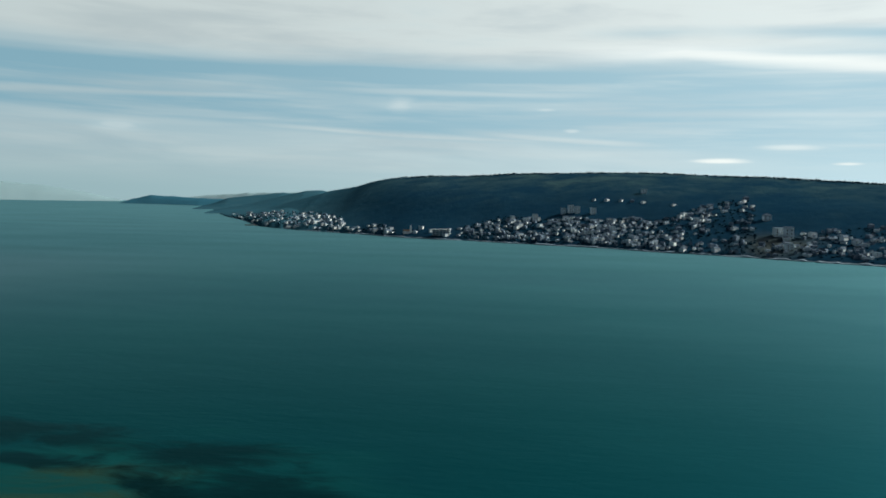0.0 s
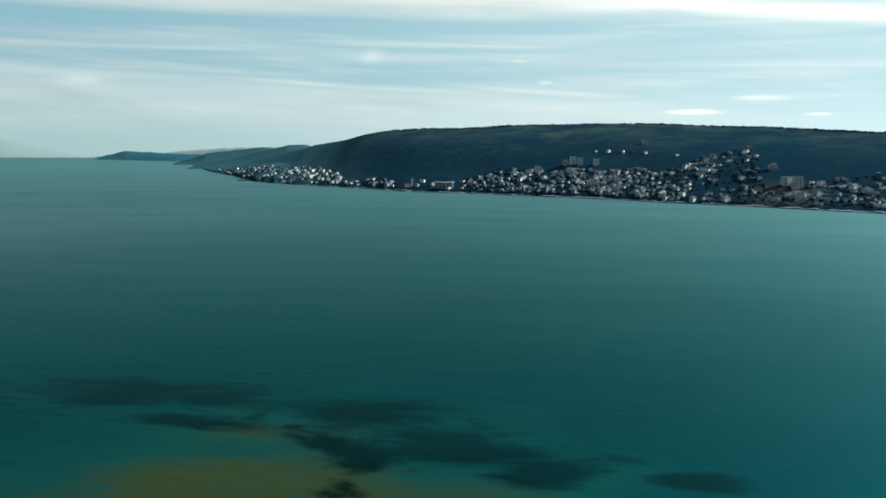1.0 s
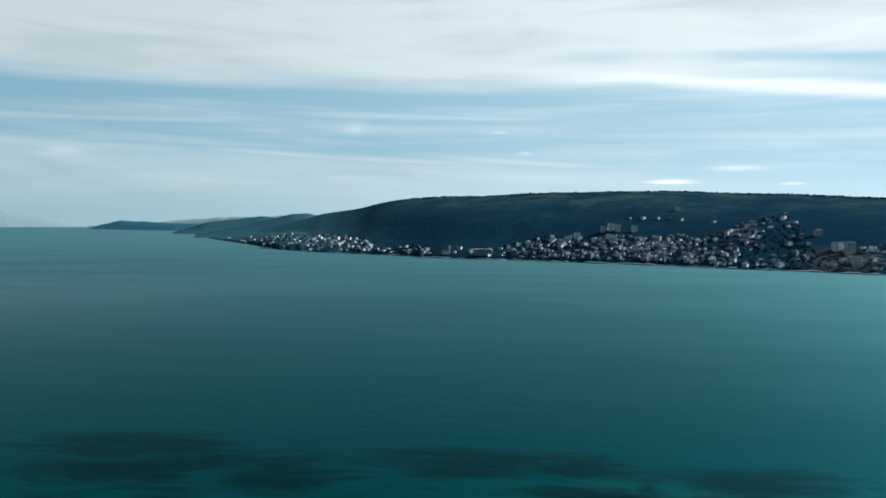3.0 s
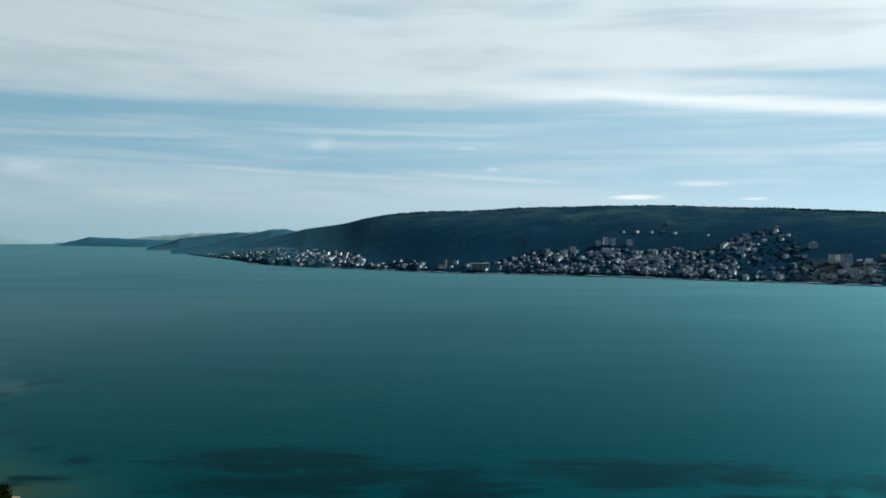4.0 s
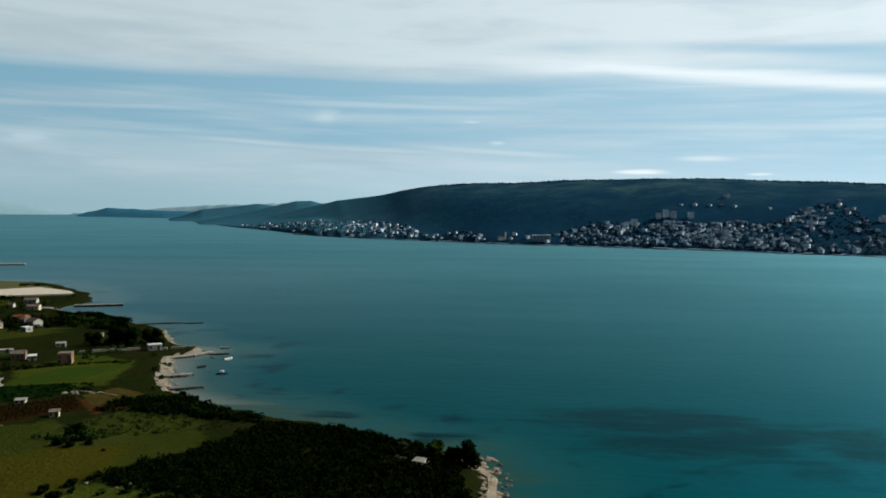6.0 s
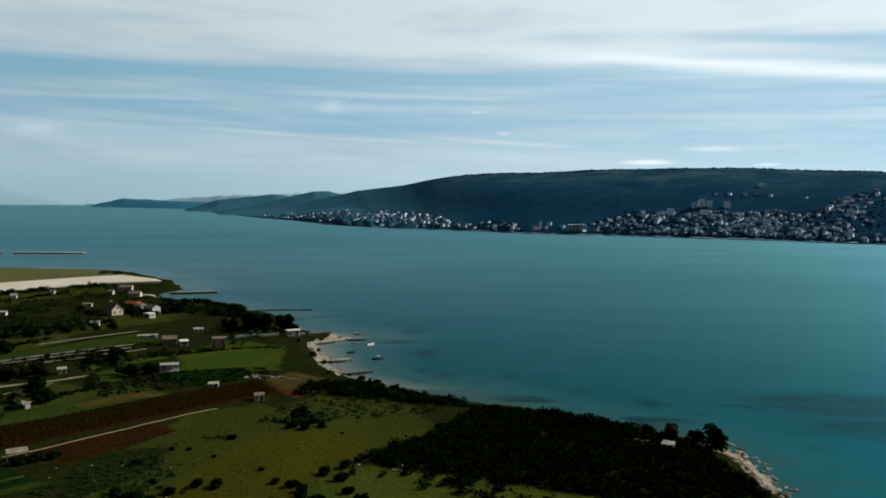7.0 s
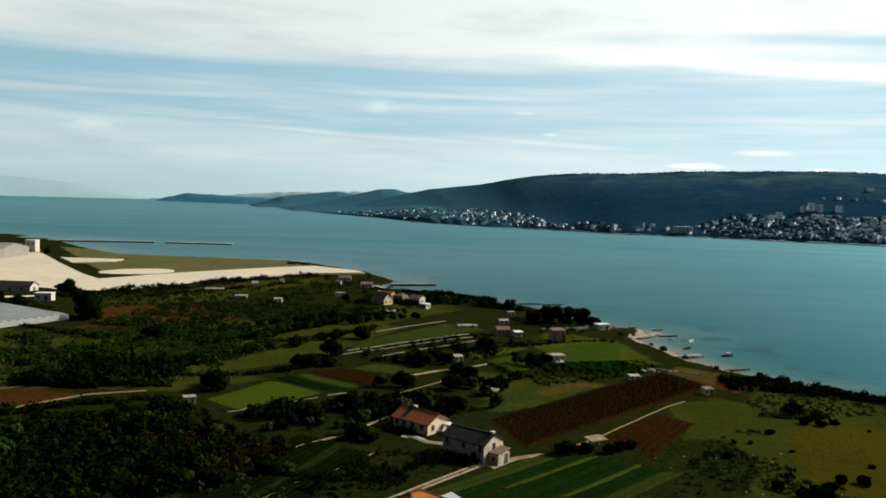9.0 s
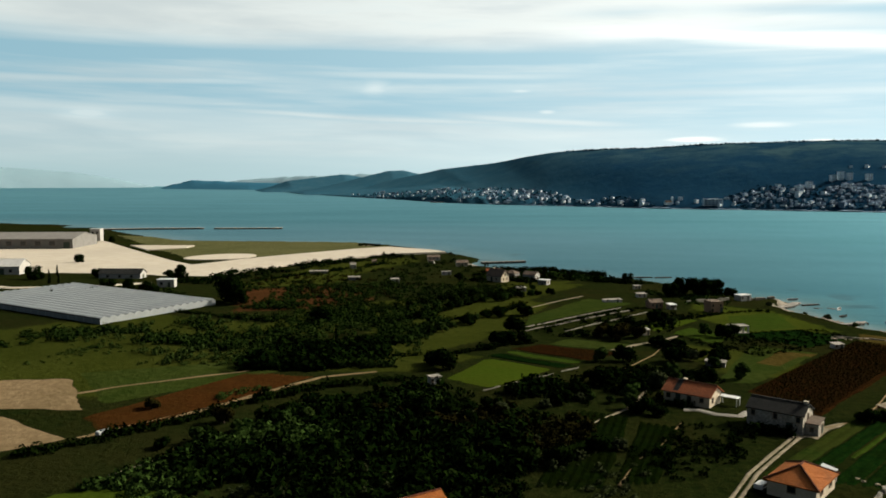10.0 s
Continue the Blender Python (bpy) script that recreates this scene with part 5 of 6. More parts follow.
scatter("west_bushes", "dark bushes round the airfield road", [(-600, 196), (-520, 222), (-492, 222), (-470, 205), (-510, 195), (-600, 170)], 700, 0.6, 1.7, M["leaf_e"], 79, 0.05)


def vine_rows():
    """Low brown vines in rows: single plants where the lane runs past, the rest joined."""
    rng = np.random.default_rng(81)
    a, b, c, d = (np.array(p) for p in ((-346.3, 119.5), (-313.2, 166), (-306.2, 156), (-341, 108)))
    forms = [leaf_cloud(rng, [(0, 0, 0.28, 0.32)], 12, 0.09) for _ in range(6)]
    meshes = [tri_mesh("vine", f, M["leaf_d"]) for f in forms]
    rest, single = [], 0
    for j in range(70):
        for k in range(30):
            s, u = (k + 0.5 + rng.uniform(-0.35, 0.35)) / 30, (j + 0.5 + rng.uniform(-0.5, 0.5)) / 70
            p, q = a + (d - a) * s, b + (c - b) * s
            x, y = p + (q - p) * u
            n = int(rng.integers(6))
            if single < 300:
                vine = new("vine", meshes[n])
                vine.parent = vineyard
                vine.location = (x, y, gz(x, y) + 0.05)
                single += 1
            else:
                rest.append(forms[n] + (x, y, gz(x, y) + 0.05))
    ob = new("vines", tri_mesh("vines", np.concatenate(rest), M["leaf_d"]))
    ob.parent = vineyard
    tagged(ob, "far rows of brown dormant vines", kind="stuff")


vine_rows()


def hillside_trees():
    """Woods on the far ridge: thousands of small crowns with gaps for the town."""
    rng = np.random.default_rng(91)
    ico = bmesh.new()
    bmesh.ops.create_icosphere(ico, subdivisions=1, radius=1.0)
    V = np.array([v.co for v in ico.verts])
    F = np.array([[v.index for v in f.verts] for f in ico.faces])
    ico.free()
    n = 12000
    az, u = rng.uniform(-5, 36, n), np.concatenate([rng.uniform(0.02, 1.0, n - 2200) ** 0.9, rng.uniform(0.9, 1.06, 2200)])
    rs, rr, _ = far_profile(az)
    r = rs + (rr - rs) * u
    x, y = HUB[0] + r * np.sin(np.radians(az)), HUB[1] + r * np.cos(np.radians(az))
    keep = value_noise(x / 60, y / 60, 92) + rng.uniform(-0.7, 0.7, n) > -0.25
    keep &= (u > 0.95) & (u < 1.03)
    az, r, size = az[keep], r[keep], rng.uniform(0.9, 2.1, keep.sum()) * 0.75
    # taller garden trees between the houses of the town
    ta = np.concatenate([rng.uniform(3, 24, 1500), rng.uniform(24, 37, 260), rng.uniform(-8, -2, 120), rng.uniform(-18, -7, 420)])
    tr = far_profile(ta)[0] + 4 + rng.uniform(0, 1, len(ta)) * town_edge(ta)
    az, r, size = np.concatenate([az, ta]), np.concatenate([r, tr]), np.concatenate([size, rng.uniform(1.1, 2.2, len(ta))])
    z = np.where(az < -6.0, np.maximum(far_height(az, r), coast_height(az, r)), far_height(az, r))
    x, y = HUB[0] + r * np.sin(np.radians(az)), HUB[1] + r * np.cos(np.radians(az))
    out = []
    for xx, yy, zz, q, s in zip(x, y, z, r / 1200, size):
        s *= min(q, 1.5)
        w = V * (s, s, s * rng.uniform(0.35, 0.9)) * (1 + 0.35 * rng.uniform(-1, 1, (len(V), 1)))
        out.append((w + (xx, yy, zz + s * 0.3))[F])
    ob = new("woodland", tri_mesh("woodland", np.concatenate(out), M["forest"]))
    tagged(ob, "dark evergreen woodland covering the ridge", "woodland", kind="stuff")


hillside_trees()

# ---------------------------------------------------------------- buildings
def walls_of(bm, L, W, H, roof, rise):
    """Outer walls, with gables where the roof has them; four walls of real thickness read as one shell."""
    if roof == "gable":
        solid(bm, [(-L / 2, -W / 2, 0), (L / 2, -W / 2, 0), (L / 2, W / 2, 0), (-L / 2, W / 2, 0), (-L / 2, -W / 2, H), (L / 2, -W / 2, H), (L / 2, W / 2, H), (-L / 2, W / 2, H), (-L / 2, 0, H + rise), (L / 2, 0, H + rise)],
              [(0, 1, 5, 4), (1, 2, 6, 9, 5), (2, 3, 7, 6), (3, 0, 4, 8, 7), (3, 2, 1, 0), (4, 5, 9, 8), (6, 7, 8, 9)])
    else:
        box(bm, -L / 2, L / 2, -W / 2, W / 2, 0, H)


def roof_of(bm, L, W, H, roof, rise, over, thick=0.12):
    """A roof slab with overhang and thickness."""
    a, b = L / 2 + over, W / 2 + over
    drop = rise * over / (W / 2)
    if roof == "gable":
        for s in (-1, 1):
            p = [(-a, s * b, H - drop), (a, s * b, H - drop), (a, 0, H + rise), (-a, 0, H + rise)]
            solid(bm, [(x, y, z + 0.02) for x, y, z in p] + [(x, y, z + 0.02 + thick) for x, y, z in p], [(0, 1, 2, 3), (7, 6, 5, 4), (0, 4, 5, 1), (1, 5, 6, 2), (2, 6, 7, 3), (3, 7, 4, 0)])
        box(bm, -a, a, -0.1, 0.1, H + rise + thick - 0.05, H + rise + thick + 0.05)
    elif roof == "hip":
        h = max(0.05, a - b)
        pts = [(-a, -b, H - drop), (a, -b, H - drop), (a, b, H - drop), (-a, b, H - drop), (-h, 0, H + rise), (h, 0, H + rise)]
        solid(bm, [(x, y, z + thick) for x, y, z in pts] + [(x, y, z) for x, y, z in pts[:4]], [(0, 1, 5, 4), (1, 2, 5), (2, 3, 4, 5), (3, 0, 4), (9, 8, 7, 6), (0, 6, 7, 1), (1, 7, 8, 2), (2, 8, 9, 3), (3, 9, 6, 0)])
    elif roof == "shed":
        p = [(-a, -b, H), (a, -b, H), (a, b, H + rise), (-a, b, H + rise)]
        solid(bm, [(x, y, z + 0.02) for x, y, z in p] + [(x, y, z + thick) for x, y, z in p], [(3, 2, 1, 0), (4, 5, 6, 7), (0, 1, 5, 4), (1, 2, 6, 5), (2, 3, 7, 6), (3, 0, 4, 7)])
    else:
        box(bm, -a, a, -b, b, H + 0.005, H + thick + 0.08, 0.03)


def opening(parent, name, x, y, z, w, h, face, frame_mat, pane_mat):
    """A window or door set in the wall plane: a frame that stands proud and a recessed pane. face: 0 front (-y), 1 end (+x), 2 back, 3 end (-x)."""
    e = thing(name, Matrix(), "", "")
    e.parent = parent
    e.matrix_basis = pose(x, y, z, 0, 0, 90 * face)
    bm = bmesh.new()
    t = 0.07
    box(bm, -w / 2 - t, -w / 2, -0.06, 0.02, -t, h + t)
    box(bm, w / 2, w / 2 + t, -0.06, 0.02, -t, h + t)
    box(bm, -w / 2, w / 2, -0.06, 0.02, h, h + t)
    box(bm, -w / 2 - t, w / 2 + t, -0.10, 0.02, -t * 1.6, 0)
    part("frame", bm, frame_mat, e)
    bm = bmesh.new()
    box(bm, -w / 2, w / 2, -0.025, 0.01, 0, h)
    part("leaf" if name == "door" else "pane", bm, pane_mat, e)
    return e


def house(name, label, category, x, y, rz, L, W, H, roof, rise, wall, roofing, over=0.25, windows=(), door=None, chimneys=(), group="houses of the plain", z=None):
    """windows: rows of (face, along, height, width, tall)."""
    root = thing(name, pose(x, y, gz(x, y) - 0.05 if z is None else z, 0, 0, rz), label, category, group)
    bm = bmesh.new()
    walls_of(bm, L, W, H + 0.05, roof, rise)
    part("wall", bm, wall, root)
    bm = bmesh.new()
    roof_of(bm, L, W, H + 0.05, roof, rise, over)
    part("roof", bm, roofing, root)
    if roofing in (M["tile_red"], M["tile_orange"]):
        a, b, zr, ze = L / 2 + over, W / 2 + over, H + 0.05 + rise + 0.14, H + 0.05 - rise * over / (W / 2) + 0.14
        h = max(0.05, a - b) if roof == "hip" else a
        lines = [((-h, 0, zr), (h, 0, zr))]
        if roof == "hip":
            lines += [((sx * h, 0, zr), (sx * a, sy * b, ze)) for sx in (-1, 1) for sy in (-1, 1)]
        for p, q in lines:
            bm = bmesh.new()
            limb(bm, p, q, 0.11, 0.11, 6)
            part("ridge_cap", bm, M["tile_cap"], root, "row of dark ridge tiles")
    for f, al, hz, w, t in windows:
        px, py = ((al, -W / 2), (L / 2, al), (-al, W / 2), (-L / 2, -al))[f]
        opening(root, "window", px, py, hz, w, t, f, M["wood"], M["window_glass"])
    if door:
        f, al, w, t = door
        px, py = ((al, -W / 2), (L / 2, al), (-al, W / 2), (-L / 2, -al))[f]
        opening(root, "door", px, py, 0.05, w, t, f, M["wood"], M["shutter"])
    for cx, cy in chimneys:
        bm = bmesh.new()
        top = H + rise + 0.35
        box(bm, cx - 0.2, cx + 0.2, cy - 0.2, cy + 0.2, H + rise * (1 - abs(cy) / (W / 2)) - 0.2, top)
        box(bm, cx - 0.27, cx + 0.27, cy - 0.27, cy + 0.27, top, top + 0.1)
        part("chimney", bm, wall, root)
    return root


# farmhouse with red tiles, and its terrace
red = house("farmhouse", "cream farmhouse with a red clay tile roof", "house", -356.4, 112.8, -34, 6.6, 4.2, 1.55, "gable", 1.1, M["plaster_cream"], M["tile_red"], 0.3,
            ((0, 2.2, 0.7, 0.5, 0.55), (0, 0.4, 0.7, 0.5, 0.55), (0, -2.6, 0.7, 0.5, 0.55), (1, -1.0, 0.7, 0.45, 0.55)), (0, -1.2, 0.6, 1.25), ((-1.2, 0.3),))
bm = bmesh.new()
roof_of(bm, 0.14, 4.2, 1.6, "gable", 1.19, 0.32)
part("parapet", bm, M["slate"], red, "raised dark course across the roof").location = (-1.6, 0, 0)
track("terrace", "narrow pale paved path round the farmhouse end", [(-358.4, 108.6), (-356.4, 108.4), (-354.6, 106.4), (-351.6, 106.0), (-349.9, 108.4)], 1.5, M["jetty_stone"], 0.12, 0.1)
awning = thing("awning", pose(-351.6, 111.6, gz(-351.6, 111.6), 0, 0, -34), "pale flat awning on posts beside the farmhouse", "awning")
bm = bmesh.new()
box(bm, -1.3, 1.3, -0.7, 0.7, 1.1, 1.2, 0.03)
part("canopy", bm, M["white_paint"], awning)
for ax in (-1.2, 1.2):
    for ay in (-0.6, 0.6):
        bm = bmesh.new()
        box(bm, ax - 0.05, ax + 0.05, ay - 0.05, ay + 0.05, -0.1, 1.1)
        part("post", bm, M["metal"], awning)

dark = house("stone_house", "two-storey stone house with a dark slate roof", "house", -348.0, 101.5, -34, 6.7, 4.1, 2.45, "gable", 1.05, M["house_stone"], M["slate"], 0.18,
             ((0, -2.6, 1.7, 0.4, 0.6), (0, 0.1, 1.7, 0.4, 0.6), (0, 2.8, 1.7, 0.4, 0.6), (1, 0.0, 1.7, 0.5, 0.75)), (0, 1.8, 0.7, 1.4), ((3.1, 0.0),))
house("annex", "low stone annex against the house gable", "shed", -344.5, 99.3, -34, 1.5, 2.4, 1.4, "shed", 0.35, M["house_stone"], M["tile_brown"], 0.1, ((0, 0, 0.6, 0.4, 0.45),), (1, 0.5, 0.6, 1.2))
house("villa", "square house with an orange hipped tile roof", "house", -352.5, 79.9, 54, 5.9, 4.6, 1.6, "hip", 1.15, M["plaster_cream"], M["tile_orange"], 0.3,
      ((0, -1.4, 0.8, 0.7, 0.7), (0, 1.4, 0.8, 0.7, 0.7), (3, 0, 0.8, 0.7, 0.7), (1, 0.8, 0.8, 0.7, 0.7)), (1, -1, 0.7, 1.4))
house("villa", "house with a weathered orange tile roof among bushes", "house", -389.6, 65.2, 40, 5.5, 4.4, 2.2, "gable", 1.25, M["plaster_cream"], M["tile_orange"], 0.35, ((0, 1.4, 1, 0.6, 0.7), (0, -1.4, 1, 0.6, 0.7)), (1, 0, 0.7, 1.5))
house("lean_to", "pale glazed lean-to beside the villa", "shed", -349.0, 82.6, 54, 1.6, 1.3, 1.2, "shed", 0.3, M["film"], M["film"], 0.08, ((0, 0, 0.4, 0.5, 0.5),), (1, 0, 0.5, 0.9))
house("brown_house", "square brown house with a flat roof near the shore", "house", -333.4, 200.8, 18, 3.3, 3.3, 2.7, "flat", 0, M["plaster_pink"], M["tile_brown"], 0.08, ((0, -1.1, 1.7, 0.4, 0.55), (0, 1.0, 1.7, 0.4, 0.55), (0, -1.2, 0.5, 0.5, 0.65), (1, 0, 1.8, 0.5, 0.65)), (0, 1.2, 0.7, 1.4))
house("boathouse", "small white flat-roofed building by the beach", "shed", -320.0, 225.0, 30, 3.7, 2.4, 1.5, "flat", 0, M["plaster_white"], M["white_paint"], 0.15, ((0, -1.2, 0.7, 0.5, 0.5),), (0, 0.9, 0.6, 1.3))
house("gabled_house", "cream gabled house with a steep dark roof", "house", -389, 259, -38, 6.2, 3.8, 2.0, "gable", 1.9, M["plaster_cream"], M["tile_brown"], 0.3, ((1, -0.9, 0.8, 0.45, 0.55), (1, 0.9, 0.8, 0.45, 0.55), (1, 0, 2.2, 0.45, 0.55), (0, 1, 0.8, 0.45, 0.55)), (0, -1, 0.7, 1.5), ((-2, 0.3),))
for x, y, rz, L, W, H, rf, rise, wl, rt, lb in (
        (-378, 264.5, -30, 7, 5, 3.2, "gable", 1.4, "plaster_white", "tile_brown", "white house with an aged tile roof"),
        (-384.5, 270.5, -30, 6, 5, 3.0, "hip", 1.3, "plaster_grey", "tile_brown", "grey house with an aged hipped roof"),
        (-391, 279, -20, 8, 5, 2.6, "gable", 1.3, "plaster_pink", "tile_red", "low house with a red tile roof"),
        (-405, 311.5, 10, 7, 4.5, 2.4, "gable", 1.2, "plaster_cream", "tile_brown", "low cream house with an aged roof"),
        (-419, 334, 10, 8, 4.5, 2.2, "gable", 1.2, "plaster_white", "tile_brown", "long low white house near the jetty"),
        (-374, 253, -30, 4.5, 3.5, 2.3, "flat", 0, "plaster_white", "white_paint", "small white flat-roofed garden house"),
        (-347.4, 203.5, 20, 5.2, 4.0, 2.4, "gable", 1.0, "plaster_pink", "tile_brown", "small brown garden house"),
        (-343.3, 202.6, 30, 3.0, 2.2, 1.8, "shed", 0.4, "plaster_white", "white_paint", "small white lean-to shed")):
    house("cottage", lb, "house", x, y, rz, L * 0.66, W * 0.66, H * 0.62, rf, rise * 0.66, M[wl], M[rt], 0.15, ((0, -L * 0.2, 0.65, 0.42, 0.5), (0, L * 0.2, 0.65, 0.42, 0.5), (1, 0, 0.65, 0.4, 0.5)), (0, 0, 0.5, 1.1))
for x, y, rz, L, W, H, rf, rise, wl, rt, lb in (
        (-308, 148.6, 20, 2.6, 2.2, 1.6, "shed", 0.25, "plaster_cream", "tile_brown", "small cream field hut beside the vineyard"),
        (-320, 157.8, 15, 3.0, 2.2, 1.3, "shed", 0.2, "plaster_white", "jetty_stone", "small white field shed"),
        (-393.8, 118.7, 30, 2.6, 2.0, 1.6, "flat", 0, "plaster_white", "jetty_stone", "small white concrete hut at a field corner"),
        (-355.4, 165, 30, 2.6, 2.0, 1.6, "shed", 0.3, "plaster_cream", "jetty_stone", "small cream farm hut beside the path"),
        (-347.6, 137, -20, 5.0, 1.6, 1.2, "shed", 0.3, "plaster_grey", "jetty_stone", "long low shed with a pale roof"),
        (-445.6, 296, 20, 3.2, 3.0, 2.4, "gable", 0.9, "plaster_white", "jetty_stone", "small white hut in the scrub"),
        (-421.8, 250.5, 10, 4.0, 2.5, 1.7, "shed", 0.3, "plaster_white", "jetty_stone", "small white shed in the scrub"),
        (-436.5, 256.5, 10, 6.0, 2.5, 1.4, "shed", 0.3, "plaster_grey", "jetty_stone", "low grey shed in the scrub"),
        (-408, 279, 15, 5.0, 2.6, 1.8, "flat", 0, "plaster_white", "jetty_stone", "small white flat-roofed shed"),
        (-441, 315, 10, 2.6, 2.4, 1.9, "gable", 0.8, "plaster_cream", "tile_brown", "small cream hut near the apron"),
        (-418, 318, 0, 3.4, 2.6, 2.0, "gable", 0.9, "plaster_white", "tile_brown", "small white hut near the apron"),
        (-357, 212, 20, 8.0, 2.2, 1.0, "shed", 0.2, "plaster_white", "jetty_stone", "long low white polytunnel-like shed"),
        (-381.2, 231, 15, 4.2, 2.4, 1.6, "shed", 0.3, "plaster_white", "jetty_stone", "small white shed below the village"),
        (-347.6, 225, 20, 4.0, 2.4, 1.5, "shed", 0.3, "plaster_white", "jetty_stone", "small white hut near the shore trees"),
        (-346, 245.5, 20, 3.0, 2.2, 1.6, "flat", 0, "plaster_cream", "jetty_stone", "small cream hut under the shore trees"),
        (-454, 277, 12, 10.0, 2.4, 1.3, "shed", 0.3, "plaster_grey", "jetty_stone", "low grey shed near the airfield"),
        (-236.5, 125.5, -25, 2.6, 2.0, 1.5, "shed", 0.3, "plaster_cream", "jetty_stone", "small ruined stone hut on the point")):
    house("hut", lb, "hut", x, y, rz, L * 0.64, W * 0.66, H * 0.62, rf, rise * 0.8, M[wl], M[rt], 0.16, ((0, -L * 0.2, 0.5, 0.3, 0.35),), (0, L * 0.16, 0.45, 0.9), group="huts of the fields")

# white pavilion with columns
pav = thing("pavilion", pose(-334.9, 172.2, gz(-334.9, 172.2) - 0.05, 0, 0, 18), "open white pavilion with square columns", "pavilion")
bm = bmesh.new()
box(bm, -2.0, 2.0, -1.4, 1.4, 1.45, 1.62, 0.04)
part("roof", bm, M["jetty_stone"], pav)
bm = bmesh.new()
box(bm, -1.8, 1.0, 0.2, 1.2, 0, 1.45)
part("wall", bm, M["plaster_grey"], pav)
bm = bmesh.new()
box(bm, -2.0, 2.0, -1.4, 1.4, -0.1, 0.12, 0.03)
part("plinth", bm, M["jetty_stone"], pav)
for k in range(4):
    bm = bmesh.new()
    cx = -1.75 + k * 1.17
    box(bm, cx - 0.12, cx + 0.12, -1.25, -1.0, 0.12, 1.45)
    part("column", bm, M["plaster_white"], pav)

# canopy with a pale roof over a dark shelter
can = thing("shelter", pose(-331.6, 109.2, gz(-331.6, 109.2) - 0.05, 0, 0, 35), "open farm shelter with a pale sheet roof", "shelter")
bm = bmesh.new()
solid(bm, [(-1.4, -0.9, 1.2), (1.4, -0.9, 1.2), (1.4, 0.9, 1.4), (-1.4, 0.9, 1.4), (-1.4, -0.9, 1.28), (1.4, -0.9, 1.28), (1.4, 0.9, 1.48), (-1.4, 0.9, 1.48)], [(3, 2, 1, 0), (4, 5, 6, 7), (0, 1, 5, 4), (1, 2, 6, 5), (2, 3, 7, 6), (3, 0, 4, 7)])
part("roof", bm, M["gravel"], can)
for ax in (-1.25, 1.25):
    for ay in (-0.75, 0.75):
        bm = bmesh.new()
        box(bm, ax - 0.06, ax + 0.06, ay - 0.06, ay + 0.06, 0, 1.25)
        part("post", bm, M["wood"], can)


# ---------------------------------------------------------------- greenhouse and airfield
def greenhouse():
    """Many-bay film greenhouse: arched bays over low white side walls."""
    c, u, v = np.array([-471.0, 160.0]), np.array([-0.889, 0.458]), np.array([0.408, 0.913])
    L, bays, w, H = 60.0, 15, 2.2, 1.25
    rz = math.degrees(math.atan2(v[1], v[0]))
    base = float(ground(c[0], c[1])) - 0.1
    root = thing("greenhouse", Matrix.Translation((c[0], c[1], base)), "wide multi-bay greenhouse covered in pale film", "greenhouse")

    def at(a, b, z):
        p = u * a + v * b
        return (p[0], p[1], z)
    for k in range(bays):
        pts, n = [], 6
        for j in range(n + 1):
            s = j / n
            for a in (0, L):
                pts.append(at(a, (k + s) * w, H + 0.42 * math.sin(math.pi * s)))
        mesh_object("roof_bay", pts, [(2 * j, 2 * j + 2, 2 * j + 3, 2 * j + 1) for j in range(n)], M["film"], root)
        for a in (0, L):
            pts = [at(a, (k + j / n) * w, H + 0.42 * math.sin(math.pi * j / n)) for j in range(n + 1)] + [at(a, (k + 1) * w, 0.0), at(a, k * w, 0.0)]
            mesh_object("end_panel", pts, [tuple(range(n + 3))], M["film"], root)
        bm = bmesh.new()
        limb(bm, at(0.1, k * w, H + 0.03), at(L - 0.1, k * w, H + 0.05), 0.16, 0.16, 5)
        part("gutter", bm, M["plaster_grey"], root)
    for b in (0, bays * w):
        mesh_object("side_panel", [at(0, b, 0), at(L, b, 0), at(L, b, H), at(0, b, H)], [(0, 1, 2, 3)], M["film"], root)
        for j in range(21):
            bm = bmesh.new()
            limb(bm, at(L * j / 20, b + (-0.06 if b == 0 else 0.06), 0), at(L * j / 20, b + (-0.06 if b == 0 else 0.06), H), 0.06, 0.06, 5)
            part("post", bm, M["metal"], root)


greenhouse()
house("hangar", "long grey hangar with a shallow roof", "hangar", -640, 378, 8, 72, 30, 5.0, "gable", 2.5, M["plaster_grey"], M["plaster_grey"], 0.4, [(0, -30 + 7 * k, 2.0, 2.6, 2.0) for k in range(9)], (0, 33, 3, 3.5), group="airfield buildings", z=1.6)
house("block_tower", "small white airfield tower block", "tower", -618.5, 419, 8, 5.5, 5, 7.0, "flat", 0, M["plaster_white"], M["white_paint"], 0.2, ((0, -1.2, 4.6, 1.0, 1.0), (0, 1.2, 4.6, 1.0, 1.0)), (0, 0, 0.9, 1.9), group="airfield buildings", z=1.6)
house("long_shed", "long low shed with a dark roof and white end wall", "shed", -514.5, 251.5, 4, 14, 5, 2.0, "gable", 1.3, M["plaster_white"], M["slate"], 0.25, ((0, -4, 0.8, 0.8, 0.7), (0, 0, 0.8, 0.8, 0.7), (0, 4, 0.8, 0.8, 0.7)), (1, 0, 1.2, 1.5), group="airfield buildings", z=1.95)
house("airfield_hut", "small white gatehouse by the airfield road", "hut", -487, 226, 10, 5, 3, 2.2, "flat", 0, M["plaster_white"], M["white_paint"], 0.15, ((0, -1.2, 0.9, 0.7, 0.7),), (0, 1, 0.7, 1.5), group="airfield buildings")
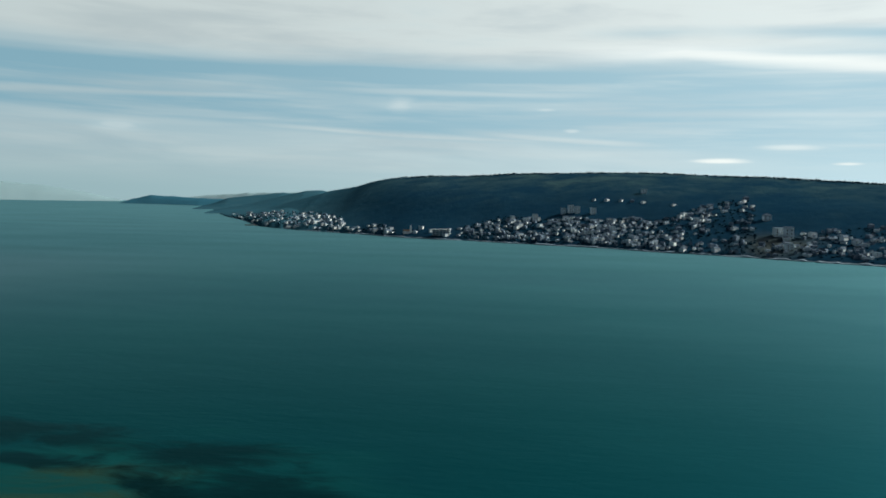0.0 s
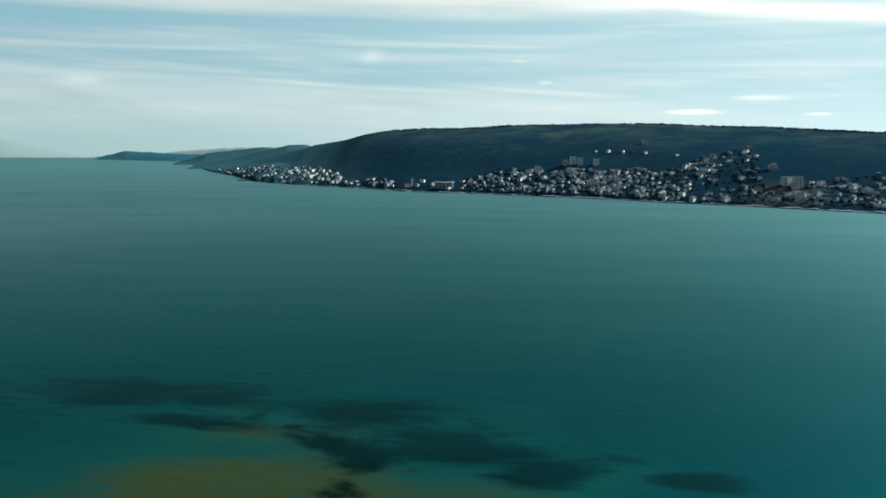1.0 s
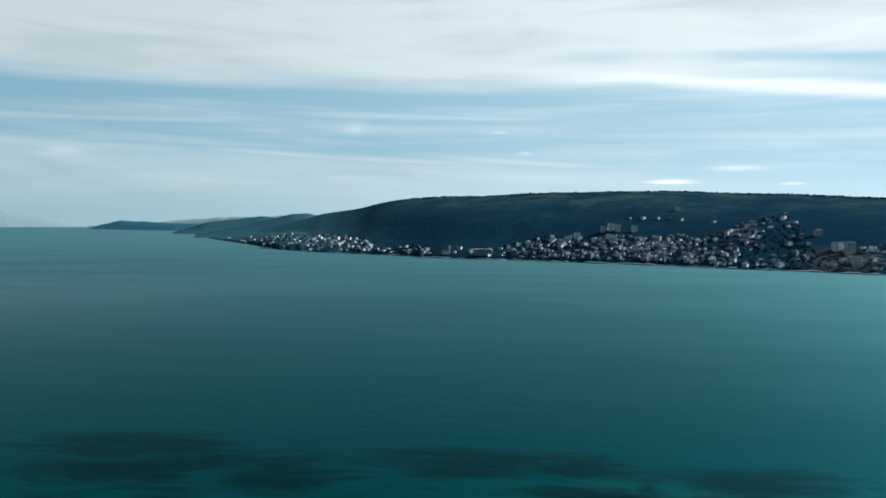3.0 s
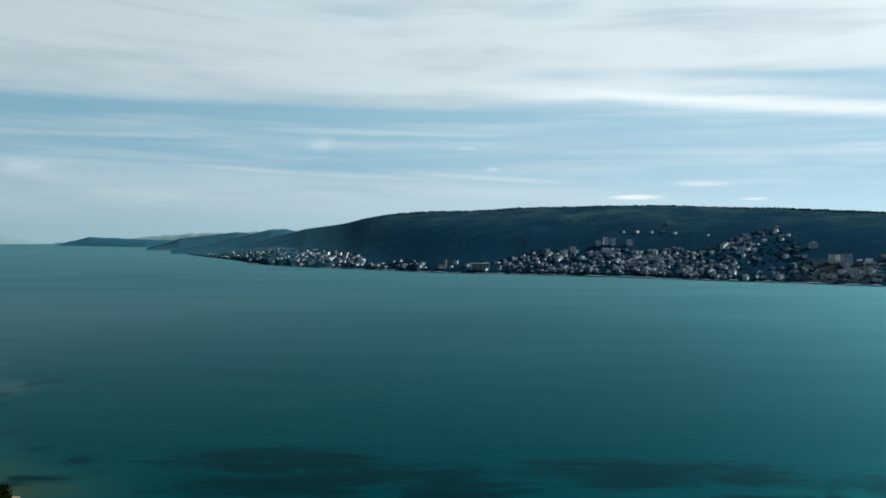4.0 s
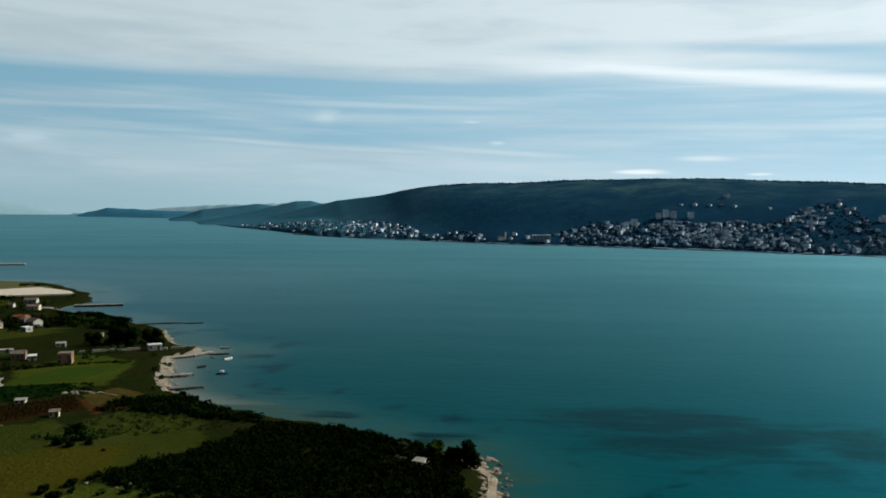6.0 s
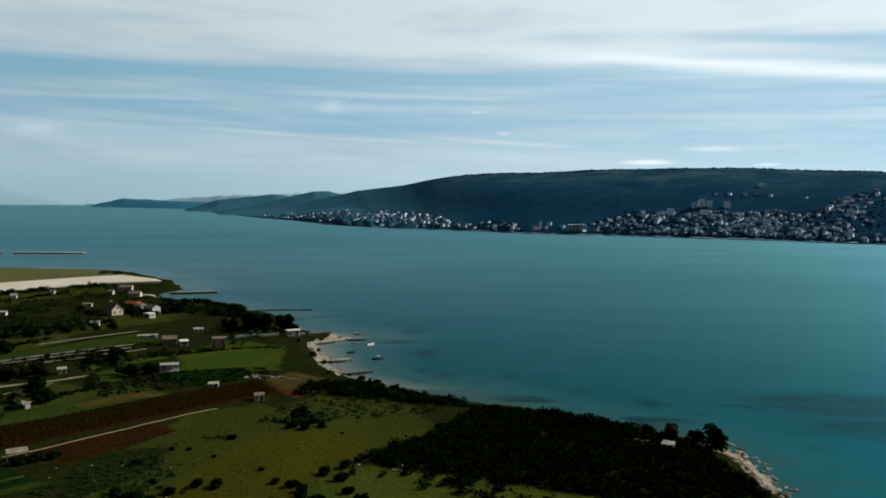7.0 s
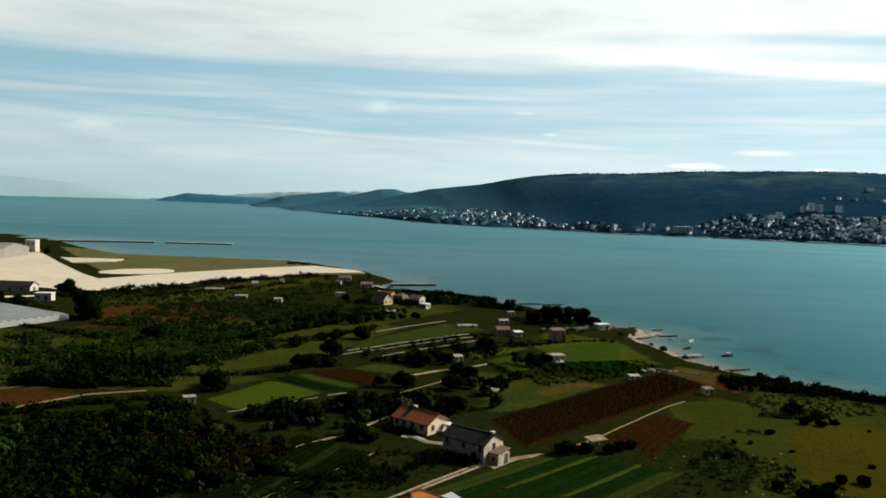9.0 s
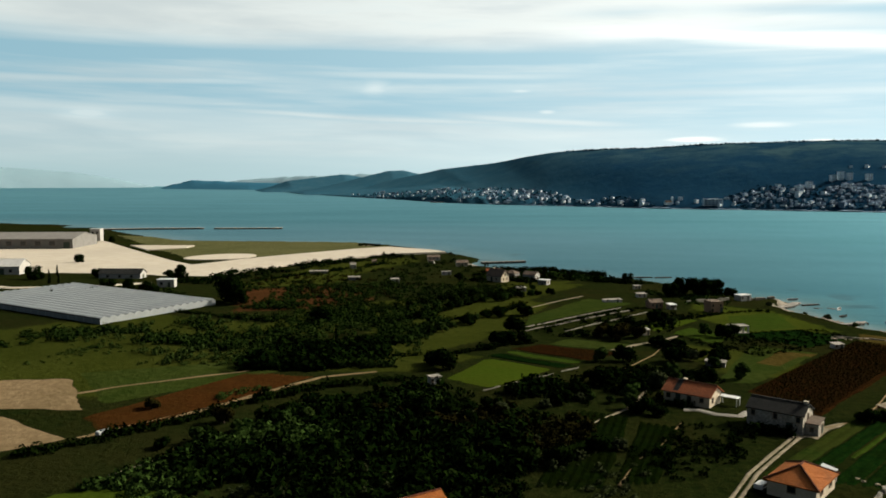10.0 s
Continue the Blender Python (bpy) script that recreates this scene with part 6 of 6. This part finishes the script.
house("airfield_hall", "pale arched-looking hall beside the road", "hall", -563, 262, 10, 12, 9, 3.0, "gable", 2.2, M["plaster_white"], M["white_paint"], 0.25, ((0, -3, 1, 1, 1), (0, 3, 1, 1, 1)), (0, 0, 1.6, 2.2), group="airfield buildings", z=1.95)


def car(label, x, y, rz, paint, van=False):
    root = thing("van" if van else "car", pose(x, y, gz(x, y) + 0.02, 0, 0, rz), label, "vehicle")
    bm = bmesh.new()
    L, W, H = (3.2, 1.25, 1.4) if van else (1.9, 0.85, 0.75)
    prof = [(-L / 2, 0.28), (L / 2, 0.28), (L / 2, 0.6), (L * 0.32, 0.68), (L * 0.2, H), (-L * 0.42, H), (-L / 2, 0.65)]
    n = len(prof)
    solid(bm, [(px, -W / 2, pz) for px, pz in prof] + [(px, W / 2, pz) for px, pz in prof], [tuple(range(n))[::-1], tuple(range(n, 2 * n))] + [(i, (i + 1) % n, n + (i + 1) % n, n + i) for i in range(n)])
    bmesh.ops.bevel(bm, geom=bm.edges[:], offset=0.05, segments=1, affect="EDGES")
    part("body", bm, paint, root)
    bm = bmesh.new()
    box(bm, -L * 0.34, L * 0.17, -W / 2 - 0.012, W / 2 + 0.012, H * 0.64, H * 0.9)
    part("window", bm, M["window_glass"], root)
    for wx in (-L * 0.3, L * 0.3):
        for wy in (-W / 2, W / 2):
            bm = bmesh.new()
            bmesh.ops.create_cone(bm, cap_ends=True, segments=14, radius1=0.2, radius2=0.2, depth=0.16, matrix=pose(wx, wy, 0.2, 90))
            part("wheel", bm, M["rubber"], root)


car("white van parked by the greenhouse", -506, 208, 10, M["white_paint"], True)
car("white car parked at the end of the ploughed field", -430.2, 88.2, 60, M["white_paint"])
car("white car parked beside the villa", -356.3, 79.9, 52, M["white_paint"])


# ---------------------------------------------------------------- stone walls, jetties, boats, rocks
def stone_wall(label, a, b, h=0.55, w=0.55, seed=0):
    """A dry stone wall of separate blocks in two courses."""
    rng = random.Random(seed)
    root = thing("stone_wall", pose(a[0], a[1], 0), label, "wall", "dry stone walls")
    n = int(math.hypot(b[0] - a[0], b[1] - a[1]) / 1.1)
    ang = math.degrees(math.atan2(b[1] - a[1], b[0] - a[0]))
    for k in range(n):
        if rng.random() < 0.16:
            continue
        s = (k + 0.5) / n
        x, y = a[0] + (b[0] - a[0]) * s, a[1] + (b[1] - a[1]) * s
        me = STONES[rng.randrange(len(STONES))]
        ob = new("stone", me)
        ob.parent = root
        ob.matrix_basis = pose(x - a[0], y - a[1], gz(x, y) - 0.1, 0, 0, ang + rng.uniform(-6, 6)) @ Matrix.Diagonal((1.35, w, h * rng.uniform(0.85, 1.15), 1))


def stone_meshes():
    out = []
    for k in range(6):
        rng = random.Random(200 + k)
        bm = bmesh.new()
        box(bm, -0.5, 0.5, -0.5, 0.5, 0, 1.0, 0.12)
        for v in bm.verts:
            v.co += Vector((rng.uniform(-.07, .07), rng.uniform(-.07, .07), rng.uniform(-.09, .09)))
        me = bpy.data.meshes.new("stone")
        bm.to_mesh(me)
        bm.free()
        me.materials.append(M["stone_wall"])
        out.append(me)
    return out


STONES = stone_meshes()
stone_wall("pale dry stone wall between fields", (-380.6, 167.8), (-356.0, 201.4), 0.3, 0.2, 1)
stone_wall("pale dry stone wall between fields", (-379.8, 164.6), (-353.6, 198.6), 0.3, 0.2, 2)
stone_wall("pale dry stone wall between fields", (-371.5, 165.2), (-349.8, 196.7), 0.28, 0.18, 3)
stone_wall("pale garden wall near the shore", (-337, 215), (-324, 224), 0.8, 0.4, 4)
stone_wall("low wall at the edge of the bright field", (-386, 115), (-371, 132), 0.25, 0.15, 5)
stone_wall("low pale wall by the villa", (-348.6, 74), (-344, 81), 0.6, 0.4, 6)
stone_wall("low wall along the beach", (-305, 168), (-316, 171), 0.4, 0.35, 7)
stone_wall("low sea wall along the beach", (-318, 226), (-309, 231), 0.7, 0.7, 8)


def jetty(label, pts, width, top, mat, posts=True):
    """A narrow jetty: a deck with a broken outline on piles."""
    root = thing("jetty", pose(pts[0][0], pts[0][1], 0), label, "jetty", "jetties of the beach")
    for (x1, y1), (x2, y2) in zip(pts, pts[1:]):
        ln, ang = math.hypot(x2 - x1, y2 - y1), math.degrees(math.atan2(y2 - y1, x2 - x1))
        n = max(2, int(ln / 1.6))
        for k in range(n):
            bm = bmesh.new()
            wob = width * (0.5 + 0.12 * math.sin(k * 2.3))
            box(bm, ln * k / n, ln * (k + 1) / n - 0.06, -wob, wob, top - 0.35, top + 0.05 * math.sin(k * 1.7), 0.04)
            part("slab", bm, mat, root).matrix_basis = pose(x1 - pts[0][0], y1 - pts[0][1], 0, 0, 0, ang)
        if not posts:
            bm = bmesh.new()
            box(bm, 0.1, ln - 0.1, -width * 0.42, width * 0.42, -1.3, top - 0.25, 0.08)
            part("footing", bm, M["wet_stone"], root, "dark weedy stone footing").matrix_basis = pose(x1 - pts[0][0], y1 - pts[0][1], 0, 0, 0, ang)
        if posts:
            for k in range(n + 1):
                for s in (-1, 1):
                    bm = bmesh.new()
                    box(bm, -0.12, 0.12, -0.12, 0.12, -1.2, top - 0.3)
                    px = x1 + (x2 - x1) * k / n - pts[0][0] - s * math.sin(radians(ang)) * width * 0.4
                    py = y1 + (y2 - y1) * k / n - pts[0][1] + s * math.cos(radians(ang)) * width * 0.4
                    part("pile", bm, M["wet_stone"], root).location = (px, py, 0)


jetty("narrow dark weedy stone jetty", [(-301.5, 178.5), (-296, 180.5), (-291.2, 183.2)], 0.9, 0.55, M["wet_stone"])
jetty("pale stone jetty with a broken end", [(-308.5, 192), (-303, 194), (-298.8, 197)], 1.6, 0.7, M["jetty_stone"])
jetty("pale stone mole at the point", [(-315, 216), (-308, 222), (-304.5, 228)], 2.0, 0.7, M["jetty_stone"], False)
jetty("short dark weedy stone jetty", [(-304, 225), (-299, 227)], 0.9, 0.4, M["wet_stone"])
jetty("pale concrete pier with a dark edge", [(-398.5, 330.5), (-390, 333.6), (-380, 337.5)], 2.4, 0.95, M["jetty_stone"], False)
jetty("low dark weedy stone jetty", [(-350, 281), (-342, 285), (-335, 287)], 1.0, 0.5, M["wet_stone"])
jetty("low dark weedy stone jetty", [(-334, 286), (-328, 288)], 0.8, 0.4, M["wet_stone"])
jetty("long white breakwater off the airfield", [(-690, 545), (-660, 556), (-618, 566)], 3.0, 1.2, M["concrete"], False)
jetty("long white breakwater off the airfield", [(-610, 566), (-560, 572)], 3.0, 1.1, M["concrete"], False)


def boat(label, x, y, rz, L, paint, cabin=False):
    root = thing("boat", pose(x, y, 0.0, 0, 0, rz), label, "boat", "moored boats")
    bm = bmesh.new()
    rings = []
    for k in range(7):
        s = k / 6
        w = L * 0.19 * (1 - max(0, s - 0.35) ** 2 / 0.43) * (0.8 + 0.2 * min(1, s * 4))
        sh = 0.42 + 0.22 * s * s
        rings.append([bm.verts.new((L * (s - 0.5), yy * w, zz)) for yy, zz in ((-1, sh), (-0.75, 0.0), (0, -0.22), (0.75, 0.0), (1, sh), (0.8, sh - 0.02), (0.6, 0.1), (-0.6, 0.1), (-0.8, sh - 0.02))])
    for a, b in zip(rings, rings[1:]):
        for j in range(9):
            bm.faces.new((a[j], a[(j + 1) % 9], b[(j + 1) % 9], b[j]))
    bm.faces.new(rings[0])
    bm.faces.new(rings[-1][::-1])
    part("hull", bm, paint, root)
    for s in (-0.2, 0.1):
        bm = bmesh.new()
        box(bm, L * s, L * s + 0.25, -L * 0.15, L * 0.15, 0.26, 0.32)
        part("thwart", bm, M["wood"], root)
    if cabin:
        bm = bmesh.new()
        box(bm, -L * 0.15, L * 0.18, -L * 0.12, L * 0.12, 0.3, 1.0, 0.08)
        part("cabin", bm, M["white_paint"], root)


boat("white boat with a dark hull at anchor", -292, 199, 10, 2.9, M["blue_paint"], True)
boat("small pale rowing boat at anchor", -296.5, 219, 60, 2.6, M["white_paint"])
boat("small white boat moored off the jetties", -303, 236, 0, 3.0, M["white_paint"])
boat("small dark rowing boat at anchor", -300, 207, 30, 2.4, M["wet_stone"])


def rock_meshes():
    out = []
    for k in range(5):
        bm = bmesh.new()
        bmesh.ops.create_icosphere(bm, subdivisions=2, radius=1.0)
        for v in bm.verts:
            n = noise.noise(v.co * 1.3 + Vector((k * 7.1, 0, 0)))
            v.co *= 1 + 0.45 * n
            v.co.z *= 0.62
        me = bpy.data.meshes.new("rock")
        bm.to_mesh(me)
        bm.free()
        me.materials.append(M["rock"] if k < 3 else M["wet_stone"])
        out.append(me)
    return out


ROCKS = rock_meshes()
rnd = random.Random(9)


def rocks(label, places, group):
    for x, y, s, k in places:
        ob = new("rock", ROCKS[k])
        ob.matrix_world = pose(x, y, max(gz(x, y), -0.15) + s * 0.12, 0, 0, rnd.uniform(0, 360)) @ Matrix.Diagonal((s, s * rnd.uniform(0.6, 1), s * rnd.uniform(0.5, 0.9), 1))
        tagged(ob, label, "rock", group)


rocks("pale weathered rock of the point", [(-225.2 + rnd.uniform(-1.8, 1.2), 108 + k * 0.55 + rnd.uniform(-1, 1), rnd.uniform(0.35, 0.95), rnd.randrange(3)) for k in range(52)], "rocks of the point")
rocks("dark wet rock at the waterline", [(-223.2 + rnd.uniform(-1.2, 1.0), 106 + k * 1.1, rnd.uniform(0.3, 0.7), 3 + k % 2) for k in range(24)], "rocks of the point")
rocks("pale rock on the beach", [(-298 - k * 0.32 + rnd.uniform(-2, 2), 178 + k * 0.9 + rnd.uniform(-1, 1), rnd.uniform(0.3, 0.8), rnd.randrange(3)) for k in range(44)], "rocks of the beach")
rocks("dark skerry awash offshore", [(-161 + rnd.uniform(-3, 3), 121 + rnd.uniform(-1.0, 1.0), rnd.uniform(0.6, 1.3), 3 + k % 2) for k in range(12)], "rocks of the skerry")
rocks("dark rock awash off the jetties", [(-299.5 + rnd.uniform(-2.5, 2.5), 221 + rnd.uniform(-0.8, 0.8), rnd.uniform(0.4, 0.8), 3 + k % 2) for k in range(8)], "rocks off the jetties")
rocks("pale rubble by the vineyard end", [(-313 + rnd.uniform(-4, 4), 169 + rnd.uniform(-1, 1), rnd.uniform(0.3, 0.7), rnd.randrange(3)) for k in range(14)], "rubble by the beach")
rocks("pale stone lying in the rough grass", [(-316 + rnd.uniform(-9, 12), 106 + rnd.uniform(-12, 12), rnd.uniform(0.08, 0.22), rnd.randrange(3)) for k in range(26)], "stones of the meadow")
rocks("pale stone at the edge of the thicket", [(-276 + rnd.uniform(-8, 8), 112 + rnd.uniform(-3, 2), rnd.uniform(0.15, 0.4), rnd.randrange(3)) for k in range(16)], "stones of the thicket")
rocks("pale rubble beside the villa", [(-345.5 + k * 0.5 + rnd.uniform(-0.4, 0.4), 83.5 - k * 0.55 + rnd.uniform(-0.4, 0.4), rnd.uniform(0.2, 0.45), rnd.randrange(3)) for k in range(10)], "rubble beside the villa")
rocks("pale rubble on the point", [(-238 + rnd.uniform(-3, 4), 127 + rnd.uniform(-2, 3), rnd.uniform(0.3, 0.8), rnd.randrange(3)) for k in range(16)], "rubble on the point")

islet = mesh_object("islet", [(-462 + 7 * math.cos(a * 0.5236) * (1 if k == 0 else 0.5), 409 + 3.5 * math.sin(a * 0.5236) * (1 if k == 0 else 0.5), (-0.5, 0.9)[k] + 3.0 * 0) for k in range(2) for a in range(12)],
                    [(a, (a + 1) % 12, 12 + (a + 1) % 12, 12 + a) for a in range(12)] + [tuple(range(12, 24))], M["rock"])
islet.location.z = gz(-462, 409) * 0.6
tagged(islet, "low rocky mound beyond the apron", "mound", kind="structure")
scatter("mound_scrub", "dark bushes on the mound beyond the apron", [(-468, 406), (-456, 406), (-456, 412), (-468, 412)], 40, 1.0, 1.6, M["leaf_a"], 95)

# ---------------------------------------------------------------- the town across the bay
def town_house(label, L, W, H, roof, rise, wall, roofing):
    root = thing("town_house", pose(0, 0, -400), label, "house", "houses of the far town")
    bm = bmesh.new()
    walls_of(bm, L, W, H, roof, rise)
    for v in bm.verts:
        if v.co.z < 0.01:
            v.co.z = -3.0
    part("wall", bm, wall, root)
    bm = bmesh.new()
    roof_of(bm, L, W, H, roof, rise, 0.3, 0.25)
    part("roof", bm, roofing, root)
    for st in range(int(H // 2.6)):
        for s in (-1, 1):
            bm = bmesh.new()
            box(bm, s * L * 0.25 - 0.55, s * L * 0.25 + 0.55, -W / 2 - 0.03, -W / 2 + 0.05, 0.8 + st * 2.7, 2.0 + st * 2.7)
            part("window", bm, M["window_glass"], root)
    bm = bmesh.new()
    box(bm, L / 2 - 0.05, L / 2 + 0.03, -0.6, 0.6, H - 2.0, H - 0.8)
    part("window", bm, M["window_glass"], root)
    return root


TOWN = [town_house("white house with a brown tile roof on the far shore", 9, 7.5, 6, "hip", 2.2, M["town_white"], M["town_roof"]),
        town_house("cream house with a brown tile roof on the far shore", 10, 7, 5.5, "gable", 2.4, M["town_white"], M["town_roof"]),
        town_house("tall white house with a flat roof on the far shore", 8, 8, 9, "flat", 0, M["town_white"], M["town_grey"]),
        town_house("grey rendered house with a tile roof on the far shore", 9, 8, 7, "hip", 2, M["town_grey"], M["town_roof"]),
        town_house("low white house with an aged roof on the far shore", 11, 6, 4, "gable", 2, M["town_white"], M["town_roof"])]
rnd = random.Random(17)


def settle(count, az0, az1, weights=(4, 3, 3, 3, 4), near=7.0, size=(0.36, 0.68), gap=30.0):
    """Houses spread over a stretch of the far shore, closest near the water."""
    done, taken = 0, []
    for _ in range(count * 40):
        if done >= count:
            break
        az = rnd.uniform(az0, az1)
        inl = near + max(1.0, float(town_edge(az)) - near) * rnd.random() ** 1.1
        x, y, z = far_point(az, inl)
        if not built_up(az, x, y) or any((x - a) ** 2 + ((y - b) * 0.75) ** 2 < gap for a, b in taken):
            continue
        taken.append((x, y))
        s = rnd.uniform(*size) * rnd.choice((0.85, 1.0, 1.0, 1.25))
        src = TOWN[rnd.choices(range(5), weights)[0]]
        copy_thing(src, pose(x, y, z - 0.3, 0, 0, -az + rnd.choice((30, 55, 65, 45, 70, -20)) + rnd.uniform(-12, 12)) @ Matrix.Diagonal((s * 1.1, s, s * rnd.uniform(0.6, 1.0), 1)))
        done += 1


settle(136, 3.0, 23.8, gap=36.0)
settle(40, 24.6, 37)
settle(76, -19.0, -6.4, size=(0.40, 0.72), gap=40.0)
settle(16, -6.4, -2.0, size=(0.45, 0.7))
settle(7, -2.0, 3.0)
settle(6, 8, 18, near=200.0)
for az, inl, k, s, sz in ((9.95, 132, 2, .72, 1.2), (10.45, 136, 2, .8, 1.45), (10.95, 134, 2, .75, 1.35), (12.1, 134, 2, .8, 1.15), (8.2, 92, 2, .8, 1.35), (7.6, 82, 2, .8, 0.9), (14.2, 60, 2, .8, .9), (19.6, 120, 2, .8, .9), (14.7, 255, 2, .8, .8), (25.2, 80, 2, 1.2, .8), (25.9, 72, 2, 1.1, 1.2), (23.9, 135, 0, .95, 1.0)):
    x, y, z = far_point(az, inl)
    copy_thing(TOWN[k], pose(x, y, z - 0.4, 0, 0, -az + 25) @ Matrix.Diagonal((s, s, s * sz, 1)))
for root in TOWN:
    for o in (*root.children_recursive, root):
        bpy.data.objects.remove(o)


def infill():
    """The small roofs and walls between the larger houses, too many to count."""
    rng = random.Random(23)
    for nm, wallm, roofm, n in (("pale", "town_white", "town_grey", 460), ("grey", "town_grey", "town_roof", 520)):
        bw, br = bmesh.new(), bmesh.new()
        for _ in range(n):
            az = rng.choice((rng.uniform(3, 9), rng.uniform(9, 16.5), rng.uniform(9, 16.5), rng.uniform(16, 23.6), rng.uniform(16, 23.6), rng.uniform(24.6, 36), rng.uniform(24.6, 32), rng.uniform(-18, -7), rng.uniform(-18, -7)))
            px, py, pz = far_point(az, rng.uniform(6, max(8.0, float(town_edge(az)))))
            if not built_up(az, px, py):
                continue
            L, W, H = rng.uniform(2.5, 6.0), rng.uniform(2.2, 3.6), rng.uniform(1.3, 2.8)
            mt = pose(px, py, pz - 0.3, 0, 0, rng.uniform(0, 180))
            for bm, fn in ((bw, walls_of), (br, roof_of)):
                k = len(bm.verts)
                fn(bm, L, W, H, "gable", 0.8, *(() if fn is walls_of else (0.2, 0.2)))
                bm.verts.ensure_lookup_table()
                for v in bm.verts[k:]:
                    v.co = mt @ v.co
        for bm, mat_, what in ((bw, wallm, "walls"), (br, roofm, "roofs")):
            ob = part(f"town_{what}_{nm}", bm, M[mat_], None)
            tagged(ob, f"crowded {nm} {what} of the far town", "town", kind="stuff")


infill()


def waterfront():
    """A narrow pale strip of quay and beach along the far waterline."""
    az = np.arange(-18.0, 37.0, 0.1)
    r = far_profile(az)[0] + 4 * value_noise(az * 1.7, az * 0 + 2.0, 21) * far_profile(az)[0] / 1000
    w = 1.2 + 1.6 * np.clip(value_noise(az * 3.0, az * 0 + 5.0, 24) + 0.2, 0, 1)
    rows = [(r - 2.5, az * 0 - 0.6), (r - 1.5, 0.15 + 0.45 * w), (r + 3.0, 0.6 + 0.5 * w)]
    verts = [(HUB[0] + d * math.sin(radians(a)), HUB[1] + d * math.cos(radians(a)), h) for dist, hs in rows for a, d, h in zip(az, dist, hs)]
    n = len(az)
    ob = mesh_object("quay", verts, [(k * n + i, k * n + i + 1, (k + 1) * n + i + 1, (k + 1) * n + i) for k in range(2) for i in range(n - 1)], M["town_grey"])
    if ob.data.polygons[-1].normal.z < 0:
        ob.data.flip_normals()
    tagged(ob, "narrow pale waterfront of the far town", "quay", kind="structure")


waterfront()
x, y, z = far_point(-1.2, 12)
church = thing("church", pose(x, y, z - 0.3, 0, 0, 20), "white church with a slender bell tower on the far shore", "church")
bm = bmesh.new()
walls_of(bm, 9, 5, 3.5, "gable", 2)
part("nave", bm, M["town_white"], church)
bm = bmesh.new()
roof_of(bm, 9, 5, 3.5, "gable", 2, 0.3, 0.25)
part("roof", bm, M["tile_brown"], church)
bm = bmesh.new()
box(bm, 4.8, 7, -1.1, 1.1, -1, 9)
solid(bm, [(4.7, -1.2, 9), (7.1, -1.2, 9), (7.1, 1.2, 9), (4.7, 1.2, 9), (5.9, 0, 12)], [(0, 1, 4), (1, 2, 4), (2, 3, 4), (3, 0, 4), (3, 2, 1, 0)])
part("bell_tower", bm, M["town_white"], church)

x, y, z = far_point(1.6, 14)
hotel = thing("hotel", pose(x, y, z - 0.3, 0, 0, 0), "long framed concrete building on the far shore", "hotel")
for fz in range(4):
    bm = bmesh.new()
    box(bm, -12, 12, -4, 4, fz * 2.6 - 0.2, fz * 2.6 + 0.4)
    part("floor_slab", bm, M["town_white"], hotel)
for px in range(6):
    bm = bmesh.new()
    box(bm, -11.8 + px * 4.6, -11.0 + px * 4.6, -3.9, -3.1, 0.4, 7.7)
    part("column", bm, M["town_white"], hotel)
bm = bmesh.new()
box(bm, -11.6, 11.6, -2, 3.8, 0.4, 7.6)
part("wall", bm, M["town_grey"], hotel)

x, y, z = far_point(-14.4, -2)
quay = mesh_object("quay", [(sx * 22, sy * 3, sz) for sz in (-2, 1.4) for sx, sy in ((-1, -1), (1, -1), (1, 1), (-1, 1))], [(4, 5, 6, 7), (0, 1, 5, 4), (1, 2, 6, 5), (2, 3, 7, 6), (3, 0, 4, 7)], M["jetty_stone"])
quay.matrix_world = pose(x, y, 0, 0, 0, 25)
tagged(quay, "pale stone quay on the far shore", "quay")
